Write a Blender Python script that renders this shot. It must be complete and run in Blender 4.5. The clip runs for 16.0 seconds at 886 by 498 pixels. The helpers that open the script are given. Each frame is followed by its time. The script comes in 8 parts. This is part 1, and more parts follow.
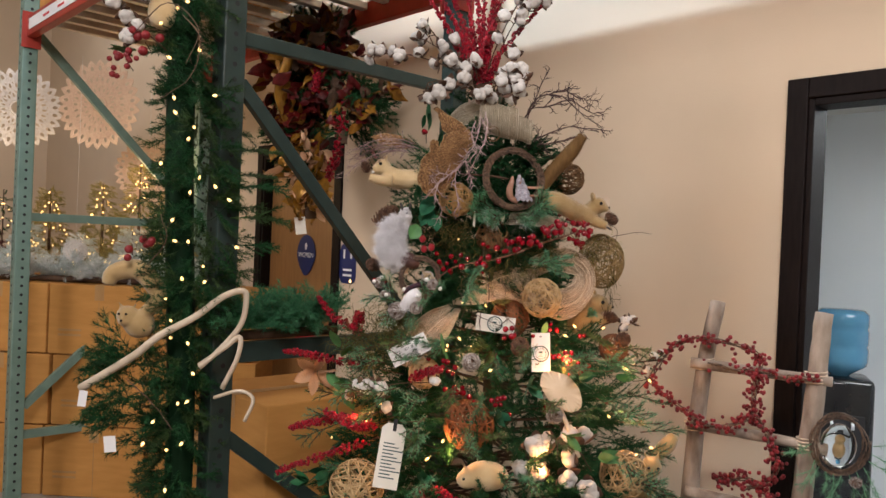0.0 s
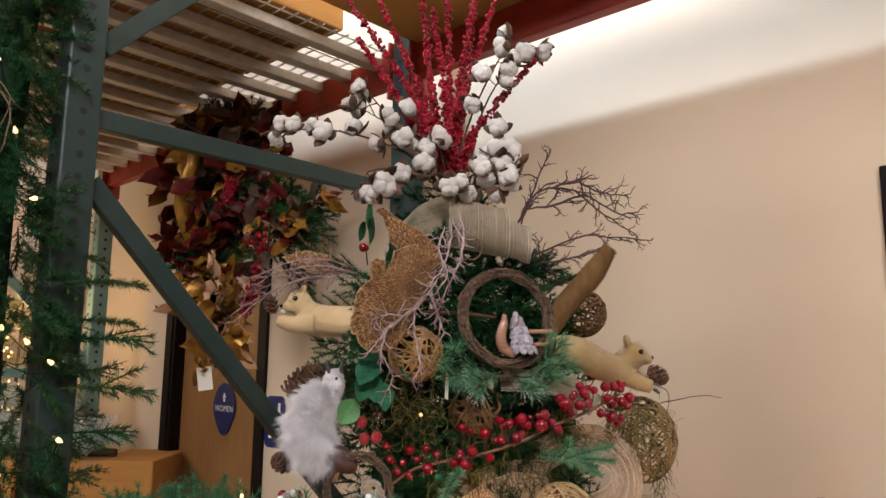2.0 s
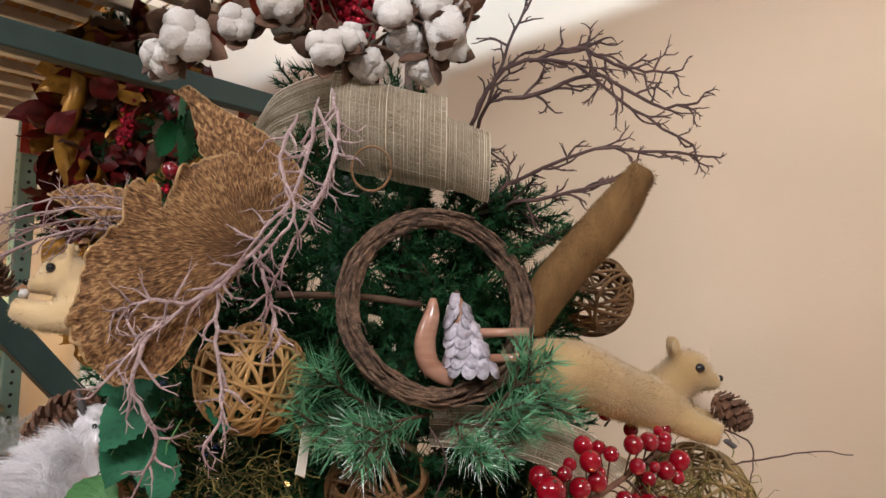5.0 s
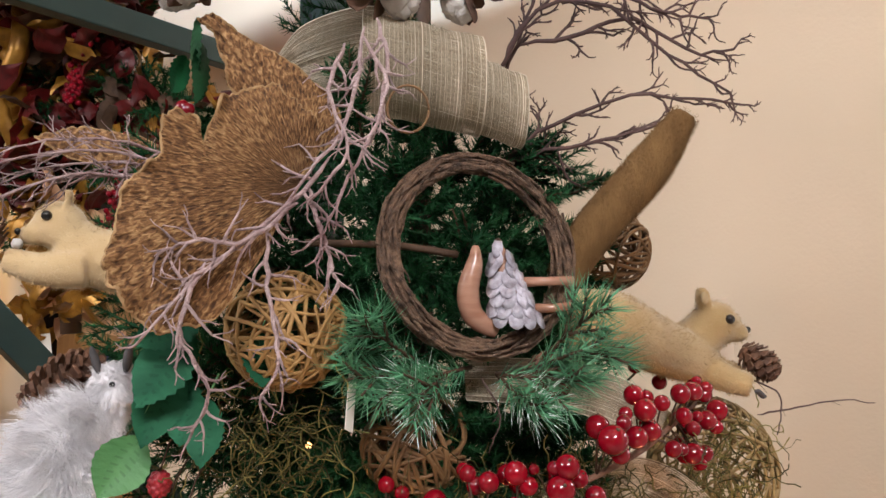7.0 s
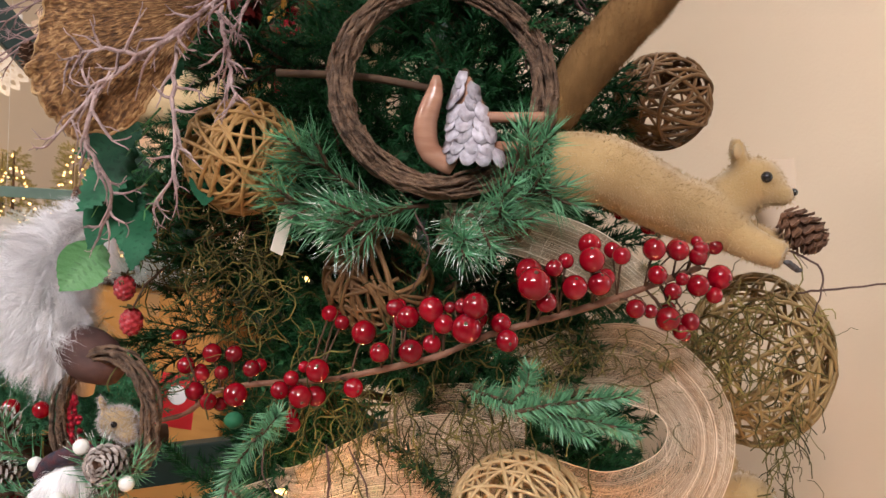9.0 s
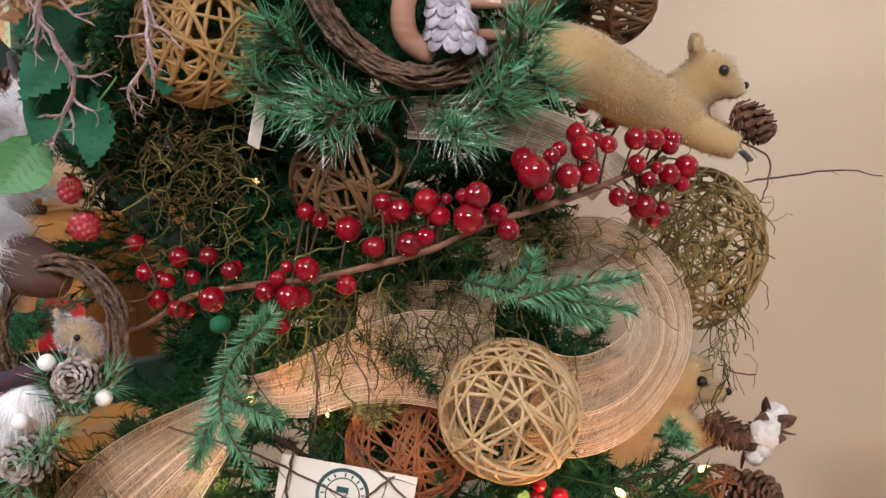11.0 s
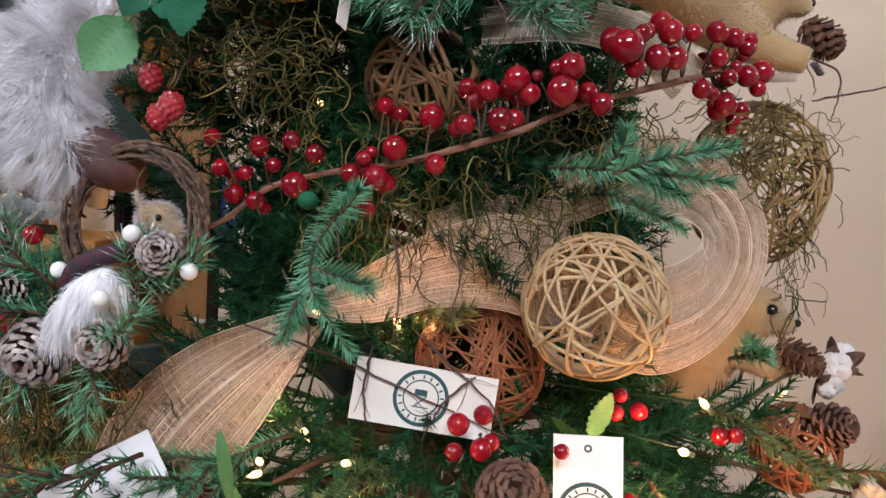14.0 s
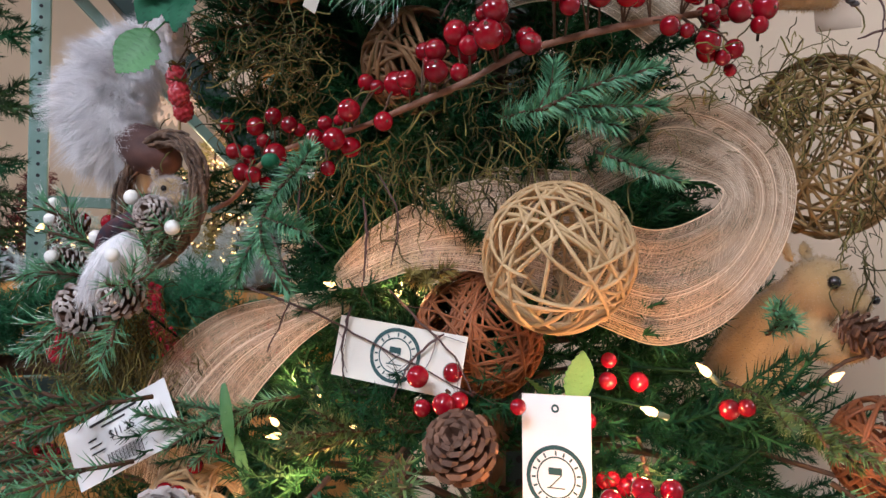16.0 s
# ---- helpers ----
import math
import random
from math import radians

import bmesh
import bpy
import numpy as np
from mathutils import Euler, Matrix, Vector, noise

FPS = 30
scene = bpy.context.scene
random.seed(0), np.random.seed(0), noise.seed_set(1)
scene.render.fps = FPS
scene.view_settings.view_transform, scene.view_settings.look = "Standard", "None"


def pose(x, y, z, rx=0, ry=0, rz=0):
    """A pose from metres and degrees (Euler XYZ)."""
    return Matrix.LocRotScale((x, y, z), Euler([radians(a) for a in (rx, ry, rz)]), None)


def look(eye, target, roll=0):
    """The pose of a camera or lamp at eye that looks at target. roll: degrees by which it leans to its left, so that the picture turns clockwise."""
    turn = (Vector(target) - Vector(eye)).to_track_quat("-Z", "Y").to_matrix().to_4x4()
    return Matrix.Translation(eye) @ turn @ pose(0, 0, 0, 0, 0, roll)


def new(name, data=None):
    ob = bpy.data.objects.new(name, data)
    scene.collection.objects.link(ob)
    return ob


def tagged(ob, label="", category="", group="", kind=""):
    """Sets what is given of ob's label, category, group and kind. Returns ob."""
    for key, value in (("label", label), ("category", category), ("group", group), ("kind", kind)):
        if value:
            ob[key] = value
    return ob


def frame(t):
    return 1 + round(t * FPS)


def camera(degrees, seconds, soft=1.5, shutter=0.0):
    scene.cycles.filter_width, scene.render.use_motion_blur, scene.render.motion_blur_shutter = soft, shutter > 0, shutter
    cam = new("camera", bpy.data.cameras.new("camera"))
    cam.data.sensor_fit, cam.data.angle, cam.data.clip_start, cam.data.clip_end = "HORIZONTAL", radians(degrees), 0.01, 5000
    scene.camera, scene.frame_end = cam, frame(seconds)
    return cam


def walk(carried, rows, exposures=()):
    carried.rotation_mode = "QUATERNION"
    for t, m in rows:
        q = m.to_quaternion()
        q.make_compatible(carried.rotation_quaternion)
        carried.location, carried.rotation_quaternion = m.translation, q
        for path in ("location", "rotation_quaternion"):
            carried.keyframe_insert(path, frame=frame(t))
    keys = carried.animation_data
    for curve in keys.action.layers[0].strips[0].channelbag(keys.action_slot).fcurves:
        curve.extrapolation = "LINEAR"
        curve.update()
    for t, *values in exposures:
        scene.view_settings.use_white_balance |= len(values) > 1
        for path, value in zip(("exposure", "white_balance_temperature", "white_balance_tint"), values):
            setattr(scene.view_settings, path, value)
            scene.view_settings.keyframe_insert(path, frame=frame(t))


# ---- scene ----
cam = camera(61.3, 16.0)
PATH = [
    (0, (0.054, 0.063, 1.605), (0.01, 2.063, 1.591), 2.4),
    (0.5, (0.017, 0.27, 1.633), (0.013, 2.268, 1.706), 1.4),
    (1, (0.011, 0.466, 1.653), (0.028, 2.459, 1.816), 1.0),
    (1.5, (0.021, 0.688, 1.69), (0.048, 2.672, 1.941), 0.8),
    (2, (0.037, 0.893, 1.715), (0.106, 2.867, 2.026), 0.7),
    (2.5, (0.098, 1.064, 1.752), (0.181, 3.026, 2.128), -0.8),
    (3, (0.216, 1.179, 1.764), (0.149, 3.144, 2.131), 1.0),
    (3.5, (0.326, 1.299, 1.758), (0.075, 3.259, 2.065), 2.4),
    (3.7, (0.329, 1.347, 1.757), (0.036, 3.308, 2.024), 2.3),
    (5.8, (0.115, 1.639, 1.778), (0.321, 3.613, 2.026), -0.2),
    (6, (0.105, 1.642, 1.775), (0.319, 3.614, 2.031), -0.3),
    (6.5, (0.076, 1.637, 1.764), (0.325, 3.607, 2.005), -0.1),
    (7, (0.104, 1.622, 1.747), (0.309, 3.603, 1.935), 0.3),
    (7.5, (0.184, 1.625, 1.744), (0.184, 3.619, 1.908), 0.8),
    (8, (0.29, 1.663, 1.732), (0.025, 3.639, 1.895), 2.4),
    (8.5, (0.336, 1.687, 1.695), (-0.057, 3.647, 1.754), 3.0),
    (9, (0.342, 1.669, 1.702), (-0.06, 3.626, 1.598), 3.7),
    (9.2, (0.331, 1.664, 1.698), (-0.041, 3.621, 1.516), 3.7),
    (11.3, (0.232, 1.669, 1.663), (0.23, 3.647, 1.365), 3.3),
    (11.5, (0.223, 1.676, 1.649), (0.196, 3.654, 1.352), 2.9),
    (12, (0.173, 1.686, 1.637), (0.053, 3.661, 1.343), 2.1),
    (12.5, (0.144, 1.676, 1.61), (-0.002, 3.651, 1.336), 2.7),
    (13, (0.134, 1.664, 1.588), (0.025, 3.645, 1.335), 2.9),
    (13.5, (0.159, 1.668, 1.575), (0.121, 3.655, 1.348), 3.2),
    (14, (0.18, 1.663, 1.545), (0.17, 3.657, 1.383), 3.3),
    (14.5, (0.222, 1.653, 1.521), (0.151, 3.65, 1.442), 2.3),
    (15, (0.294, 1.64, 1.509), (0.037, 3.623, 1.485), 1.4),
    (15.5, (0.362, 1.656, 1.494), (-0.132, 3.594, 1.506), 1.1),
    (16, (0.404, 1.685, 1.462), (-0.262, 3.571, 1.472), 1.1),
]
EXPOSURES = [(0, -0.08, 6500, 10), (2.5, -0.08, 6400, 10), (3.7, 0.0, 6400, 10), (6, 0.32, 6150, 8), (8, 0.36, 6250, 9), (9.2, 0.48, 6350, 10), (11.3, 0.31, 5950, 9), (16, 0.24, 5450, 9)]
walk(cam, [(t, look(eye, target, roll)) for t, eye, target, roll in PATH], EXPOSURES)

# ---- light of the shop ----
S2 = math.sqrt(0.5)


def W(u, v, z):
    """Shop axes: u runs along the long wall, v towards it."""
    return Vector((S2 * (v - u), S2 * (v + u), z))


WALL_TURN = Matrix(((-S2, S2, 0, 0), (S2, S2, 0, 0), (0, 0, -1, 0), (0, 0, 0, 1)))

world = bpy.data.worlds.new("shop_air")
scene.world = world
world.use_nodes = True
world.node_tree.nodes["Background"].inputs[0].default_value = (1.0, 0.93, 0.84, 1)
world.node_tree.nodes["Background"].inputs[1].default_value = 0.003


def area_lamp(name, eye, target, size, size_y, power, colour):
    data = bpy.data.lights.new(name, "AREA")
    data.shape, data.size, data.size_y, data.energy, data.color = "RECTANGLE", size, size_y, power, colour
    ob = new(name, data)
    ob.matrix_world = look(eye, target)
    return ob


def point_lamp(name, eye, power, colour, radius=0.01):
    data = bpy.data.lights.new(name, "POINT")
    data.energy, data.color, data.shadow_soft_size = power, colour, radius
    ob = new(name, data)
    ob.location = eye
    return ob


WARM = (1.0, 0.95, 0.95)
COOL = (0.64, 0.80, 1.0)
area_lamp("aisle_lamp", W(-1.0, -0.9, 4.0), W(2.0, 1.9, 1.5), 1.8, 0.8, 195, WARM)
area_lamp("aisle_lamp", W(3.4, -2.8, 4.0), W(2.6, 1.6, 1.0), 1.8, 0.8, 140, WARM)
area_lamp("aisle_lamp", W(6.6, 1.4, 4.0), W(6.2, 1.8, 0.0), 1.6, 0.8, 12, WARM)
area_lamp("wall_lamp", W(2.2, 1.08, 4.45), W(1.5, 2.62, 2.7), 0.30, 0.25, 240, COOL)
area_lamp("office_lamp", W(0.2, 3.8, 2.3), W(0.2, 3.8, 0.0), 1.2, 0.6, 23, (0.86, 0.95, 1.0))


# ---- materials ----
def shade(name, c1, c2=None, scale=20.0, rough=0.7, bump=0.2, bump_scale=None, metal=0.0, sheen=0.0, coat=0.0,
          detail=6.0, vary=0.0, stretch=(1, 1, 1), alpha=1.0, spec=0.35, glow=None, power=0.0, big=0.35, sub=0.0):
    """A surface with two scales of colour variation, fine relief and an optional sheen, coat or glow."""
    m = bpy.data.materials.new(name)
    m.use_nodes = True
    t = m.node_tree
    b = t.nodes["Principled BSDF"]
    c2 = c2 or tuple(0.7 * x for x in c1)
    co = t.nodes.new("ShaderNodeTexCoord")
    mp = t.nodes.new("ShaderNodeMapping")
    mp.inputs["Scale"].default_value = stretch
    t.links.new(co.outputs["Object"], mp.inputs[0])
    n1 = t.nodes.new("ShaderNodeTexNoise")
    n1.inputs["Scale"].default_value, n1.inputs["Detail"].default_value = scale, detail
    n2 = t.nodes.new("ShaderNodeTexNoise")
    n2.inputs["Scale"].default_value, n2.inputs["Detail"].default_value = scale * 0.13, 3.0
    for n in (n1, n2):
        t.links.new(mp.outputs[0], n.inputs["Vector"])
    mixv = t.nodes.new("ShaderNodeMix")
    mixv.inputs[0].default_value = big
    t.links.new(n1.outputs[0], mixv.inputs[2])
    t.links.new(n2.outputs[0], mixv.inputs[3])
    ramp = t.nodes.new("ShaderNodeValToRGB")
    ramp.color_ramp.elements[0].position, ramp.color_ramp.elements[1].position = 0.34, 0.66
    ramp.color_ramp.elements[0].color, ramp.color_ramp.elements[1].color = (*c2, 1), (*c1, 1)
    t.links.new(mixv.outputs[0], ramp.inputs[0])
    colour = ramp.outputs[0]
    if vary:
        geo = t.nodes.new("ShaderNodeNewGeometry")
        hsv = t.nodes.new("ShaderNodeHueSaturation")
        rng = t.nodes.new("ShaderNodeMapRange")
        rng.inputs[3].default_value, rng.inputs[4].default_value = 1 - vary, 1 + vary
        t.links.new(geo.outputs["Random Per Island"], rng.inputs[0])
        t.links.new(rng.outputs[0], hsv.inputs["Value"])
        t.links.new(colour, hsv.inputs["Color"])
        colour = hsv.outputs[0]
    t.links.new(colour, b.inputs["Base Color"])
    b.inputs["Roughness"].default_value, b.inputs["Metallic"].default_value = rough, metal
    b.inputs["Specular IOR Level"].default_value = spec
    b.inputs["Sheen Weight"].default_value, b.inputs["Coat Weight"].default_value = sheen, coat
    b.inputs["Coat Roughness"].default_value = 0.08
    b.inputs["Alpha"].default_value = alpha
    if sub:
        b.inputs["Subsurface Weight"].default_value = sub
        b.inputs["Subsurface Radius"].default_value = (0.006, 0.005, 0.004)
    if bump:
        nb = t.nodes.new("ShaderNodeTexNoise")
        nb.inputs["Scale"].default_value, nb.inputs["Detail"].default_value = bump_scale or scale * 3, 8.0
        t.links.new(mp.outputs[0], nb.inputs["Vector"])
        bp = t.nodes.new("ShaderNodeBump")
        bp.inputs["Strength"].default_value, bp.inputs["Distance"].default_value = bump, 0.004
        t.links.new(nb.outputs[0], bp.inputs["Height"])
        t.links.new(bp.outputs[0], b.inputs["Normal"])
    if glow:
        b.inputs["Emission Color"].default_value, b.inputs["Emission Strength"].default_value = (*glow, 1), power
    return m


def glass(name, tint=(1, 1, 1), rough=0.02):
    m = bpy.data.materials.new(name)
    m.use_nodes = True
    b = m.node_tree.nodes["Principled BSDF"]
    b.inputs["Base Color"].default_value = (*tint, 1)
    b.inputs["Transmission Weight"].default_value, b.inputs["Roughness"].default_value = 1.0, rough
    b.inputs["IOR"].default_value = 1.25
    return m


def net_cloth(name, c1, c2, cover):
    """Open-woven cloth: thin, lets light through, with a fine uneven mesh of gaps."""
    m = bpy.data.materials.new(name)
    m.use_nodes = True
    t = m.node_tree
    t.nodes.remove(t.nodes["Principled BSDF"])
    co = t.nodes.new("ShaderNodeTexCoord")
    n1 = t.nodes.new("ShaderNodeTexNoise")
    n1.inputs["Scale"].default_value, n1.inputs["Detail"].default_value = 38.0, 6.0
    n2 = t.nodes.new("ShaderNodeTexNoise")
    n2.inputs["Scale"].default_value, n2.inputs["Detail"].default_value = 900.0, 2.0
    for n in (n1, n2):
        t.links.new(co.outputs["Object"], n.inputs["Vector"])
    ramp = t.nodes.new("ShaderNodeValToRGB")
    ramp.color_ramp.elements[0].position, ramp.color_ramp.elements[1].position = 0.32, 0.68
    ramp.color_ramp.elements[0].color, ramp.color_ramp.elements[1].color = (*c2, 1), (*c1, 1)
    t.links.new(n1.outputs[0], ramp.inputs[0])
    dif, tra, clear = (t.nodes.new(k) for k in ("ShaderNodeBsdfDiffuse", "ShaderNodeBsdfTranslucent", "ShaderNodeBsdfTransparent"))
    for n in (dif, tra):
        t.links.new(ramp.outputs[0], n.inputs["Color"])
    mix = t.nodes.new("ShaderNodeMixShader")
    mix.inputs[0].default_value = 0.45
    t.links.new(dif.outputs[0], mix.inputs[1])
    t.links.new(tra.outputs[0], mix.inputs[2])
    hole = t.nodes.new("ShaderNodeMapRange")
    hole.inputs[1].default_value, hole.inputs[2].default_value = 0.35, 0.65
    hole.inputs[3].default_value, hole.inputs[4].default_value = max(0.0, cover - 0.22), min(1.0, cover + 0.22)
    t.links.new(n2.outputs[0], hole.inputs[0])
    out = t.nodes.new("ShaderNodeMixShader")
    t.links.new(hole.outputs[0], out.inputs[0])
    t.links.new(clear.outputs[0], out.inputs[1])
    t.links.new(mix.outputs[0], out.inputs[2])
    t.links.new(out.outputs[0], t.nodes["Material Output"].inputs[0])
    return m


def ridged_sponge(name, cx, cz):
    """Brown pore surface whose short ridges run outwards from the point where the fan is held; lit ridges and shaded
    pits are painted.
    """
    m = bpy.data.materials.new(name)
    m.use_nodes = True
    t = m.node_tree
    b = t.nodes["Principled BSDF"]
    co = t.nodes.new("ShaderNodeTexCoord")
    sep = t.nodes.new("ShaderNodeSeparateXYZ")
    t.links.new(co.outputs["Object"], sep.inputs[0])

    def calc(op, a, c):
        n = t.nodes.new("ShaderNodeMath")
        n.operation = op
        for i, v in enumerate((a, c)):
            if isinstance(v, (int, float)):
                n.inputs[i].default_value = v
            else:
                t.links.new(v, n.inputs[i])
        return n.outputs[0]
    dx, dz = calc("SUBTRACT", cx, sep.outputs[0]), calc("SUBTRACT", sep.outputs[2], cz)
    ang = calc("ARCTAN2", dz, dx)
    rad = calc("SQRT", calc("ADD", calc("MULTIPLY", dx, dx), calc("MULTIPLY", dz, dz)), 0.0)
    com = t.nodes.new("ShaderNodeCombineXYZ")
    t.links.new(calc("MULTIPLY", ang, 46.0), com.inputs[0])
    t.links.new(calc("MULTIPLY", rad, 170.0), com.inputs[1])
    n1 = t.nodes.new("ShaderNodeTexNoise")
    n1.inputs["Scale"].default_value, n1.inputs["Detail"].default_value, n1.inputs["Distortion"].default_value = 1.0, 4.0, 0.6
    t.links.new(com.outputs[0], n1.inputs["Vector"])
    n2 = t.nodes.new("ShaderNodeTexNoise")
    n2.inputs["Scale"].default_value, n2.inputs["Detail"].default_value = 28.0, 3.0
    t.links.new(co.outputs["Object"], n2.inputs["Vector"])
    mix = t.nodes.new("ShaderNodeMix")
    mix.inputs[0].default_value = 0.22
    t.links.new(n1.outputs[0], mix.inputs[2])
    t.links.new(n2.outputs[0], mix.inputs[3])
    # ramp follows the bump noise: shade painted into pits, golden highlights onto ridges
    ramp = t.nodes.new("ShaderNodeValToRGB")
    e = ramp.color_ramp.elements
    e[0].position, e[0].color = 0.36, (0.050, 0.022, 0.009, 1)
    e[1].position, e[1].color = 0.68, (0.43, 0.255, 0.115, 1)
    mid = e.new(0.50)
    mid.color = (0.175, 0.083, 0.030, 1)
    t.links.new(mix.outputs[0], ramp.inputs[0])
    t.links.new(ramp.outputs[0], b.inputs["Base Color"])
    b.inputs["Roughness"].default_value, b.inputs["Specular IOR Level"].default_value = 0.75, 0.25
    bp = t.nodes.new("ShaderNodeBump")
    bp.inputs["Strength"].default_value, bp.inputs["Distance"].default_value = 1.0, 0.004
    t.links.new(n1.outputs[0], bp.inputs["Height"])
    t.links.new(bp.outputs[0], b.inputs["Normal"])
    return m


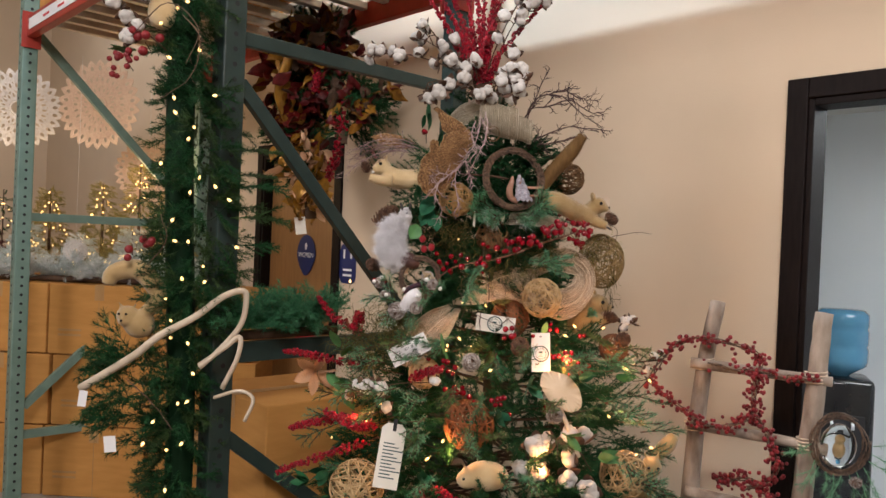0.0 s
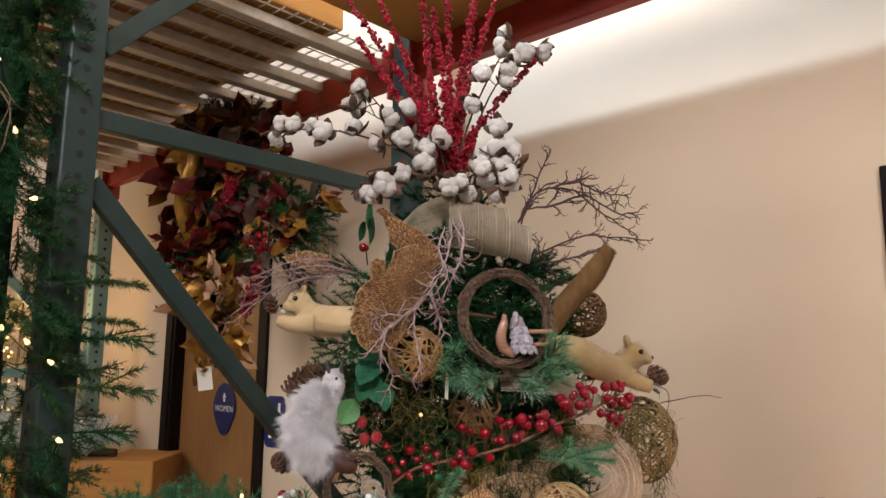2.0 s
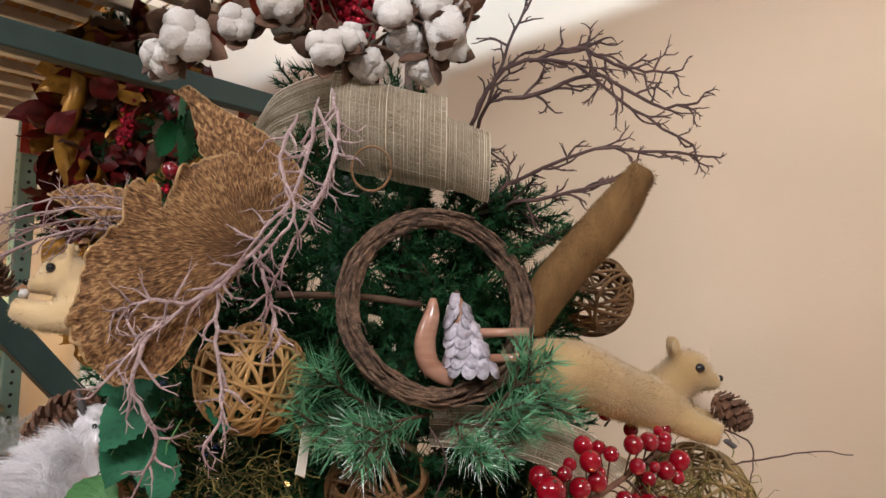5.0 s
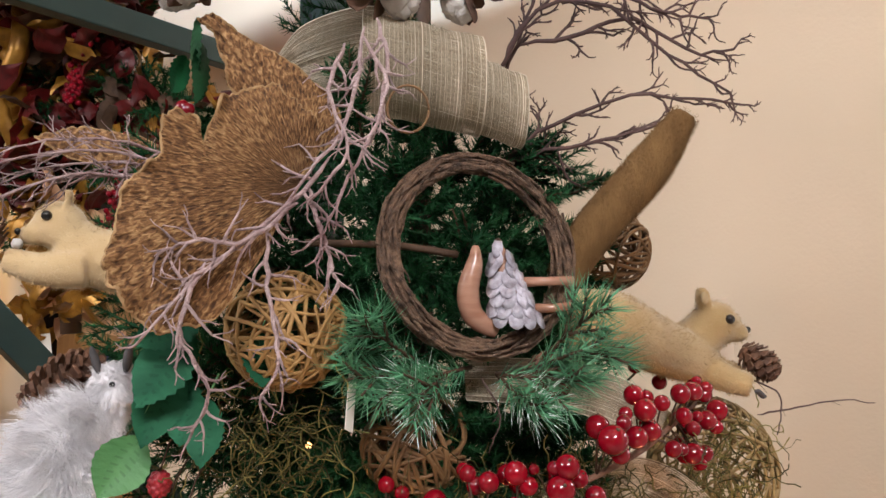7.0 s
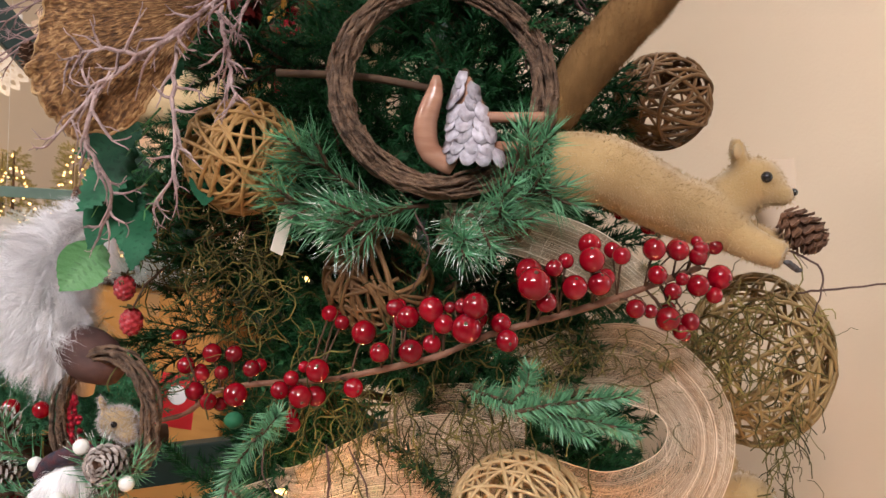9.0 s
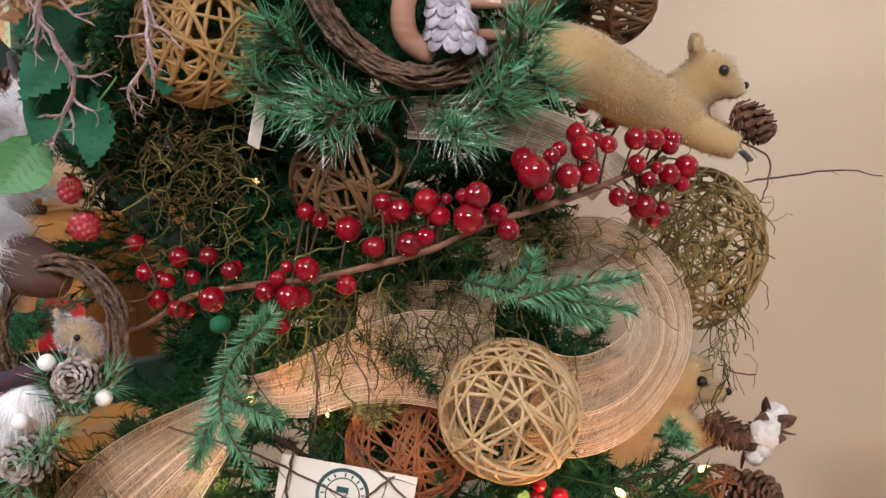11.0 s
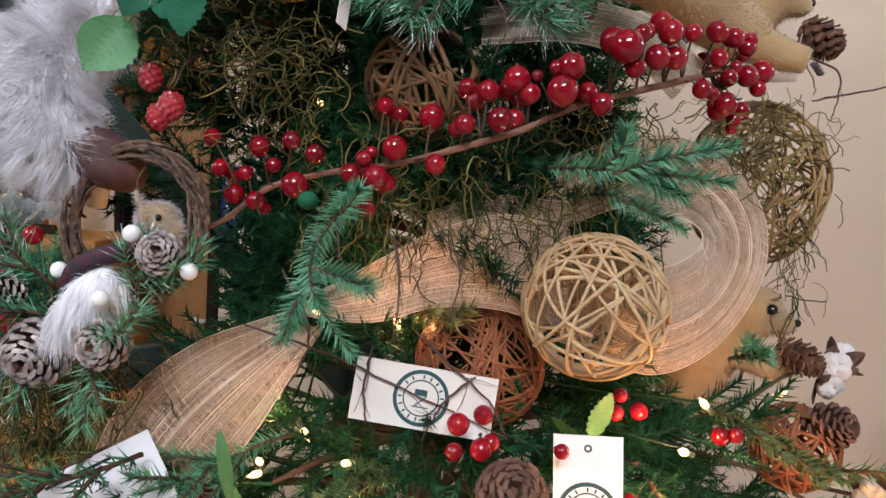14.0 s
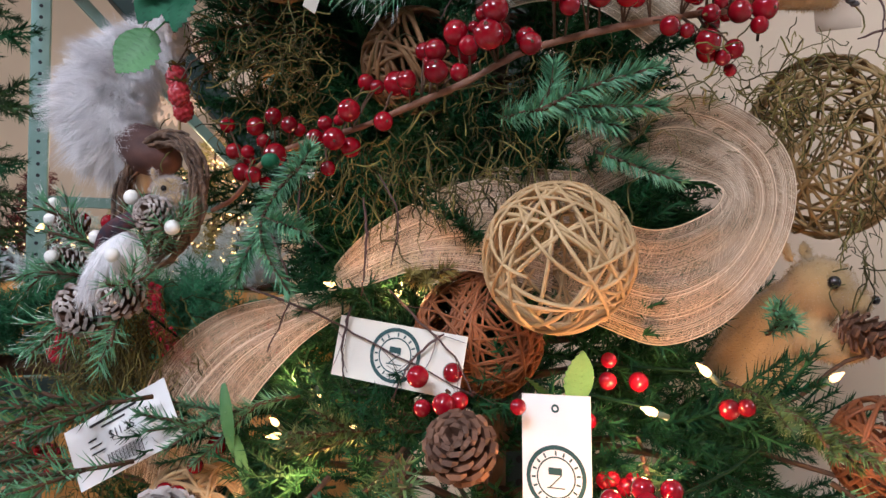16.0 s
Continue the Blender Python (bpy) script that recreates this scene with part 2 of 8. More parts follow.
MAT = dict(
    wall=shade("beige_wall_paint", (0.66, 0.53, 0.385), (0.625, 0.50, 0.36), 3.0, 0.85, 0.12, 160),
    white_wall=shade("office_wall_paint", (0.74, 0.77, 0.80), (0.70, 0.73, 0.77), 3.0, 0.85, 0.1, 160),
    floor=shade("sealed_concrete", (0.40, 0.36, 0.32), (0.31, 0.28, 0.25), 6.0, 0.35, 0.15, 60),
    office_floor=shade("grey_vinyl", (0.42, 0.45, 0.46), (0.36, 0.39, 0.40), 12.0, 0.35, 0.05, 60),
    ceiling=shade("ceiling_board", (0.62, 0.60, 0.57), (0.55, 0.53, 0.50), 8.0, 0.9, 0.2, 90),
    frame=shade("dark_stained_frame", (0.014, 0.009, 0.008), (0.007, 0.0045, 0.004), 14, 0.5, 0.15, 90, stretch=(6, 6, 1), spec=0.10),
    door=shade("brown_veneer", (0.30, 0.155, 0.055), (0.24, 0.115, 0.04), 9, 0.5, 0.1, 60, stretch=(6, 6, 0.7)),
    green=shade("green_rack_paint", (0.030, 0.050, 0.044), (0.021, 0.037, 0.033), 16, 0.42, 0.12, 120),
    pale_green=shade("pale_green_rack_paint", (0.20, 0.30, 0.25), (0.15, 0.235, 0.195), 16, 0.45, 0.12, 120),
    red=shade("red_beam_paint", (0.40, 0.045, 0.028), (0.28, 0.03, 0.02), 14, 0.4, 0.12, 110),
    wire=shade("zinc_wire", (0.64, 0.56, 0.46), (0.48, 0.42, 0.34), 30, 0.42, 0.1, 150, metal=0.2),
    box=shade("corrugated_cardboard", (0.56, 0.275, 0.075), (0.47, 0.22, 0.055), 7, 0.85, 0.18, 45, stretch=(1, 1, 5)),
    tape=shade("packing_tape", (0.46, 0.27, 0.11), (0.40, 0.22, 0.09), 20, 0.3, 0.05, 60),
    needle=shade("fir_needles", (0.028, 0.105, 0.036), (0.006, 0.030, 0.012), 60, 0.55, 0.0, vary=0.45, spec=0.12),
    garland_needle=shade("yellow_green_needles", (0.055, 0.105, 0.030), (0.009, 0.030, 0.011), 40, 0.5, 0.0, vary=0.5, spec=0.2),
    # olive tone: the bulbs' warm light on green needles, put into the colour
    olive_needle=shade("bulb_lit_green_needles", (0.135, 0.195, 0.060), (0.045, 0.085, 0.026), 60, 0.5, 0.0, vary=0.4, spec=0.25),
    blue_needle=shade("blue_green_needles", (0.060, 0.215, 0.095), (0.024, 0.115, 0.048), 60, 0.5, 0.0, vary=0.4),
    fresh_needle=shade("pale_green_needles", (0.155, 0.34, 0.185), (0.060, 0.19, 0.090), 60, 0.42, 0.0, vary=0.4, spec=0.35),
    pine_needle=shade("glossy_pine_needles", (0.15, 0.37, 0.19), (0.055, 0.20, 0.095), 60, 0.38, 0.0, vary=0.4, spec=0.4),
    snow_tip=shade("white_needle_tips", (0.80, 0.84, 0.80), (0.62, 0.72, 0.66), 60, 0.5, 0.0, vary=0.15),
    snow_needle=shade("flocked_needles", (0.80, 0.82, 0.84), (0.35, 0.45, 0.42), 40, 0.8, 0.0, vary=0.25),
    gold_needle=shade("golden_tinsel_needles", (0.40, 0.30, 0.09), (0.16, 0.15, 0.04), 50, 0.45, 0.0, vary=0.4),
    stem=shade("brown_stem", (0.10, 0.055, 0.030), (0.055, 0.03, 0.018), 60, 0.75, 0.3, 220),
    # brown vine, with warm highlights and dark gaps painted in by its two tones
    twig=shade("dark_grape_vine", (0.215, 0.130, 0.082), (0.024, 0.013, 0.009), 140, 0.5, 1.0, 500, vary=0.65),
    curly=shade("dark_curly_twig", (0.105, 0.058, 0.050), (0.05, 0.028, 0.026), 50, 0.7, 0.4, 260, vary=0.3),
    # mauve twig; its pale and dark tones paint highlights and shadow
    coral=shade("mauve_coral_twig", (0.50, 0.375, 0.365), (0.17, 0.095, 0.092), 90, 0.7, 0.9, 420, vary=0.4, big=0.5),
    rattan=shade("golden_rattan", (0.40, 0.235, 0.085), (0.24, 0.125, 0.04), 45, 0.55, 0.3, 240, vary=0.35),
    pale_rattan=shade("pale_rattan", (0.50, 0.35, 0.18), (0.30, 0.19, 0.085), 45, 0.5, 0.3, 240, vary=0.25),
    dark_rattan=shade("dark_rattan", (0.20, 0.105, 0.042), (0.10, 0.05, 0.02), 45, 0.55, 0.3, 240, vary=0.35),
    moss_rattan=shade("weathered_golden_rattan", (0.34, 0.225, 0.090), (0.17, 0.105, 0.040), 45, 0.5, 0.3, 240, vary=0.4),
    rust_rattan=shade("rust_rattan", (0.27, 0.092, 0.030), (0.11, 0.036, 0.013), 45, 0.55, 0.3, 240, vary=0.35),
    fungus=ridged_sponge("brown_bracket_sponge", 0.055, 1.845),
    sponge_rim=shade("pale_sponge_margin", (0.42, 0.27, 0.13), (0.20, 0.11, 0.045), 90, 0.8, 0.4, 300),
    cap=shade("pale_mushroom_cap", (0.78, 0.60, 0.42), (0.62, 0.42, 0.25), 12, 0.6, 0.2, 60),
    cap_brown=shade("red_brown_cap", (0.125, 0.062, 0.052), (0.055, 0.028, 0.025), 60, 0.75, 0.25, 120),
    brown_felt=shade("brown_flocked_felt", (0.43, 0.31, 0.17), (0.31, 0.21, 0.105), 22, 0.95, 0.35, 700, sheen=0.3),
    felt=shade("tan_flocked_felt", (0.45, 0.31, 0.145), (0.33, 0.21, 0.085), 22, 0.95, 0.35, 700, sheen=0.4),
    pale_felt=shade("cream_flocked_felt", (0.64, 0.48, 0.27), (0.50, 0.34, 0.165), 22, 0.95, 0.35, 700, sheen=0.4),
    tail=shade("brown_tail_plush", (0.21, 0.118, 0.042), (0.115, 0.058, 0.018), 60, 0.95, 0.4, 300, stretch=(1.6, 1, 0.6), big=0.5),
    fur=shade("white_long_fur", (0.90, 0.88, 0.89), (0.68, 0.65, 0.66), 30, 0.8, 0.1, 300, vary=0.15, sheen=0.3),
    grey_fur=shade("grey_fur_skin", (0.50, 0.46, 0.45), (0.36, 0.32, 0.32), 30, 0.9, 0.4, 300),
    black=shade("black_gloss_bead", (0.012, 0.010, 0.010), (0.008, 0.007, 0.007), 40, 0.12, 0.0, coat=0.5),
    dark=shade("dark_grey_plush", (0.10, 0.09, 0.09), (0.05, 0.045, 0.045), 40, 0.9, 0.3, 400),
    wood=shade("polished_reddish_wood", (0.42, 0.235, 0.165), (0.28, 0.135, 0.085), 26, 0.22, 0.1, 90, stretch=(1, 1, 5), coat=0.35),
    scale=shade("whitewashed_scales", (0.58, 0.55, 0.62), (0.27, 0.23, 0.26), 130, 0.6, 0.4, 300, vary=0.28),
    cone=shade("pine_cone_scales", (0.17, 0.085, 0.048), (0.075, 0.036, 0.022), 50, 0.7, 0.3, 220, vary=0.35),
    cone_tip=shade("frosted_cone_tips", (0.52, 0.47, 0.44), (0.12, 0.075, 0.055), 90, 0.75, 0.3, 220, vary=0.3),
    berry=shade("lacquered_red_berry", (0.29, 0.003, 0.012), (0.11, 0.001, 0.005), 30, 0.10, 0.02, 90, coat=0.35, vary=0.3, spec=0.35),
    dull_berry=shade("dried_red_berry", (0.25, 0.018, 0.022), (0.14, 0.010, 0.014), 60, 0.5, 0.3, 260, vary=0.35),
    bead=shade("crimson_glitter_bead", (0.40, 0.008, 0.026), (0.20, 0.004, 0.014), 90, 0.3, 0.6, 500, vary=0.45, metal=0.25),
    white_bead=shade("white_glossy_berry", (0.82, 0.80, 0.76), (0.72, 0.70, 0.66), 30, 0.3, 0.05, 120, coat=0.3),
    berry_wood=shade("reddish_brown_twig", (0.24, 0.115, 0.070), (0.10, 0.045, 0.028), 70, 0.6, 0.4, 260),
    rasp=shade("raspberry_drupelets", (0.34, 0.022, 0.030), (0.20, 0.012, 0.016), 40, 0.3, 0.1, 180, vary=0.3, coat=0.3),
    # white cotton; broad grey patches paint the shade of backlit bolls
    cotton=shade("shade_greyed_cotton", (0.72, 0.69, 0.655), (0.40, 0.36, 0.325), 24, 0.95, 0.5, 420, sheen=0.1, big=0.6),
    husk=shade("dry_cotton_husk", (0.15, 0.080, 0.050), (0.06, 0.032, 0.022), 40, 0.8, 0.4, 200, vary=0.3),
    leaf=shade("green_silk_leaf", (0.030, 0.165, 0.060), (0.014, 0.095, 0.036), 30, 0.45, 0.25, 130, vary=0.2),
    pale_leaf=shade("pale_green_silk_leaf", (0.10, 0.25, 0.085), (0.055, 0.165, 0.05), 30, 0.5, 0.25, 130, vary=0.2),
    teal_leaf=shade("teal_silk_leaf", (0.022, 0.120, 0.056), (0.008, 0.055, 0.026), 30, 0.6, 0.25, 130, vary=0.2, spec=0.15),
    gold_leaf=shade("gold_fabric_leaf", (0.42, 0.21, 0.03), (0.09, 0.035, 0.006), 26, 0.35, 0.25, 130, vary=0.35, metal=0.35),
    wine=shade("wine_red_fabric", (0.115, 0.006, 0.006), (0.022, 0.002, 0.002), 26, 0.45, 0.3, 130, vary=0.5),
    peach=shade("peach_silk_petal", (0.72, 0.46, 0.29), (0.60, 0.34, 0.19), 26, 0.6, 0.2, 120, vary=0.12),
    moss=shade("olive_moss", (0.21, 0.175, 0.050), (0.030, 0.030, 0.010), 60, 0.7, 0.0, vary=0.7, spec=0.2),
    burlap=shade("natural_burlap_thread", (0.78, 0.65, 0.50), (0.58, 0.45, 0.31), 60, 0.75, 0.2, 400, vary=0.25),
    pale_burlap=shade("pale_sinamay_thread", (0.74, 0.67, 0.54), (0.56, 0.48, 0.36), 60, 0.7, 0.2, 400, vary=0.25),
    gauze=net_cloth("fine_burlap_weave", (0.66, 0.48, 0.35), (0.50, 0.35, 0.24), 0.50),
    pale_gauze=net_cloth("fine_sinamay_weave", (0.50, 0.42, 0.31), (0.37, 0.30, 0.21), 0.72),
    paper=shade("white_tag_card", (0.80, 0.80, 0.80), (0.76, 0.76, 0.76), 12, 0.6, 0.04, 200),
    cream_paper=shade("cream_tag_card", (0.78, 0.73, 0.64), (0.70, 0.65, 0.56), 12, 0.6, 0.04, 200),
    kraft=shade("pale_kraft_card", (0.58, 0.47, 0.36), (0.52, 0.41, 0.31), 12, 0.7, 0.05, 200),
    ink=shade("dark_teal_ink", (0.030, 0.075, 0.075), (0.025, 0.065, 0.065), 20, 0.7, 0.0),
    black_ink=shade("black_ink", (0.02, 0.02, 0.022), (0.018, 0.018, 0.02), 20, 0.7, 0.0),
    red_card=shade("red_label_card", (0.62, 0.02, 0.03), (0.55, 0.015, 0.025), 20, 0.45, 0.05, 100),
    blue=shade("navy_sign_plastic", (0.018, 0.028, 0.12), (0.014, 0.022, 0.10), 10, 0.35, 0.0),
    bark=shade("grey_birch_bark", (0.46, 0.38, 0.31), (0.12, 0.08, 0.055), 22, 0.85, 0.7, 80, stretch=(1, 1, 0.35)),
    peeled=shade("peeled_branch", (0.66, 0.56, 0.44), (0.50, 0.40, 0.29), 26, 0.65, 0.3, 120, stretch=(1, 1, 0.3)),
    cord=shade("green_light_wire", (0.008, 0.028, 0.012), (0.006, 0.022, 0.009), 30, 0.6, 0.0, spec=0.1),
    bulb=shade("lit_mini_bulb", (1.0, 0.75, 0.40), (1.0, 0.75, 0.40), 30, 0.3, 0.0, glow=(1.0, 0.58, 0.20), power=3.0),
    socket=shade("pale_lamp_socket", (0.16, 0.19, 0.12), (0.10, 0.12, 0.075), 30, 0.4, 0.0),
    far_bulb=shade("lit_tree_bulb", (1.0, 0.75, 0.40), (1.0, 0.75, 0.40), 30, 0.3, 0.0, glow=(1.0, 0.58, 0.20), power=4.0),
    snowflake=shade("white_glitter_board", (0.80, 0.76, 0.72), (0.66, 0.60, 0.55), 60, 0.7, 0.4, 300),
    pink_flake=shade("blush_glitter_board", (0.80, 0.62, 0.48), (0.68, 0.48, 0.36), 60, 0.7, 0.4, 300),
    plastic=shade("black_cooler_plastic", (0.015, 0.016, 0.018), (0.012, 0.012, 0.014), 20, 0.2, 0.0, coat=0.3),
    bottle=shade("blue_water_bottle", (0.10, 0.30, 0.46), (0.07, 0.24, 0.40), 8, 0.1, 0.0, coat=0.5, alpha=0.85),
    lamp_face=shade("lit_diffuser", (0.9, 0.9, 0.9), (0.9, 0.9, 0.9), 5, 0.6, 0.0, glow=(1.0, 0.95, 0.88), power=6.0),
    plaid=shade("dark_plaid_scarf", (0.018, 0.022, 0.036), (0.085, 0.020, 0.022), 160, 0.85, 0.3, 500, detail=1.0),
    clear=glass("lantern_glass", (0.95, 0.97, 0.97)),
)


# ---- mesh helpers: every one returns (vertices, faces) ----
def join(*pieces):
    vs, fs = [], []
    for v, f in pieces:
        o = len(vs)
        vs += [tuple(p) for p in v]
        fs += [tuple(i + o for i in q) for q in f]
    return vs, fs


def moved(piece, m):
    v, f = piece
    return [tuple(m @ Vector(p)) for p in v], f


def box(x0, y0, z0, x1, y1, z1, b=0.0):
    """A block; with b its twelve edges are chamfered."""
    if not b:
        v = [(x, y, z) for x in (x0, x1) for y in (y0, y1) for z in (z0, z1)]
        return v, [(0, 1, 3, 2), (4, 6, 7, 5), (0, 4, 5, 1), (2, 3, 7, 6), (0, 2, 6, 4), (1, 5, 7, 3)]
    bm = bmesh.new()
    bmesh.ops.create_cube(bm, size=1.0)
    for p in bm.verts:
        p.co = Vector((x0 + (p.co.x + 0.5) * (x1 - x0), y0 + (p.co.y + 0.5) * (y1 - y0), z0 + (p.co.z + 0.5) * (z1 - z0)))
    bmesh.ops.bevel(bm, geom=bm.edges[:], offset=b, segments=2, affect="EDGES", profile=0.5)
    bm.verts.index_update()
    r = [tuple(p.co) for p in bm.verts], [tuple(q.index for q in f.verts) for f in bm.faces]
    bm.free()
    return r


def tube(points, radii, sides=6, caps=True):
    """A round bar along points; radii is one number or one for each point."""
    p = [Vector(q) for q in points]
    n = len(p)
    r = [radii] * n if isinstance(radii, (int, float)) else list(radii)
    d = (p[1] - p[0]).normalized()
    side = d.cross(Vector((0.13, 0.31, 0.94))).normalized()
    if side.length < 0.5:
        side = d.cross(Vector((1, 0, 0))).normalized()
    vs, fs = [], []
    for i in range(n):
        a, b = p[max(i - 1, 0)], p[min(i + 1, n - 1)]
        d = (b - a)
        d = d.normalized() if d.length > 1e-9 else Vector((0, 0, 1))
        side = side - d * side.dot(d)
        side = side.normalized() if side.length > 1e-6 else d.orthogonal().normalized()
        up = d.cross(side)
        for k in range(sides):
            t = 2 * math.pi * k / sides
            vs.append(tuple(p[i] + r[i] * (math.cos(t) * side + math.sin(t) * up)))
    for i in range(n - 1):
        for k in range(sides):
            a, b = i * sides + k, i * sides + (k + 1) % sides
            fs.append((a, b, b + sides, a + sides))
    if caps:
        fs.append(tuple(range(sides - 1, -1, -1)))
        fs.append(tuple(range((n - 1) * sides, n * sides)))
    return vs, fs


def ball(c, r, seg=12, rings=8):
    """An ellipsoid; r is a number or three."""
    c = Vector(c)
    r = (r, r, r) if isinstance(r, (int, float)) else r
    vs, fs = [(c.x, c.y, c.z - r[2])], []
    for i in range(1, rings):
        a = -math.pi / 2 + math.pi * i / rings
        for k in range(seg):
            t = 2 * math.pi * k / seg
            vs.append((c.x + r[0] * math.cos(a) * math.cos(t), c.y + r[1] * math.cos(a) * math.sin(t), c.z + r[2] * math.sin(a)))
    vs.append((c.x, c.y, c.z + r[2]))
    last = len(vs) - 1
    for k in range(seg):
        fs.append((0, 1 + (k + 1) % seg, 1 + k))
        fs.append((last, last - seg + k, last - seg + (k + 1) % seg))
    for i in range(rings - 2):
        for k in range(seg):
            a, b = 1 + i * seg + k, 1 + i * seg + (k + 1) % seg
            fs.append((a, b, b + seg, a + seg))
    return vs, fs


def curve(points, n):
    """n points of a smooth line through the given ones."""
    p = [Vector(q) for q in points]
    p = [2 * p[0] - p[1]] + p + [2 * p[-1] - p[-2]]
    out = []
    for i in range(n):
        s = i / (n - 1) * (len(p) - 3)
        k = min(int(s), len(p) - 4)
        t = s - k
        a, b, c, d = p[k:k + 4]
        out.append(0.5 * (2 * b + (c - a) * t + (2 * a - 5 * b + 4 * c - d) * t * t + (3 * b - a - 3 * c + d) * t ** 3))
    return out


def rnd(a=-1.0, b=1.0):
    return random.uniform(a, b)


def rand_dir():
    while True:
        v = Vector((rnd(), rnd(), rnd()))
        if 0.05 < v.length < 1:
            return v.normalized()


def aim(origin, direction, roll=0.0):
    """The frame at origin whose z axis points along direction."""
    q = Vector(direction).normalized().to_track_quat("Z", "Y").to_matrix().to_4x4()
    return Matrix.Translation(origin) @ q @ Matrix.Rotation(roll, 4, "Z")


def mesh_of(name, piece, material, smooth=True):
    me = bpy.data.meshes.new(name)
    me.from_pydata(piece[0], [], piece[1])
    for m in (material if isinstance(material, (list, tuple)) else [material]):
        me.materials.append(MAT[m])
    if smooth:
        me.shade_smooth()
    me.update()
    return me


def part(name, piece, material, parent, label="", smooth=True):
    ob = new(name, mesh_of(name, piece, material, smooth))
    if parent is not None:
        ob.parent = parent
    if label:
        tagged(ob, label)
    return ob


def thing(name, label, category, at=(0, 0, 0), group="", kind=""):
    ob = new(name)
    ob.empty_display_size = 0.02
    if isinstance(at, Matrix):
        ob.matrix_world = at
    else:
        ob.location = at
    return tagged(ob, label, category, group, kind)


def solo(name, piece, material, label, category, group="", kind="", smooth=True):
    return tagged(part(name, piece, material, None, "", smooth), label, category, group, kind)


def several(name, pieces, label, category, group="", kind=""):
    """One mesh with a material for each (piece, material)."""
    vs, fs, idx, mats = [], [], [], []
    for piece, m in pieces:
        if m not in mats:
            mats.append(m)
        o = len(vs)
        vs += [tuple(p) for p in piece[0]]
        fs += [tuple(i + o for i in q) for q in piece[1]]
        idx += [mats.index(m)] * len(piece[1])
    me = mesh_of(name, (vs, fs), mats)
    me.polygons.foreach_set("material_index", idx)
    return tagged(new(name, me), label, category, group, kind)


def fuse(pieces, voxel=0.006, smooth=6):
    """One closed skin round the pieces."""
    v, f = join(*pieces)
    me = bpy.data.meshes.new("skin")
    me.from_pydata(v, [], f)
    ob = new("skin", me)
    r = ob.modifiers.new("r", "REMESH")
    r.mode, r.voxel_size = "VOXEL", voxel
    s = ob.modifiers.new("s", "SMOOTH")
    s.iterations, s.factor = smooth, 0.5
    dg = bpy.context.evaluated_depsgraph_get()
    out = bpy.data.meshes.new_from_object(ob.evaluated_get(dg))
    res = [tuple(p.co) for p in out.vertices], [tuple(q.vertices) for q in out.polygons]
    bpy.data.objects.remove(ob)
    bpy.data.meshes.remove(me)
    bpy.data.meshes.remove(out)
    return res


def lettering(text, size, m, depth=0.0004):
    """A line of writing, centred at the origin of m, in its xy plane."""
    cu = bpy.data.curves.new("line", "FONT")
    cu.body, cu.size, cu.extrude, cu.align_x, cu.align_y = text, size, depth, "CENTER", "CENTER"
    ob = new("line", cu)
    dg = bpy.context.evaluated_depsgraph_get()
    out = bpy.data.meshes.new_from_object(ob.evaluated_get(dg))
    res = [tuple(m @ p.co) for p in out.vertices], [tuple(q.vertices) for q in out.polygons]
    bpy.data.objects.remove(ob)
    bpy.data.curves.remove(cu)
    bpy.data.meshes.remove(out)
    return res


# ---- the shop's shell ----
def slab(u0, u1, v0, v1, z0, z1, b=0.0):
    """A block in shop axes, as world-space mesh."""
    p, f = box(v0, u0, z0, v1, u1, z1, b)
    return [tuple(W(q[1], q[0], q[2])) for q in p], f


def structure(name, piece, material, label, smooth=False):
    return solo(name, piece, material, label, name.split("_")[0], "", "structure", smooth)


WALL_V, WALL_T = 2.60, 0.10
DOORS = ((-0.06, 0.962, 2.135), (3.53, 4.36, 2.14))
pieces = [slab(-5.0, DOORS[0][0], WALL_V, WALL_V + WALL_T, 0, 4.7),
          slab(DOORS[0][0], DOORS[0][1], WALL_V, WALL_V + WALL_T, DOORS[0][2], 4.7),
          slab(DOORS[0][1], DOORS[1][0], WALL_V, WALL_V + WALL_T, 0, 4.7),
          slab(DOORS[1][0], DOORS[1][1], WALL_V, WALL_V + WALL_T, DOORS[1][2], 4.7),
          slab(DOORS[1][1], 9.0, WALL_V, WALL_V + WALL_T, 0, 4.7)]
structure("wall_north", join(*pieces), "wall", "beige painted long wall with two doorways")
structure("wall_west", slab(9.0, 9.2, -6.0, WALL_V + WALL_T, 0, 4.7), "wall", "beige painted end wall of the shop")
structure("wall_east", slab(-5.2, -5.0, -6.0, WALL_V + WALL_T, 0, 4.7), "wall", "beige painted end wall of the shop")
structure("wall_south", slab(-5.2, 9.2, -6.2, -6.0, 0, 4.7), "wall", "beige painted wall behind the aisle")
structure("floor", slab(-5.2, 9.2, -6.2, WALL_V, -0.1, 0.0), "floor", "sealed grey concrete shop floor")
structure("ceiling", slab(-5.2, 9.2, -6.2, WALL_V + WALL_T, 4.7, 4.8), "ceiling", "pale board ceiling of the shop")

# office behind the open doorway
structure("floor_office", slab(-1.6, 2.6, WALL_V + 0.0, 5.6, -0.11, -0.004), "office_floor", "grey vinyl office floor")
structure("wall_office_far", slab(-1.6, 2.6, 5.0, 5.1, 0, 2.5), "white_wall", "pale blue-white office wall")
structure("wall_office_left", slab(2.2, 2.3, WALL_V + WALL_T, 5.0, 0, 2.5), "white_wall", "pale blue-white office wall")
structure("wall_office_right", slab(-1.6, -1.5, WALL_V + WALL_T, 5.0, 0, 2.5), "white_wall", "pale blue-white office wall")
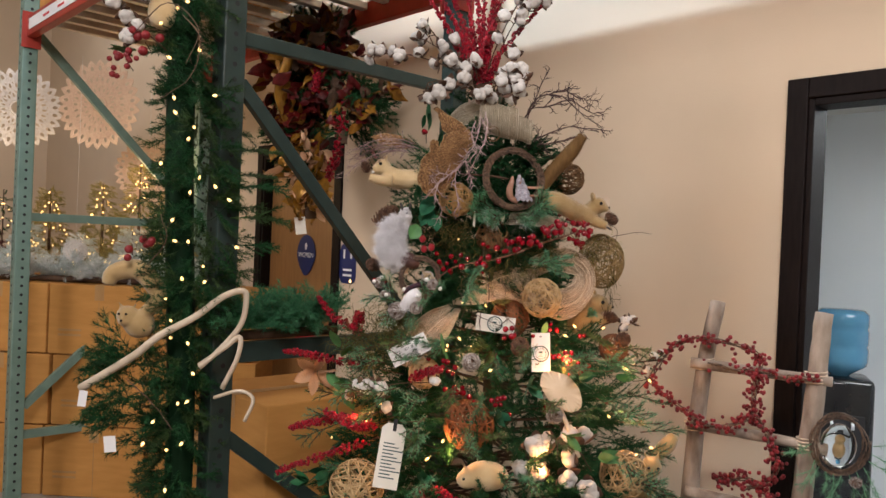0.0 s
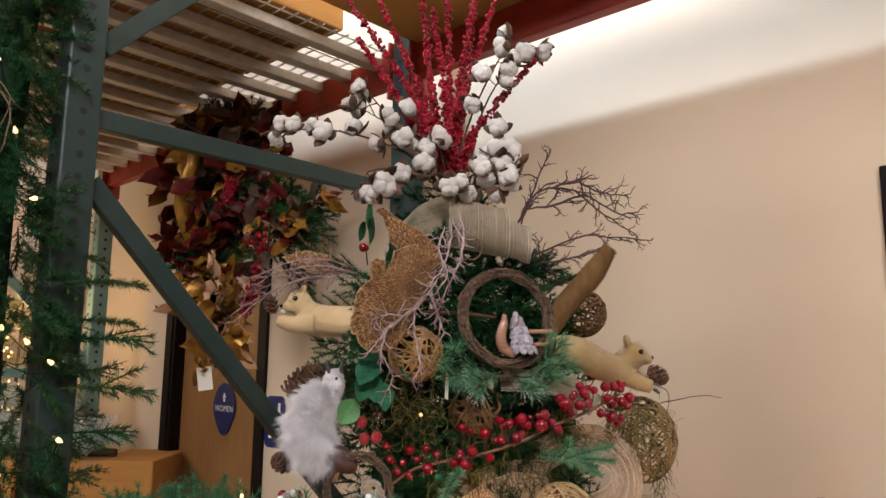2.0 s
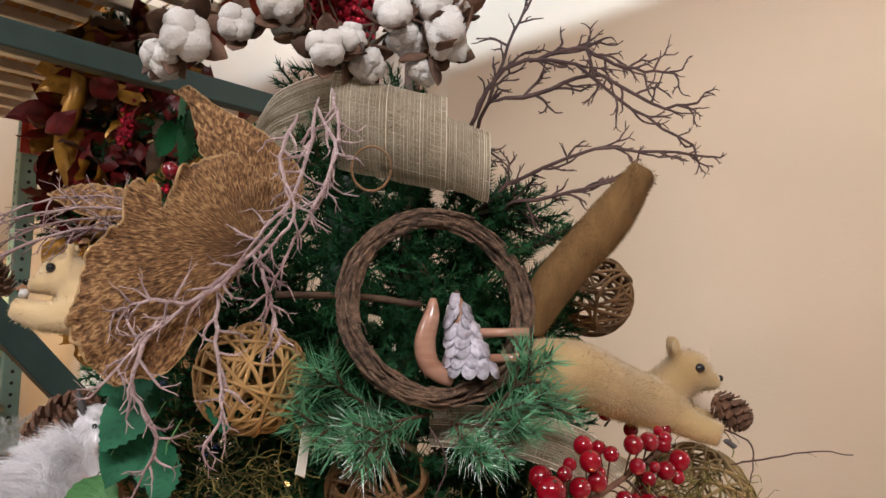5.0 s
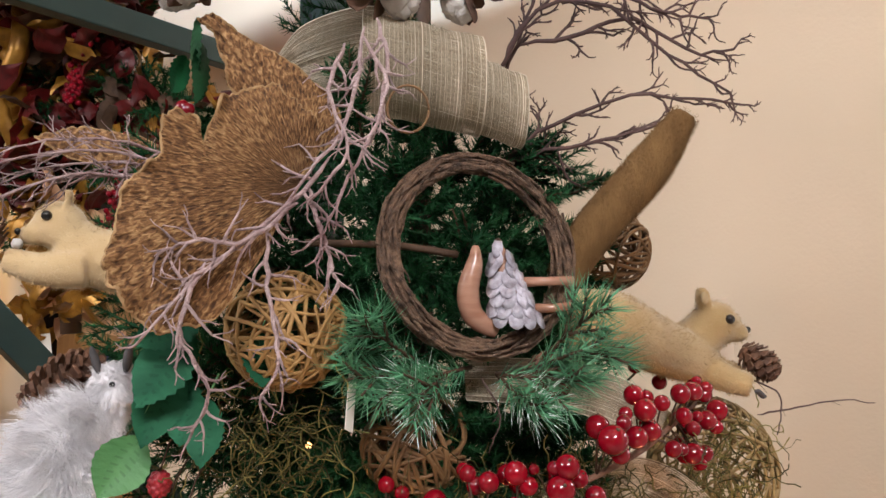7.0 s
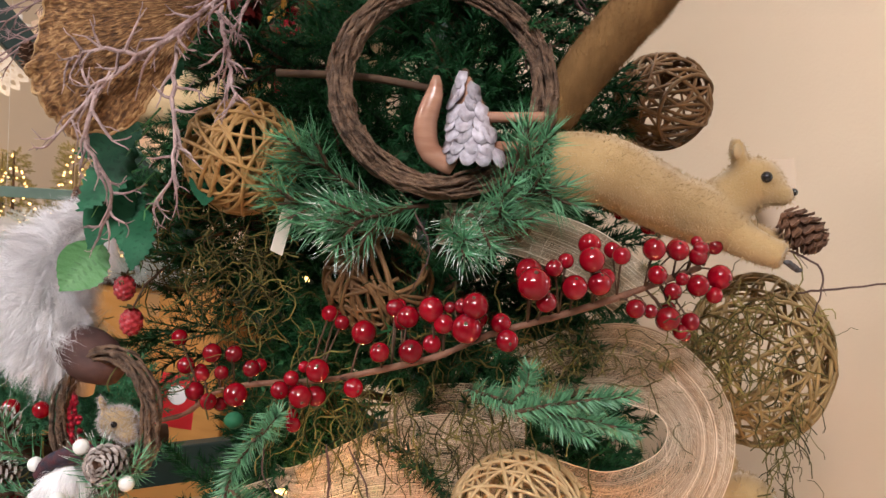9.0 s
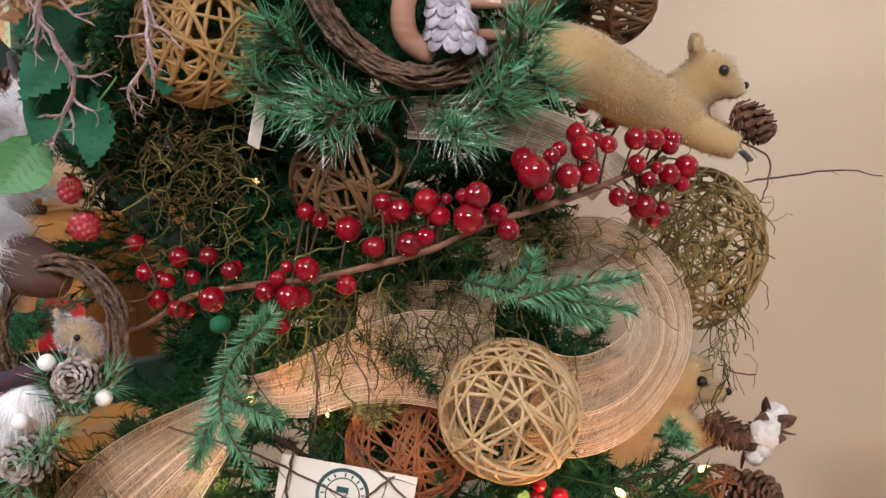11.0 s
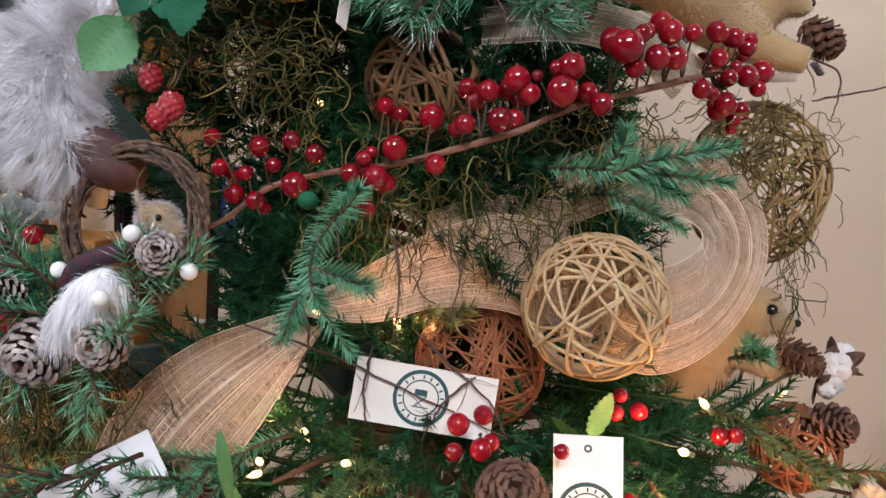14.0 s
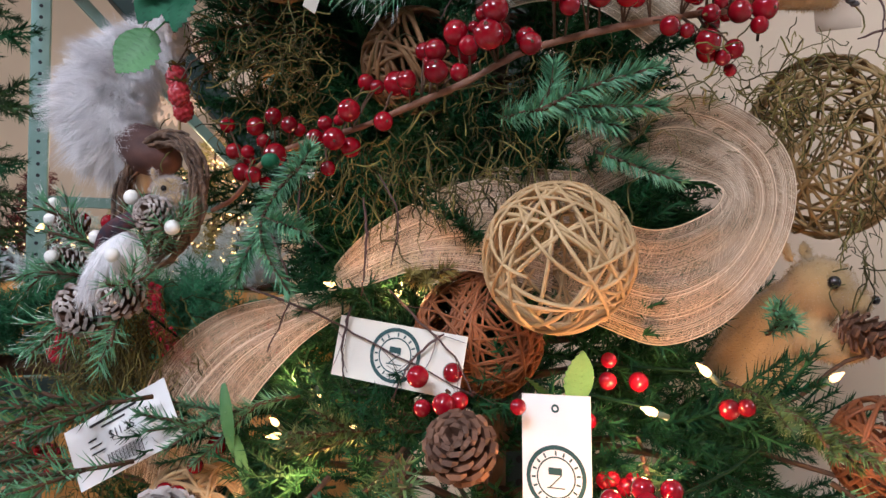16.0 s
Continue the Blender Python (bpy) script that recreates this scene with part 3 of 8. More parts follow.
structure("ceiling_office", slab(-1.6, 2.3, WALL_V + WALL_T, 5.1, 2.5, 2.58), "ceiling", "white suspended office ceiling")
structure("baseboard_office", slab(-1.5, 2.2, 4.985, 5.0, 0, 0.1, 0.003), "frame", "dark office baseboard")
structure("baseboard_office_side", slab(2.185, 2.2, WALL_V + WALL_T, 4.98, 0, 0.1, 0.003), "frame", "dark office baseboard")
panel = thing("ceiling_light", "lit white panel light in the office ceiling", "ceiling light")
part("frame", join(slab(-0.45, 0.85, 3.45, 3.49, 2.47, 2.5), slab(-0.45, 0.85, 4.11, 4.15, 2.47, 2.5),
                   slab(-0.45, -0.41, 3.49, 4.11, 2.47, 2.5), slab(0.81, 0.85, 3.49, 4.11, 2.47, 2.5)), "white_wall", panel, smooth=False)
part("diffuser", slab(-0.41, 0.81, 3.49, 4.11, 2.482, 2.496), "lamp_face", panel, "glowing white diffuser", False)
closet = join(slab(3.3, 3.4, WALL_V + WALL_T, 3.9, 0, 2.4), slab(4.5, 4.6, WALL_V + WALL_T, 3.9, 0, 2.4), slab(3.3, 4.6, 3.9, 4.0, 0, 2.4),
              slab(3.3, 4.6, WALL_V + WALL_T, 4.0, 2.4, 2.5))
structure("wall_washroom", closet, "wall", "plain walls behind the washroom door")


def door_frame(name, u0, u1, top, face, label):
    """Dark casing and lining of a doorway; the casing stands 12 mm proud of the wall."""
    f = face
    ob = thing(name, label, "door frame", kind="structure")
    for a, b in ((u0 - 0.004, u0 + 0.03), (u1 - 0.03, u1 + 0.004)):
        part("jamb", slab(a, b, WALL_V - 0.006, WALL_V + WALL_T + 0.006, 0, top, 0.003), "frame", ob, smooth=False)
    part("head", slab(u0 + 0.03, u1 - 0.03, WALL_V - 0.006, WALL_V + WALL_T + 0.006, top - 0.035, top + 0.004, 0.003), "frame", ob, smooth=False)
    for a, b in ((u0 - f, u0 + 0.012), (u1 - 0.012, u1 + f)):
        part("casing", slab(a, b, WALL_V - 0.016, WALL_V - 0.001, 0, top + f, 0.004), "frame", ob, smooth=False)
    part("casing", slab(u0 + 0.012, u1 - 0.012, WALL_V - 0.016, WALL_V - 0.001, top - 0.012, top + f, 0.004), "frame", ob, smooth=False)
    return ob


door_frame("door_frame", *DOORS[0], 0.055, "dark stained frame of the open office doorway")
door_frame("door_frame", *DOORS[1], 0.055, "dark stained frame of the washroom door")
wc = thing("door_1", "closed brown veneer washroom door", "door", kind="structure")
part("leaf", slab(DOORS[1][0] + 0.032, DOORS[1][1] - 0.032, WALL_V + 0.055, WALL_V + 0.095, 0.01, DOORS[1][2] - 0.038, 0.004), "door", wc, smooth=False)
part("handle", join(tube([W(3.62, WALL_V + 0.058, 1.0), W(3.62, WALL_V + 0.005, 1.0), W(3.72, WALL_V + 0.002, 1.0)], 0.009, 10)), "wire", wc, "metal lever handle")


def shield(u, v, z, w, h, pointed):
    n = 24
    vs = []
    for k in range(n):
        t = 2 * math.pi * k / n
        x, y = math.cos(t), math.sin(t)
        if pointed:
            x *= 1.0 if y > -0.1 else 1.0 + 0.35 * y
        else:
            x, y = max(-1, min(1, 1.25 * x)), max(-1, min(1, 1.25 * y))
        vs.append((x * w / 2, y * h / 2))
    front = [tuple(W(u - x, v, z + y)) for x, y in vs]
    back = [tuple(W(u - x, v + 0.004, z + y)) for x, y in vs]
    fs = [tuple(range(n)), tuple(range(2 * n - 1, n - 1, -1))] + [(k, n + k, n + (k + 1) % n, (k + 1) % n) for k in range(n)]
    return front + back, fs


def sign_plane(u, v, z):
    m = Matrix(((S2, 0, -S2, 0), (-S2, 0, -S2, 0), (0, 1, 0, 0), (0, 0, 0, 1)))
    return Matrix.Translation(W(u, v, z)) @ m


ws = thing("washroom_sign", "navy blue shield washroom sign on the brown door", "sign")
part("plate", shield(3.90, WALL_V + 0.0475, 1.50, 0.20, 0.25, True), "blue", ws, smooth=False)
part("writing", lettering("WOMEN", 0.042, sign_plane(3.90, WALL_V + 0.0465, 1.50)), "paper", ws, "white word", False)
part("figure", join(slab(3.893, 3.907, WALL_V + 0.0455, WALL_V + 0.0472, 1.535, 1.575), slab(3.885, 3.915, WALL_V + 0.0455, WALL_V + 0.0472, 1.555, 1.562)), "paper", ws, smooth=False)
ms = thing("wall_sign", "navy blue rectangular sign on the beige wall", "sign")
part("plate", shield(3.40, WALL_V - 0.0045, 1.47, 0.15, 0.22, False), "blue", ms, smooth=False)
for u0, u1, z0, z1 in ((3.36, 3.44, 1.40, 1.412), (3.36, 3.44, 1.43, 1.442), (3.425, 3.44, 1.50, 1.55), (3.36, 3.375, 1.50, 1.55)):
    part("bar", slab(u0, u1, WALL_V - 0.0065, WALL_V - 0.0048, z0, z1), "paper", ms, "pale bar", False)

# hanging lamps of the shop, above the aisle
for u, v, w in ((-1.0, -0.9, 1.8), (3.4, -2.8, 1.8), (6.6, 1.4, 1.6)):
    hl = thing("strip_lamp", "white hanging strip lamp above the aisle", "lamp", group="aisle lamps")
    part("housing", slab(u - w / 2, u + w / 2, v - 0.35, v + 0.35, 4.06, 4.14, 0.01), "ceiling", hl, smooth=False)
    for du in (-0.7, 0.7):
        part("rod", tube([W(u + du, v, 4.14), W(u + du, v, 4.7)], 0.006, 6), "wire", hl)
hl = thing("bay_lamp", "white high bay lamp close to the wall", "lamp")
part("housing", slab(2.0, 2.4, 0.88, 1.28, 4.50, 4.58, 0.01), "ceiling", hl, smooth=False)
# unseen plate on struts, added to block the wall lamp's rays towards the tree
part("baffle", slab(1.95, 2.45, 0.80, 1.19, 4.215, 4.225, 0.002), "frame", hl, "dark plate added to keep lamp light off the tree", False)
for du in (-0.22, 0.22):
    part("strut", tube([W(2.2 + du, 0.84, 4.22), W(2.2 + du * 0.85, 0.90, 4.51)], 0.004, 6), "frame", hl)
part("rod", tube([W(2.2, 1.08, 4.58), W(2.2, 1.08, 4.7)], 0.01, 8), "wire", hl)


# ---- pallet rack ----
RU0, RU1, RV0, RV1, BEAM = 2.33, 4.70, 1.28, 2.33, 2.66


def upright(u, v, z1):
    """A square rack upright."""
    w = 0.04
    return slab(u - w, u + w, v - w, v + w, 0.0, z1, 0.006)


def rack_frame(name, u, tone, label, braces):
    fr = thing(name, label, "rack frame", group="rack end frames")
    for v in (RV0, RV1):
        post = part("post", upright(u, v, 3.7), tone, fr, smooth=False)
        holes = []
        for k in range(72):
            z = 0.12 + 0.05 * k
            for du, dv in ((-0.0405, 0), (0, -0.0405)):
                c = W(u + du, v + dv, z)
                n = W(du, dv, 0).normalized()
                t = W(dv, -du, 0).normalized()
                ring = [c + 0.0085 * (math.cos(a) * t + math.sin(a) * Vector((0, 0, 1))) + n * 0.0012 for a in [math.pi / 4 * i for i in range(8)]]
                holes.append(([tuple(q) for q in ring], [tuple(range(8))]))
        tagged(part("hole_row", join(*holes), "black_ink", post, "row of dark punched holes", False), kind="stuff")
        part("foot", slab(u - 0.07, u + 0.07, v - 0.07, v + 0.07, 0.0, 0.012, 0.003), tone, fr, smooth=False)
    a, b = RV0 + 0.04, RV1 - 0.04

    def brace(z0, z1, tall=0.048):
        p, q = W(u, a, z0), W(u, b, z1)
        d = (q - p)
        m = aim(p, d)
        body = box(-0.016, -tall / 2, 0, 0.016, tall / 2, d.length, 0.003)
        up = Vector((0, 0, 1))
        x = W(1, 0, 0).normalized()
        zd = d.normalized()
        y = zd.cross(x)
        mm = Matrix(((x.x, y.x, zd.x, p.x), (x.y, y.y, zd.y, p.y), (x.z, y.z, zd.z, p.z), (0, 0, 0, 1)))
        part("brace", moved(body, mm), tone, fr, smooth=False)
    for b3 in braces:
        brace(*b3)
    return fr


rack_frame("rack_frame", RU0, "green", "dark green perforated steel rack end frame with diagonal braces",
           ((2.27, 2.27), (2.12, 1.10), (1.205, 1.205, 0.07), (2.44, 3.46), (0.92, 0.15)))
rack_frame("rack_frame", RU1, "pale_green", "pale green perforated steel rack end frame with diagonal braces",
           ((2.70, 1.72), (1.66, 1.66), (0.58, 1.50), (0.42, 0.42), (2.80, 3.46)))


def beam(u0, u1, v, label):
    ob = thing("rack_beam", label, "rack beam", group="rack beams")
    part("bar", slab(u0, u1, v - 0.024, v + 0.024, BEAM, BEAM + 0.115, 0.006), "red", ob, smooth=False)
    for u in (u0 + 0.006, u1 - 0.006):
        part("connector", slab(u - 0.005, u + 0.005, v - 0.05, v + 0.05, BEAM - 0.06, BEAM + 0.14, 0.002), "red", ob, "red hooked end plate", False)
    return ob


beam(RU0 + 0.045, RU1 - 0.045, RV0, "red steel rack beam with a price strip")
beam(RU0 + 0.045, RU1 - 0.045, RV1, "red steel rack beam along the back of the rack")
beam(-0.6, RU0 - 0.045, RV1, "red steel rack beam in front of the lit wall")
strip = thing("price_strip", "white paper price strip on the red beam", "price strip")
part("strip", slab(RU0 + 0.4, RU1 - 0.1, RV0 - 0.0285, RV0 - 0.0250, BEAM + 0.03, BEAM + 0.09), "paper", strip, smooth=False)
for k in range(7):
    part("bar", slab(2.8 + 0.24 * k, 2.9 + 0.24 * k, RV0 - 0.0300, RV0 - 0.0287, BEAM + 0.05, BEAM + 0.062), "red_card", strip, "red print bar", False)

deck = thing("wire_deck", "zinc wire mesh rack deck on steel channels", "rack deck")
for k in range(14):
    u = RU0 + 0.13 + 0.163 * k
    part("channel", slab(u - 0.022, u + 0.022, RV0 + 0.026, RV1 - 0.026, BEAM + 0.068, BEAM + 0.103, 0.004), "wire", deck, smooth=False)
wires = [tube([W(RU0 + 0.05, RV0 + 0.03 + 0.0497 * k, BEAM + 0.107), W(RU1 - 0.05, RV0 + 0.03 + 0.0497 * k, BEAM + 0.107)], 0.003, 4) for k in range(21)]
wires += [tube([W(RU0 + 0.08 + 0.0813 * k, RV0 - 0.01, BEAM + 0.112), W(RU0 + 0.08 + 0.0813 * k, RV1 + 0.01, BEAM + 0.112)], 0.003, 4) for k in range(28)]
part("mesh", join(*wires), "wire", deck, smooth=False)


def carton(u0, u1, v0, v1, z0, z1, label, tape=True):
    ob = thing("cardboard_box", label, "cardboard box", group="stacked cardboard boxes")
    part("carton", slab(u0, u1, v0, v1, z0, z1, 0.006), "box", ob, smooth=False)
    um = (u0 + u1) / 2
    if tape:
        part("tape", join(slab(um - 0.028, um + 0.028, v0 - 0.0012, v0 + 0.001, z1 - 0.09, z1 + 0.0012),
                          slab(um - 0.028, um + 0.028, v0 - 0.0012, v1, z1 + 0.0004, z1 + 0.0014)), "tape", ob, "shiny brown tape", False)
    part("flap_joint", slab(um - 0.0015, um + 0.0015, v0 - 0.0016, v0 + 0.002, z0 + 0.004, z1 - 0.1), "tape", ob, smooth=False)
    return ob


# stock on the deck above
rs = random.Random(5)
for k in range(4):
    u = RU0 + 0.06 + 0.575 * k
    d = 0.02 * rs.random()
    carton(u, u + 0.56, RV0 + 0.04 + d, RV1 - (0.24 if k < 2 else 0.12), BEAM + 0.117, BEAM + 0.52 + 0.1 * rs.random(), "brown corrugated box on the wire deck")
# flat cartons added as a light block: they keep the wall lamp off the lower wall
for k in range(4):
    carton(-0.55 + 0.71 * k, 0.155 + 0.71 * k, 1.85, RV1 + 0.02, BEAM + 0.117, BEAM + 0.15, "flat brown carton added above the tree to shade the wall", False)
# stock in the next bay, set square to the aisle


def square_carton(x0, x1, y0, y1, z0, z1, label):
    ob = thing("cardboard_box", label, "cardboard box", group="stacked cardboard boxes")
    part("carton", box(x0, y0, z0, x1, y1, z1, 0.007), "box", ob, smooth=False)
    xm = (x0 + x1) / 2
    part("tape", join(box(xm - 0.028, y0 - 0.0012, z1 - 0.09, xm + 0.028, y0 + 0.001, z1 + 0.0012), box(xm - 0.028, y0 - 0.0012, z1 + 0.0004, xm + 0.028, y1, z1 + 0.0014)), "tape", ob, "shiny brown tape", False)
    part("flap_joint", box(xm - 0.0015, y0 - 0.0016, z0 + 0.004, xm + 0.0015, y0 + 0.002, z1 - 0.1), "tape", ob, smooth=False)
    for z in (z0 + 0.11, z0 + 0.14):
        part("print_bar", box(x0 + 0.06, y0 - 0.0014, z, x0 + 0.06 + 0.14, y0 + 0.001, z + 0.013), "tape", ob, "faded printed bar", False)
    return ob


for i in range(3):
    for k in range(4):
        x = -3.62 + 0.62 * k + (0.03 if i % 2 else 0.0)
        square_carton(x, x + 0.605, 4.47 + 0.01 * ((i + k) % 2), 4.98, 0.002 + 0.425 * i, 0.42 + 0.425 * i, "brown corrugated box stacked in the next rack bay")
        if k < 3:
            square_carton(x - 0.1, x + 0.505, 5.0, 5.5, 0.002 + 0.425 * i, 0.42 + 0.425 * i, "brown corrugated box at the back of the next rack bay")
carton(2.40, 2.93, 1.52, 2.1, 0.002, 0.50, "orange-brown corrugated box under the green garland")
carton(2.40, 2.93, 1.52, 2.1, 0.505, 0.985, "orange-brown corrugated box under the green garland")



# ---- makers of greenery and ornaments ----
def np_join(items):
    """Joins (vertex array, triangle array) pairs quickly."""
    vs, fs, o = [], [], 0
    for v, f in items:
        vs.append(v)
        fs.append(f + o)
        o += len(v)
    return np.concatenate(vs).tolist(), np.concatenate(fs).tolist()


def np_move(item, m):
    a = np.array(m)
    return item[0] @ a[:3, :3].T + a[:3, 3], item[1]


def needles(line, count, length, width, spread, rng, start=0.05, flat=0.0, tip_up=0.35):
    """Needles set round a stem that runs along line."""
    p = np.array([tuple(q) for q in line])
    n = len(p)
    s = rng.uniform(start, 1.0, count) * (n - 1)
    k = np.minimum(s.astype(int), n - 2)
    t = (s - k)[:, None]
    base = p[k] * (1 - t) + p[k + 1] * t
    d = p[k + 1] - p[k]
    d /= np.linalg.norm(d, axis=1)[:, None] + 1e-9
    a = rng.normal(size=(count, 3))
    if flat < 0:
        a[:, 1] *= 1.0 + flat
    else:
        a[:, 2] *= 1.0 - flat
    side = a - d * np.sum(a * d, axis=1)[:, None]
    side /= np.linalg.norm(side, axis=1)[:, None] + 1e-9
    along = rng.uniform(0.35, 0.75, count)[:, None] + 0.5 * (s / (n - 1))[:, None] ** 4
    dirs = d * along + side * spread
    dirs /= np.linalg.norm(dirs, axis=1)[:, None]
    ln = length * rng.uniform(0.7, 1.15, count)[:, None] * (1 - 0.35 * (s / (n - 1))[:, None] ** 3)
    perp = np.cross(dirs, side + 0.01)
    perp /= np.linalg.norm(perp, axis=1)[:, None] + 1e-9
    third = np.cross(dirs, perp)
    w = width * 0.5
    tip = base + dirs * ln + np.array([0, 0, 1.0]) * ln * 0.1 * tip_up
    v = np.stack([base + perp * w, base - 0.5 * perp * w + 0.8 * third * w, base - 0.5 * perp * w - 0.8 * third * w, tip], 1).reshape(-1, 3)
    f = np.array([(0, 1, 3), (1, 2, 3)])
    faces = (np.arange(count)[:, None, None] * 4 + f[None]).reshape(-1, 3)
    return v, faces


def tipped_needles(line, count, length, width, spread, rng):
    """Long needles in two pieces: a green shaft and a whitened tip; returns vertices, faces and the piece of each face."""
    v, f = needles(line, count, length, width, spread, rng, flat=0.2)
    q = v.reshape(-1, 4, 3)
    cut = rng.uniform(0.45, 0.95, (count, 1, 1))
    mid = q[:, :3] * (1 - cut) * 0.92 + q[:, 3:] * (cut + 0.08 * (1 - cut))
    out = np.concatenate([q[:, :3], mid, q[:, 3:]], 1).reshape(-1, 3)
    low = np.array([(0, 1, 4), (0, 4, 3), (1, 2, 5), (1, 5, 4), (2, 0, 3), (2, 3, 5), (3, 4, 6), (4, 5, 6), (5, 3, 6)])
    faces = (np.arange(count)[:, None, None] * 7 + low[None]).reshape(-1, 3)
    return out.tolist(), faces.tolist(), [0, 0, 0, 0, 0, 0, 1, 1, 1] * count


def tri_tube(line, radius):
    v, f = tube(line, [radius * (1 - 0.5 * i / (len(line) - 1)) for i in range(len(line))], 4, False)
    return np.array(v), np.array([t for q in f for t in ((q[0], q[1], q[2]), (q[0], q[2], q[3]))])


def sprig_lines(length, twigs, rng, droop=0.12, width=0.36):
    """Stem and side twigs of a sprig that grows along z."""
    main = [Vector((rng.normal() * 0.01 * length, -droop * length * t * t, length * t)) for t in np.linspace(0, 1, 6)]
    lines = [main]
    for i in range(twigs):
        t = 0.25 + 0.6 * (i + rng.random() * 0.5) / max(twigs, 1)
        b = main[0].lerp(main[-1], t)
        b = Vector((b.x, -droop * length * t * t, b.z))
        sgn = 1 if i % 2 else -1
        e = b + Vector((sgn * width * length * (1.05 - t), rng.normal() * 0.08 * length - 0.05 * length, 0.42 * length * (1.1 - t) + 0.12 * length))
        lines.append([b.lerp(e, q) + Vector((0, -0.03 * length * q * q, 0)) for q in (0, 0.33, 0.66, 1)])
    return lines


def sprig_template(length, twigs, per, needle, width, spread, rng, droop=0.12, flat=0.3):
    items = []
    for line in sprig_lines(length, twigs, rng, droop):
        ln = sum((line[i + 1] - line[i]).length for i in range(len(line) - 1))
        items.append(tri_tube(line, 0.0018))
        items.append(needles(line, int(per * ln), needle, width, spread, rng, flat=flat))
    v, f = np_join(items)
    return np.array(v), np.array(f)


RNG = np.random.default_rng(7)
FIR = [sprig_template(0.15, 5, 820, 0.018, 0.0019, 0.85, RNG) for _ in range(6)]
PINE = [sprig_template(0.16, 3, 420, 0.034, 0.0011, 0.65, RNG) for _ in range(4)]
BUSHY = [sprig_template(0.17, 5, 330, 0.026, 0.0030, 0.9, RNG, flat=0.1) for _ in range(5)]
COARSE = [sprig_template(0.22, 4, 300, 0.040, 0.0036, 0.8, RNG) for _ in range(5)]


def pick(name, at, direction, length, twigs, per, needle, width, spread, material, label, category, roll=0.0, droop=0.12, seed=1, flat=0.3, group=""):
    """A single pine pick: brown stem, side twigs and needles."""
    rng = np.random.default_rng(seed)
    m = aim(at, direction, roll)
    ob = thing(name, label, category, group=group)
    lines = sprig_lines(length, twigs, rng, droop)
    for i, line in enumerate(lines):
        line = [m @ q for q in line]
        ln = sum((line[j + 1] - line[j]).length for j in range(len(line) - 1))
        tw = part("twig", tube(line, [0.0022 - 0.0012 * j / (len(line) - 1) for j in range(len(line))], 5), "stem", ob)
        if isinstance(material, tuple):
            v, f, idx = tipped_needles(line, int(per * ln), needle, width, spread, rng)
            tuft = part("needle_tuft", (v, f), material, tw, smooth=False)
            tuft.data.polygons.foreach_set("material_index", idx)
        else:
            tuft = part("needle_tuft", np_join([needles(line, int(per * ln), needle, width, spread, rng, flat=flat)]), material, tw, smooth=False)
        tagged(tuft, kind="stuff")
    return ob


def rattan_ball(at, r, strands, wire, material, label, seed, squash=1.0):
    """A hollow ball of bent rattan hoops that cross at all angles."""
    rng = random.Random(seed)
    ob = thing("rattan_ball", label, "rattan ball", at, group="rattan balls")
    for k in range(strands):
        n = Vector((rng.gauss(0, 1), rng.gauss(0, 1), rng.gauss(0, 1))).normalized()
        a = n.orthogonal().normalized()
        b = n.cross(a)
        off = rng.uniform(-0.55, 0.55) if k % 3 else rng.uniform(-0.12, 0.12)
        ph, wob = rng.uniform(0, 6.3), rng.uniform(0.02, 0.12)
        rr = rng.uniform(0.93, 1.0)
        pts = []
        turns = rng.uniform(0.6, 1.15)
        for i in range(31):
            t = ph + 2 * math.pi * turns * i / 30
            h = off + wob * math.sin(2 * t + ph)
            c = math.sqrt(max(0.05, 1 - h * h))
            q = (n * h + (a * math.cos(t) + b * math.sin(t)) * c) * r * rr
            pts.append((q.x, q.y, q.z * squash))
        part("hoop", tube(pts, wire * rng.uniform(0.75, 1.2), 5), material, ob)
    return ob


def vine_ring(ob, centre, ax, ay, radius, thick, strands, wire, material, seed, arc=(0.0, 1.0)):
    """Twisted vine strands wound round a ring; ax and ay span its plane."""
    rng = random.Random(seed)
    c, ax, ay = Vector(centre), Vector(ax).normalized(), Vector(ay).normalized()
    ay = (ay - ax * ay.dot(ax)).normalized()
    n = ax.cross(ay)
    for k in range(strands):
        ph, tw = rng.uniform(0, 6.3), rng.choice((-1.5, -1, 1, 1.5, 2, 0.5)) * rng.uniform(0.6, 1.3)
        rad = thick * math.sqrt(rng.uniform(0.05, 1.0))
        t0, t1 = rng.uniform(0, 1), rng.uniform(0.35, 1.0)
        if arc != (0.0, 1.0):
            t0, t1 = arc[0], arc[1] - arc[0]
        pts = []
        for i in range(40):
            t = 2 * math.pi * (t0 + t1 * i / 39)
            w = ph + tw * t
            loose = 1.0 + 0.35 * (abs(i - 19.5) / 19.5) ** 6
            rr = radius + rad * loose * math.cos(w) + rng.gauss(0, 0.0007)
            pts.append(c + (ax * math.cos(t) + ay * math.sin(t)) * rr + n * (rad * loose * math.sin(w) + rng.gauss(0, 0.0006)))
        thin = wire * rng.uniform(0.55, 1.35)
        part("vine", tube(pts, [thin * (1.0 if 2 < i < 37 else 0.7) * rng.uniform(0.85, 1.15) for i in range(40)], 6), material, ob)


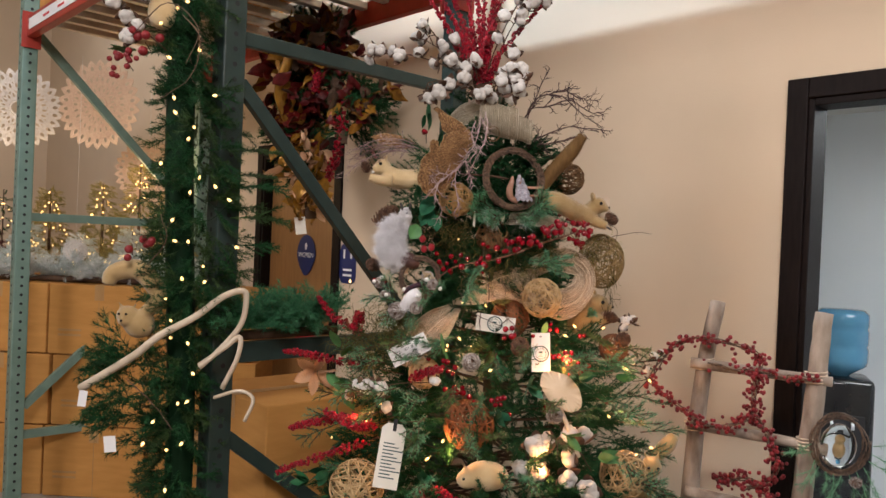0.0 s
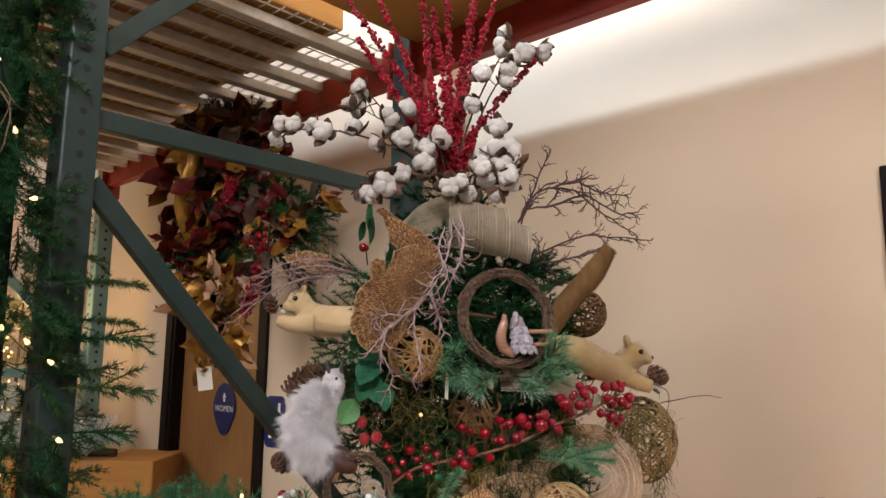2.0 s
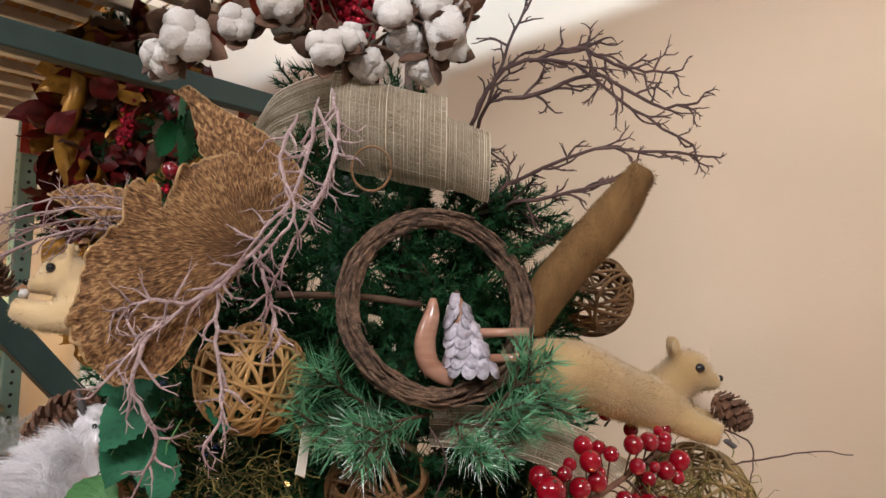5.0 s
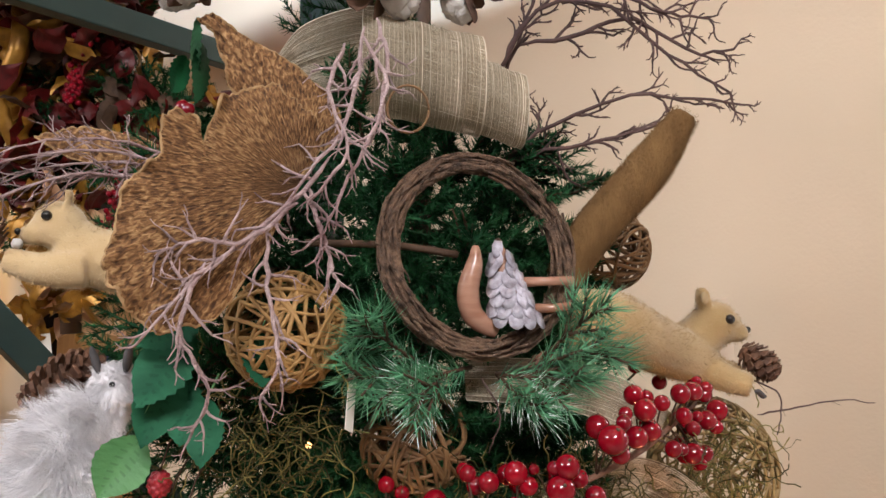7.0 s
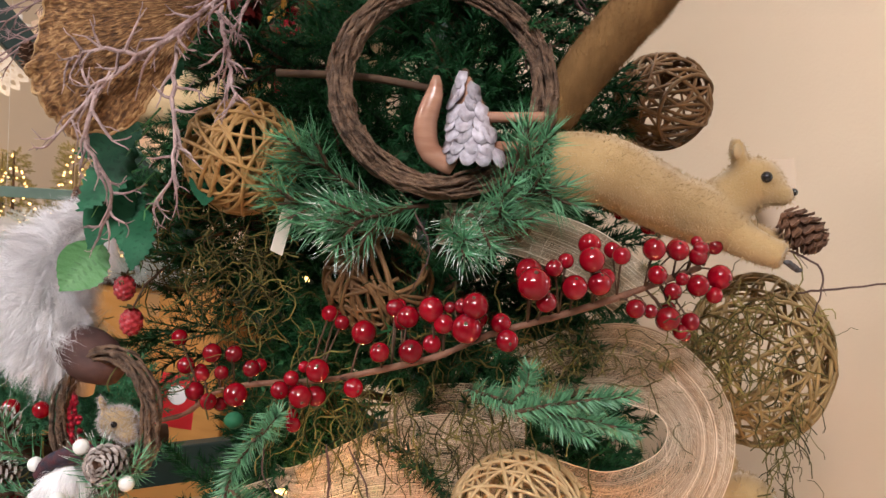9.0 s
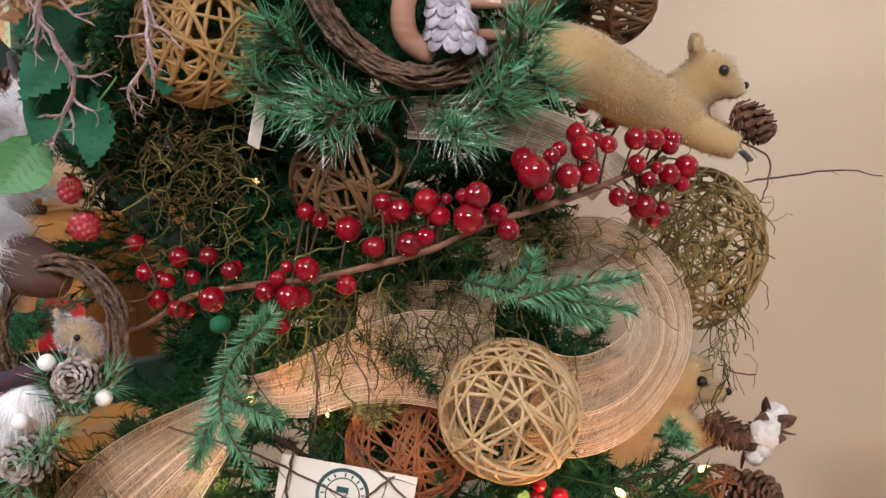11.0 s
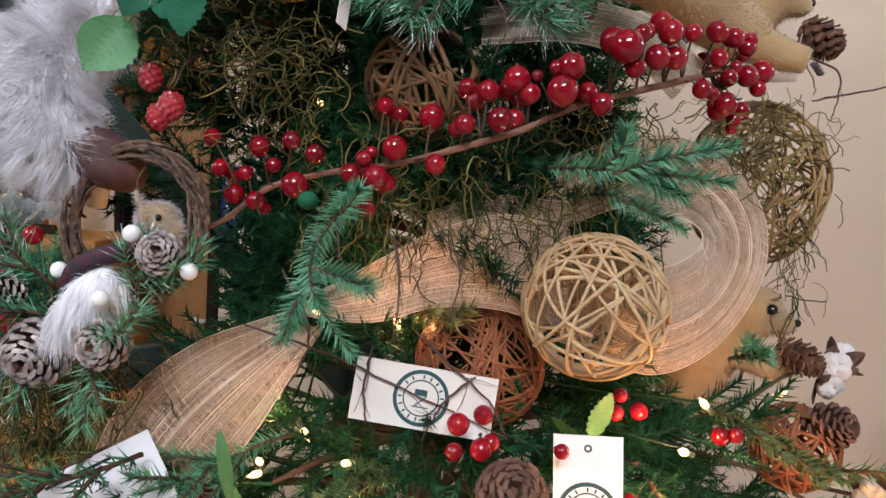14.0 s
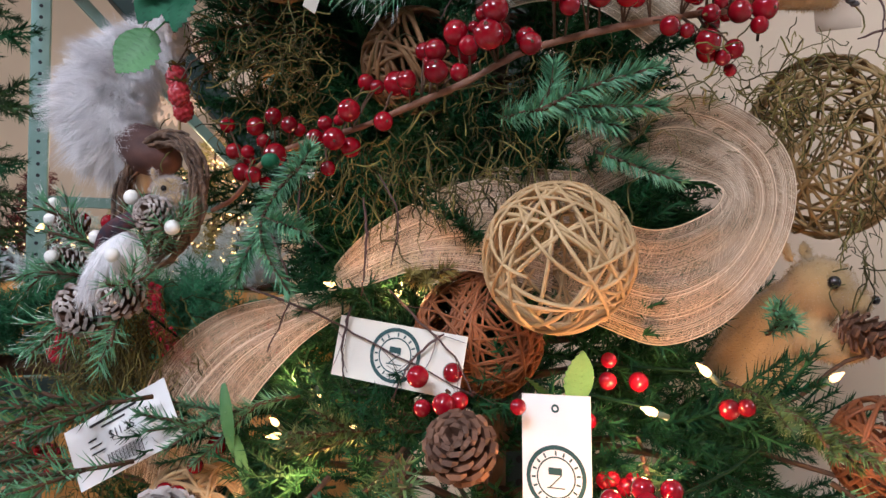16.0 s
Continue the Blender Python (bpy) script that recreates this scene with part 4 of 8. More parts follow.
def branching(start, direction, length, depth, rng, bend=0.35, spread=0.7, ratio=0.72, plane=None, steps=5, kids=2):
    """Polylines with radii of a forking twig."""
    out = []

    def grow(p, d, ln, lev):
        pts = [p]
        side = rand_from(rng)
        for i in range(steps):
            d = (d + bend / steps * (rand_from(rng) + side * 0.6)).normalized()
            if plane is not None:
                d = (d - plane * d.dot(plane) * 0.6).normalized()
            p = p + d * ln / steps
            pts.append(p)
            if lev > 0 and i in (1, 3) and rng.random() < 0.75:
                grow(p, (d + spread * rand_from(rng)).normalized(), ln * ratio * rng.uniform(0.5, 0.9), lev - 1)
        out.append((pts, lev))
        if lev > 0:
            for _ in range(kids):
                grow(p, (d + spread * rand_from(rng)).normalized(), ln * ratio * rng.uniform(0.75, 1.1), lev - 1)
    grow(Vector(start), Vector(direction).normalized(), length, depth)
    return out


def rand_from(rng):
    v = Vector((rng.gauss(0, 1), rng.gauss(0, 1), rng.gauss(0, 1)))
    return v.normalized()


def twig_mesh(lines, r0, depth, sides=5):
    ps = []
    for pts, lev in lines:
        a = r0 * (0.45 + 0.55 * lev / max(depth, 1))
        b = a * 0.62
        ps.append(tube(pts, [a + (b - a) * i / (len(pts) - 1) for i in range(len(pts))], sides))
    return join(*ps)


def lumpy(c, r, seed, amount=0.25, freq=2.4, seg=16, rings=10):
    """A fluffy, uneven ball."""
    v, f = ball((0, 0, 0), 1.0, seg, rings)
    out = []
    for p in v:
        q = Vector(p)
        k = 1 + amount * noise.fractal(q * freq + Vector((seed * 3.1, seed * 1.7, seed)), 0.8, 2.1, 3)
        out.append(tuple(Vector(c) + q * r * k))
    return out, f


def husk_petal(m, length, width):
    """A pointed, cupped husk leaf of some thickness."""
    rows = []
    for i in range(5):
        t = i / 4
        w = width * math.sin(math.pi * (0.12 + 0.86 * t)) ** 0.8
        z = length * t
        y = 0.55 * length * math.sin(1.7 * t) * 0.6
        rows += [(-w, y - 0.2 * w, z), (0, y, z), (w, y - 0.2 * w, z)]
    k = len(rows)
    rows += [(a, b + 0.0012, c) for a, b, c in rows]
    fs = []
    for i in range(4):
        for j in range(2):
            a = i * 3 + j
            fs += [(a, a + 1, a + 4, a + 3), (k + a, k + a + 3, k + a + 4, k + a + 1)]
        fs += [(i * 3, i * 3 + 3, k + i * 3 + 3, k + i * 3), (i * 3 + 2, k + i * 3 + 2, k + i * 3 + 5, i * 3 + 5)]
    return moved((rows, fs), m)


def boll(parent, at, direction, r, seed):
    """A cotton boll of four lobes in a split brown husk."""
    rng = random.Random(seed)
    m = aim(at, Vector(direction).normalized() + 0.75 * rand_from(rng), rng.uniform(0, 6))
    lobes = []
    for k in range(4):
        a = 2 * math.pi * k / 4 + rng.uniform(-0.3, 0.3)
        c = m @ Vector((0.44 * r * math.cos(a), 0.44 * r * math.sin(a), r * rng.uniform(0.35, 0.75)))
        lobes.append(lumpy(c, r * rng.uniform(0.60, 0.82), seed * 7 + k, 0.22, 1.9, 18, 12))
    b = part("boll", join(*lobes), "cotton", parent)
    hs = [husk_petal(m @ Matrix.Rotation(2 * math.pi * k / 4 + 0.6, 4, "Z") @ pose(0, 0.30 * r, -0.36 * r, -34, 0, 0), r * rng.uniform(1.45, 1.9), r * 0.58) for k in range(4)]
    part("husk", join(*hs), "husk", b, "split brown husk")
    return b


def cotton_stem(points, bolls, label, seed, group="cotton stems"):
    ob = thing("cotton_stem", label, "cotton stem", group=group)
    line = curve(points, 12)
    part("stem", tube(line, [0.0026 - 0.0012 * i / 11 for i in range(12)], 5), "stem", ob)
    for i, (at, r) in enumerate(bolls):
        at = Vector(at)
        near = min(line, key=lambda q: (q - at).length)
        d = at - near
        d = d if d.length > 0.008 else Vector((0, -0.6, 0.8))
        if (at - near).length > 0.006:
            part("stalk", tube([near, near.lerp(at, 0.5) + Vector((0, 0, 0.004)), at], 0.0013, 4), "stem", ob)
        boll(ob, at, d.normalized() + Vector((0, -0.5, 0.15)), r, seed * 31 + i)
    return ob


def bead_spray(points, count, label, seed, reach=0.016, bead=0.0036, start=0.3, material="bead", name="berry_spray", group="red berry sprays"):
    """A wire stem set with many small glitter beads."""
    rng = random.Random(seed)
    ob = thing(name, label, "berry spray", group=group)
    line = curve(points, 14)
    part("stem", tube(line, [0.0024 - 0.0012 * i / 13 for i in range(14)], 5), "stem", ob)
    bs = []
    for i in range(count):
        s = start + (1 - start) * rng.random()
        k = min(int(s * 13), 12)
        p = line[k].lerp(line[k + 1], s * 13 - k) + rand_from(rng) * reach * (1.15 - 0.7 * s) * rng.uniform(0.25, 1)
        bs.append(ball(p, bead * rng.uniform(0.7, 1.25), 6, 4))
    tagged(part("bead_sleeve", join(*bs), material, ob, "many small crimson beads"), kind="stuff")
    return ob


def pine_cone(at, axis, length, width, frosted, label, seed, n=70):
    """A cone of overlapping woody scales in a spiral."""
    rng = random.Random(seed)
    ob = thing("pine_cone", label, "pine cone", aim(at, axis, rng.uniform(0, 6)), group="pine cones")
    part("core", ball((0, 0, 0), (width * 0.26, width * 0.26, length * 0.48), 10, 8), "cone", ob)
    body, tips = [], []
    for i in range(n):
        t = (i + 0.5) / n
        a = i * 2.39996
        z = length * (t - 0.5)
        rad = width * 0.5 * math.sin(math.pi * (0.12 + 0.82 * t)) ** 0.75
        tilt = 20 + 55 * t
        m = Matrix.Rotation(a, 4, "Z") @ pose(rad * 0.35, 0, z, 0, 90 - tilt, 0)
        ln, w, th = rad * 0.80 + 0.002, width * 0.135 * (0.6 + 0.5 * math.sin(math.pi * t)), width * 0.022
        v = [(-th, -w * 0.35, 0), (th, -w * 0.35, 0), (th, w * 0.35, 0), (-th, w * 0.35, 0),
             (-th, -w, ln * 0.82), (th, -w, ln * 0.82), (th, w, ln * 0.82), (-th, w, ln * 0.82),
             (-th, -w * 0.5, ln * 0.96), (th * 2.2, -w * 0.5, ln), (th * 2.2, w * 0.5, ln), (-th, w * 0.5, ln * 0.96)]
        m2 = m
        f1 = [(0, 1, 5, 4), (1, 2, 6, 5), (2, 3, 7, 6), (3, 0, 4, 7), (0, 3, 2, 1)]
        f2 = [(4, 5, 9, 8), (5, 6, 10, 9), (6, 7, 11, 10), (7, 4, 8, 11), (8, 9, 10, 11)]
        body.append(moved((v, f1), m2))
        tips.append(moved((v, f2), m2))
    tagged(part("scale_layer", join(*body), "cone", ob, smooth=False), kind="stuff")
    tagged(part("tip_layer", join(*tips), "cone_tip" if frosted else "cone", ob, "whitened scale tips" if frosted else "", False), kind="stuff")
    return ob


def facing(at, tip, roll=0.0):
    """The frame at a leaf's base that runs to its tip and shows its broad side to the aisle."""
    z = (Vector(tip) - Vector(at)).normalized()
    y = Vector((0, 1, 0)) - z * z.y
    y.normalize()
    x = y.cross(z)
    return Matrix(((x.x, y.x, z.x, at[0]), (x.y, y.y, z.y, at[1]), (x.z, y.z, z.z, at[2]), (0, 0, 0, 1))) @ Matrix.Rotation(roll, 4, "Z")


def leaf_piece(m, length, width, curl=0.25, fold=0.25, wavy=0.0, rows=19):
    """A pointed leaf with a sunk midrib, curled tip and thin body."""
    vs, fs = [], []
    for i in range(rows):
        t = i / (rows - 1)
        w = width * 0.5 * math.sin(math.pi * min(1, (t * 0.97 + 0.03) ** 0.72)) ** 1.05 + 0.0003
        z = length * t
        y = -curl * length * t * t
        for j in (-1, -0.5, 0, 0.5, 1):
            tooth = 1 + (0.07 if i % 2 and abs(j) == 1 else 0)
            vein = 0.045 * width * (1 if i % 2 else -1) * (abs(j) > 0)
            vs.append((j * w * tooth, y - fold * abs(j) * w + vein + wavy * width * math.sin(9 * t + 2 * j), z + 0.10 * length * abs(j) * math.sin(math.pi * t)))
    for i in range(rows - 1):
        for j in range(4):
            a = i * 5 + j
            fs.append((a, a + 1, a + 6, a + 5))
    k = len(vs)
    vs += [(x, y + 0.0007, z) for x, y, z in vs]
    fs += [tuple(k + q for q in reversed(f)) for f in fs]
    return moved((vs, fs), m)


def ribbon(name, rows, threads, cross, thread_mat, gauze_mat, label, seed=3, gather=0.0, n=60, slant=2.0):
    """A woven ribbon: rows of (centre, half width vector); open threads over a fine weave."""
    rng = random.Random(seed)
    ob = thing(name, label, "ribbon", group="burlap ribbons")
    cs = curve([r[0] for r in rows], n)
    ss = curve([r[1] for r in rows], n)

    def at(i, w):
        c, s = cs[i], ss[i]
        t = (cs[min(i + 1, n - 1)] - cs[max(i - 1, 0)]).normalized()
        nn = t.cross(s).normalized()
        return c + s * w + nn * gather * (math.sin(w * 7 + 0.11 * i) + 0.5 * math.sin(w * 17 + 1 + 0.05 * i))
    vs, fs = [], []
    m = 24
    for i in range(n):
        for j in range(m + 1):
            vs.append(tuple(at(i, -1 + 2 * j / m)))
    for i in range(n - 1):
        for j in range(m):
            a = i * (m + 1) + j
            fs.append((a, a + 1, a + m + 2, a + m + 1))
    part("weave", (vs, fs), gauze_mat, ob, "fine see-through weave")
    ts = []
    for k in range(threads):
        w = -1 + 2 * (k + 0.5 + rng.uniform(-0.3, 0.3)) / threads
        r = 0.00017 if rng.random() < 0.70 else (0.00034 if rng.random() < 0.7 else 0.00050)
        if k in (0, threads - 1):
            w, r = (-1 if k == 0 else 1), 0.0006
        ts.append(tube([at(i, w) for i in range(0, n, 1)], r, 3, False))
    for k in range(cross):
        i = (k + rng.random()) / cross * n
        lean = slant * (0.6 + 0.8 * rng.random())
        pts = []
        for j in range(15):
            w = -1 + 2 * j / 14
            s = min(max(i + lean * w + 0.25 * lean * w * w, 0), n - 1.001)
            q = int(s)
            pts.append(at(q, w).lerp(at(q + 1, w), s - q))
        ts.append(tube(pts, 0.00011 if rng.random() < 0.85 else 0.00022, 3, False))
    tagged(part("threads", join(*ts), thread_mat, ob), kind="stuff")
    return ob


def slate(w, h, t=0.0006, notch=0.0):
    """A thin card standing in its xz plane, hung from its top middle, with clipped top corners."""
    o = [(-w / 2, 0), (-w / 2, -h), (w / 2, -h), (w / 2, 0)]
    if notch:
        o = [(-w / 2 + notch, 0), (-w / 2, -notch), (-w / 2, -h), (w / 2, -h), (w / 2, -notch), (w / 2 - notch, 0)]
    k = len(o)
    v = [(x, -t / 2, z) for x, z in o] + [(x, t / 2, z) for x, z in o]
    return v, [tuple(range(k)), tuple(range(2 * k - 1, k - 1, -1))] + [(i, i + k, (i + 1) % k + k, (i + 1) % k) for i in range(k)]


def ring_piece(cx, cz, r0, r1, y, n=32):
    vs, fs = [], []
    for k in range(n):
        a = 2 * math.pi * k / n
        for r in (r0, r1):
            vs.append((cx + r * math.cos(a), y, cz + r * math.sin(a)))
    for k in range(n):
        a, b = 2 * k, 2 * ((k + 1) % n)
        fs.append((a, a + 1, b + 1, b))
    return vs, fs


def plate(x0, x1, z0, z1, y):
    return [(x0, y, z0), (x1, y, z0), (x1, y, z1), (x0, y, z1)], [(0, 1, 2, 3)]


def limb(points, radii, n=14, sides=12):
    line = curve(points, n)
    k = len(radii)
    rs = []
    for i in range(n):
        s = i / (n - 1) * (k - 1)
        j = min(int(s), k - 2)
        rs.append(radii[j] + (radii[j + 1] - radii[j]) * (s - j))
    return tube(line, rs, sides)


def fuzz(piece, count, length, seed, droop=0.3, width=0.0004, flow=None, jitter=0.3, locks=0):
    """Short hairs standing on a skin."""
    rng = np.random.default_rng(seed)
    v = np.array(piece[0])
    f = np.array([q[:3] for q in piece[1]] + [(q[0], q[2], q[3]) for q in piece[1] if len(q) == 4])
    a, b, c = v[f[:, 0]], v[f[:, 1]], v[f[:, 2]]
    n = np.cross(b - a, c - a)
    ar = np.linalg.norm(n, axis=1)
    k = rng.choice(len(f), count, p=ar / ar.sum())
    r1, r2 = np.sqrt(rng.random(count))[:, None], rng.random(count)[:, None]
    base = (1 - r1) * a[k] + r1 * (1 - r2) * b[k] + r1 * r2 * c[k]
    nn = n[k] / (ar[k][:, None] + 1e-12)
    wave = np.stack([np.sin(base[:, 1] * 160 + 3 * base[:, 2] * 90), np.cos(base[:, 0] * 140 + base[:, 2] * 110), np.sin(base[:, 0] * 120 - base[:, 2] * 150)], 1)
    d = nn + rng.normal(size=(count, 3)) * jitter + wave * min(0.7, 22 * length) + np.array([0, 0, -droop])
    if flow is not None:
        d = 0.75 * nn + rng.normal(size=(count, 3)) * jitter + 0.35 * wave + np.array(flow)
    d /= np.linalg.norm(d, axis=1)[:, None]
    ln = length * rng.uniform(0.45, 1.45, count)[:, None] ** 1.2
    side = np.cross(d, rng.normal(size=(count, 3)))
    side /= np.linalg.norm(side, axis=1)[:, None] + 1e-9
    w = width
    mid = base + d * ln * 0.55 + np.array([0, 0, -0.10 * droop]) * ln
    tip = base + d * ln + np.array([0, 0, -0.45 * droop]) * ln
    if locks:
        heads = rng.choice(count, locks, replace=False)
        near = np.concatenate([np.argmin(((base[i:i + 2000, None] - base[heads][None]) ** 2).sum(2), axis=1) for i in range(0, count, 2000)])
        tip = tip + 0.62 * (tip[heads][near] - tip)
        mid = mid + 0.30 * (mid[heads][near] - mid)
    vs = np.stack([base - side * w, base + side * w, mid - side * w * 0.7, mid + side * w * 0.7, tip], 1).reshape(-1, 3)
    fc = np.array([(0, 1, 3), (0, 3, 2), (2, 3, 4)])
    return vs.tolist(), (np.arange(count)[:, None, None] * 5 + fc[None]).reshape(-1, 3).tolist()


# ---- the christmas tree ----
AX, AY = 0.17, 2.52


def tree_radius(z):
    return 0.13 + (2.05 - z) * 0.42


tree = thing("christmas_tree", "full green artificial christmas tree crowded with woodland ornaments", "christmas tree", (0, 0, 0))
part("trunk", tube([(AX, AY, 0.02), (AX, AY, 1.2), (AX, AY, 2.16)], [0.024, 0.02, 0.01], 10), "stem", tree)
for k in range(3):
    a = 2.1 * k + 0.4
    part("foot", tube([(AX, AY, 0.16), (AX + 0.2 * math.cos(a), AY + 0.2 * math.sin(a), 0.05), (AX + 0.34 * math.cos(a), AY + 0.34 * math.sin(a), 0.012)], 0.012, 8), "cord", tree)
rng = np.random.default_rng(11)
items, limbs = [], []
for layer in range(30):
    z = 0.42 + 1.62 * layer / 29
    r = tree_radius(z)
    n = int(7 + 34 * r)
    for k in range(n):
        a = 2 * math.pi * (k + rng.random() * 0.7) / n + layer * 1.3
        out = Vector((math.cos(a), math.sin(a), 0))
        if z > 1.9 and out.x > -0.1:
            continue
        near = out.y < 0.35
        tip = r * (rng.uniform(0.55, 0.75) if z > 1.75 and not near else rng.uniform(0.8, 1.0) if not near else rng.uniform(0.50, 0.68) if 1.27 < z < 1.64 else rng.uniform(0.50, 0.66) if z > 1.78 else rng.uniform(0.60, 0.78) if z > 1.6 else rng.uniform(0.70, 0.90))
        sp = FIR[rng.integers(len(FIR))]
        ln = 0.15
        zz = z + rng.normal() * 0.025
        d = out + Vector((rng.normal() * 0.25, rng.normal() * 0.25, rng.uniform(-0.35, 0.35)))
        start = Vector((AX, AY, zz)) + out * (tip - ln * 0.9)
        items.append(np_move(sp, aim(start, d, rng.uniform(0, 6.3)) @ Matrix.Scale(rng.uniform(0.8, 1.2) * (0.62 if z > 1.78 else 1.0), 4)))
        if near:
            inner = Vector((AX, AY, zz + 0.01)) + out * (tip * 0.42)
            items.append(np_move(FIR[rng.integers(len(FIR))], aim(inner, d + Vector((0, 0, 0.3)), rng.uniform(0, 6.3))))
        if k % 3 == 0:
            limbs.append(tube([(AX, AY, zz - 0.02), tuple(Vector((AX, AY, zz)) + out * tip * 0.5), tuple(start)], [0.005, 0.004, 0.002], 4))
for k in range(12):
    a = rng.uniform(0, 6.3)
    out = Vector((math.cos(a), math.sin(a), rng.uniform(0.3, 1.4)))
    items.append(np_move(FIR[k % 6], aim((AX - 0.03, AY, 1.93 + 0.1 * rng.random()), out, a) @ Matrix.Scale(0.75, 4)))
for k in range(150):
    at = Vector((rng.uniform(-0.10, 0.26), rng.uniform(2.40, 2.52), rng.uniform(1.52, 1.90)))
    items.append(np_move(FIR[k % 6], aim(at, (rng.normal() * 0.7 + (at.x - AX) * 3, rng.normal() * 0.5 - 0.5, rng.normal() * 0.6), rng.uniform(0, 6.3)) @ Matrix.Scale(0.8, 4)))
tagged(part("crown", np_join(items), "needle", tree, "dense dark green needle sprigs", False), kind="stuff")
tagged(part("branchwork", join(*limbs), "stem", tree), kind="stuff")

# long fir tips that stand out of the outline beside the tail
for i, (at, d, ln) in enumerate((((0.27, 2.42, 1.86), (0.6, -0.2, 0.35), 0.11), ((0.25, 2.44, 1.91), (0.75, -0.1, 0.10), 0.085), ((0.24, 2.40, 1.90), (0.5, -0.3, 0.3), 0.07),
                                 ((0.22, 2.42, 1.93), (0.35, -0.4, 0.5), 0.08), ((0.10, 2.36, 1.93), (-0.1, -0.8, 0.2), 0.12), ((0.20, 2.40, 1.80), (0.1, -0.9, 0.3), 0.12),
                                 ((0.17, 2.40, 1.76), (-0.3, -0.9, -0.1), 0.11), ((0.24, 2.42, 1.86), (0.2, -0.9, 0.1), 0.12))):
    pick("fir_tip", at, d, ln, 4, 1700, 0.015, 0.0021, 0.8, "needle", "dark green fir tip sticking out of the tree", "fir tip", roll=i, seed=20 + i, group="fir tips")
for i, (at, d) in enumerate((((0.06, 2.42, 1.80), (-0.8, -0.6, 0.0)), ((0.05, 2.42, 1.73), (-0.8, -0.6, -0.1)), ((0.05, 2.40, 1.68), (-0.7, -0.7, 0.1)), ((0.08, 2.40, 1.76), (-0.4, -0.9, 0.1)), ((0.02, 2.42, 1.66), (-0.9, -0.4, 0.2)), ((0.06, 2.40, 1.84), (-0.5, -0.7, -0.2)), ((0.02, 2.42, 1.74), (-0.9, -0.3, -0.3)), ((0.12, 2.40, 1.72), (-0.2, -0.9, 0.0)))):
    pick("fir_tip", at, d, 0.15, 5, 1700, 0.017, 0.0022, 0.8, "needle", "dark green fir tip in the shade of the sponge", "fir tip", roll=2.1 * i, seed=140 + i, group="fir tips")
for i, (at, d, ln) in enumerate((((0.20, 2.47, 1.88), (0.0, -0.7, 0.4), 0.10), ((0.17, 2.46, 1.90), (0.1, -0.8, 0.2), 0.10), ((0.22, 2.46, 1.86), (0.15, -0.8, 0.2), 0.11), ((0.15, 2.46, 1.86), (-0.1, -0.8, 0.3), 0.11), ((0.19, 2.48, 1.93), (0.0, -0.5, 0.3), 0.08))):
    pick("fir_tip", at, d, ln, 5, 1900, 0.016, 0.0022, 0.8, "needle", "dark green fir tip below the bow", "fir tip", roll=1.3 * i, seed=160 + i, group="fir tips")
# pale fir picks in front
for i, (bend, n) in enumerate((([(0.113, 2.200, 1.539), (0.092, 2.185, 1.508), (0.087, 2.170, 1.483), (0.098, 2.160, 1.459), (0.121, 2.157, 1.430)], 130), ([(0.097, 2.195, 1.517), (0.110, 2.192, 1.530), (0.117, 2.190, 1.541)], 40), ([(0.090, 2.170, 1.485), (0.113, 2.163, 1.480), (0.132, 2.160, 1.474)], 56),
                                ([(0.088, 2.170, 1.478), (0.079, 2.163, 1.458), (0.073, 2.160, 1.437)], 52),
                                ([(0.254, 2.235, 1.565), (0.288, 2.210, 1.565), (0.333, 2.195, 1.563), (0.376, 2.190, 1.560)], 130), ([(0.294, 2.195, 1.562), (0.326, 2.187, 1.574), (0.373, 2.185, 1.585)], 90), ([(0.303, 2.203, 1.568), (0.328, 2.200, 1.555), (0.348, 2.198, 1.549)], 60),
                                ([(0.290, 2.208, 1.566), (0.300, 2.200, 1.580), (0.302, 2.196, 1.594)], 40), ([(0.315, 2.315, 1.549), (0.350, 2.310, 1.535), (0.384, 2.306, 1.521)], 80))):
    line = curve(bend, 9)
    sprig = thing("fir_pick", "pale blue-green fir pick among the red berries", "fir pick", group="pale fir picks")
    tw = part("twig", tube(line, [0.0019 - 0.0009 * j / 8 for j in range(9)], 6), "stem", sprig)
    rp = np.random.default_rng(40 + i)
    tagged(part("needle_tuft", np_join([needles(line, int(3.2 * n), 0.0165, 0.0019, 0.80, rp, start=0.0, flat=-0.45)]), "fresh_needle", tw, smooth=False), kind="stuff")
# frosted long-needle picks under the vine wreath
for i, (at, d, ln) in enumerate((((0.20, 2.29, 1.705), (-0.8, -0.5, -0.12), 0.12), ((0.18, 2.28, 1.70), (-0.55, -0.75, -0.22), 0.09), ((0.22, 2.28, 1.70), (0.25, -0.7, -0.36), 0.085),
                                 ((0.22, 2.28, 1.70), (0.6, -0.6, -0.05), 0.11), ((0.26, 2.27, 1.715), (0.5, -0.5, 0.55), 0.09), ((0.24, 2.28, 1.70), (0.65, -0.45, 0.25), 0.11),
                                 ((0.15, 2.28, 1.71), (-0.55, -0.55, 0.40), 0.10), ((0.16, 2.29, 1.705), (-0.75, -0.6, -0.10), 0.11))):
    pick("frosted_pine_pick", at, d, 0.9 * ln, 4, 950, 0.035, 0.0016, 0.52, ("pine_needle", ("pine_needle", "snow_tip"), ("pine_needle", "snow_tip"), "fresh_needle", "pine_needle", "fresh_needle", "pine_needle", "pine_needle")[i], "white-tipped green pine pick below the vine wreath", "pine pick", roll=1.2 * i, seed=60 + i, droop=0.05, group="frosted pine picks")
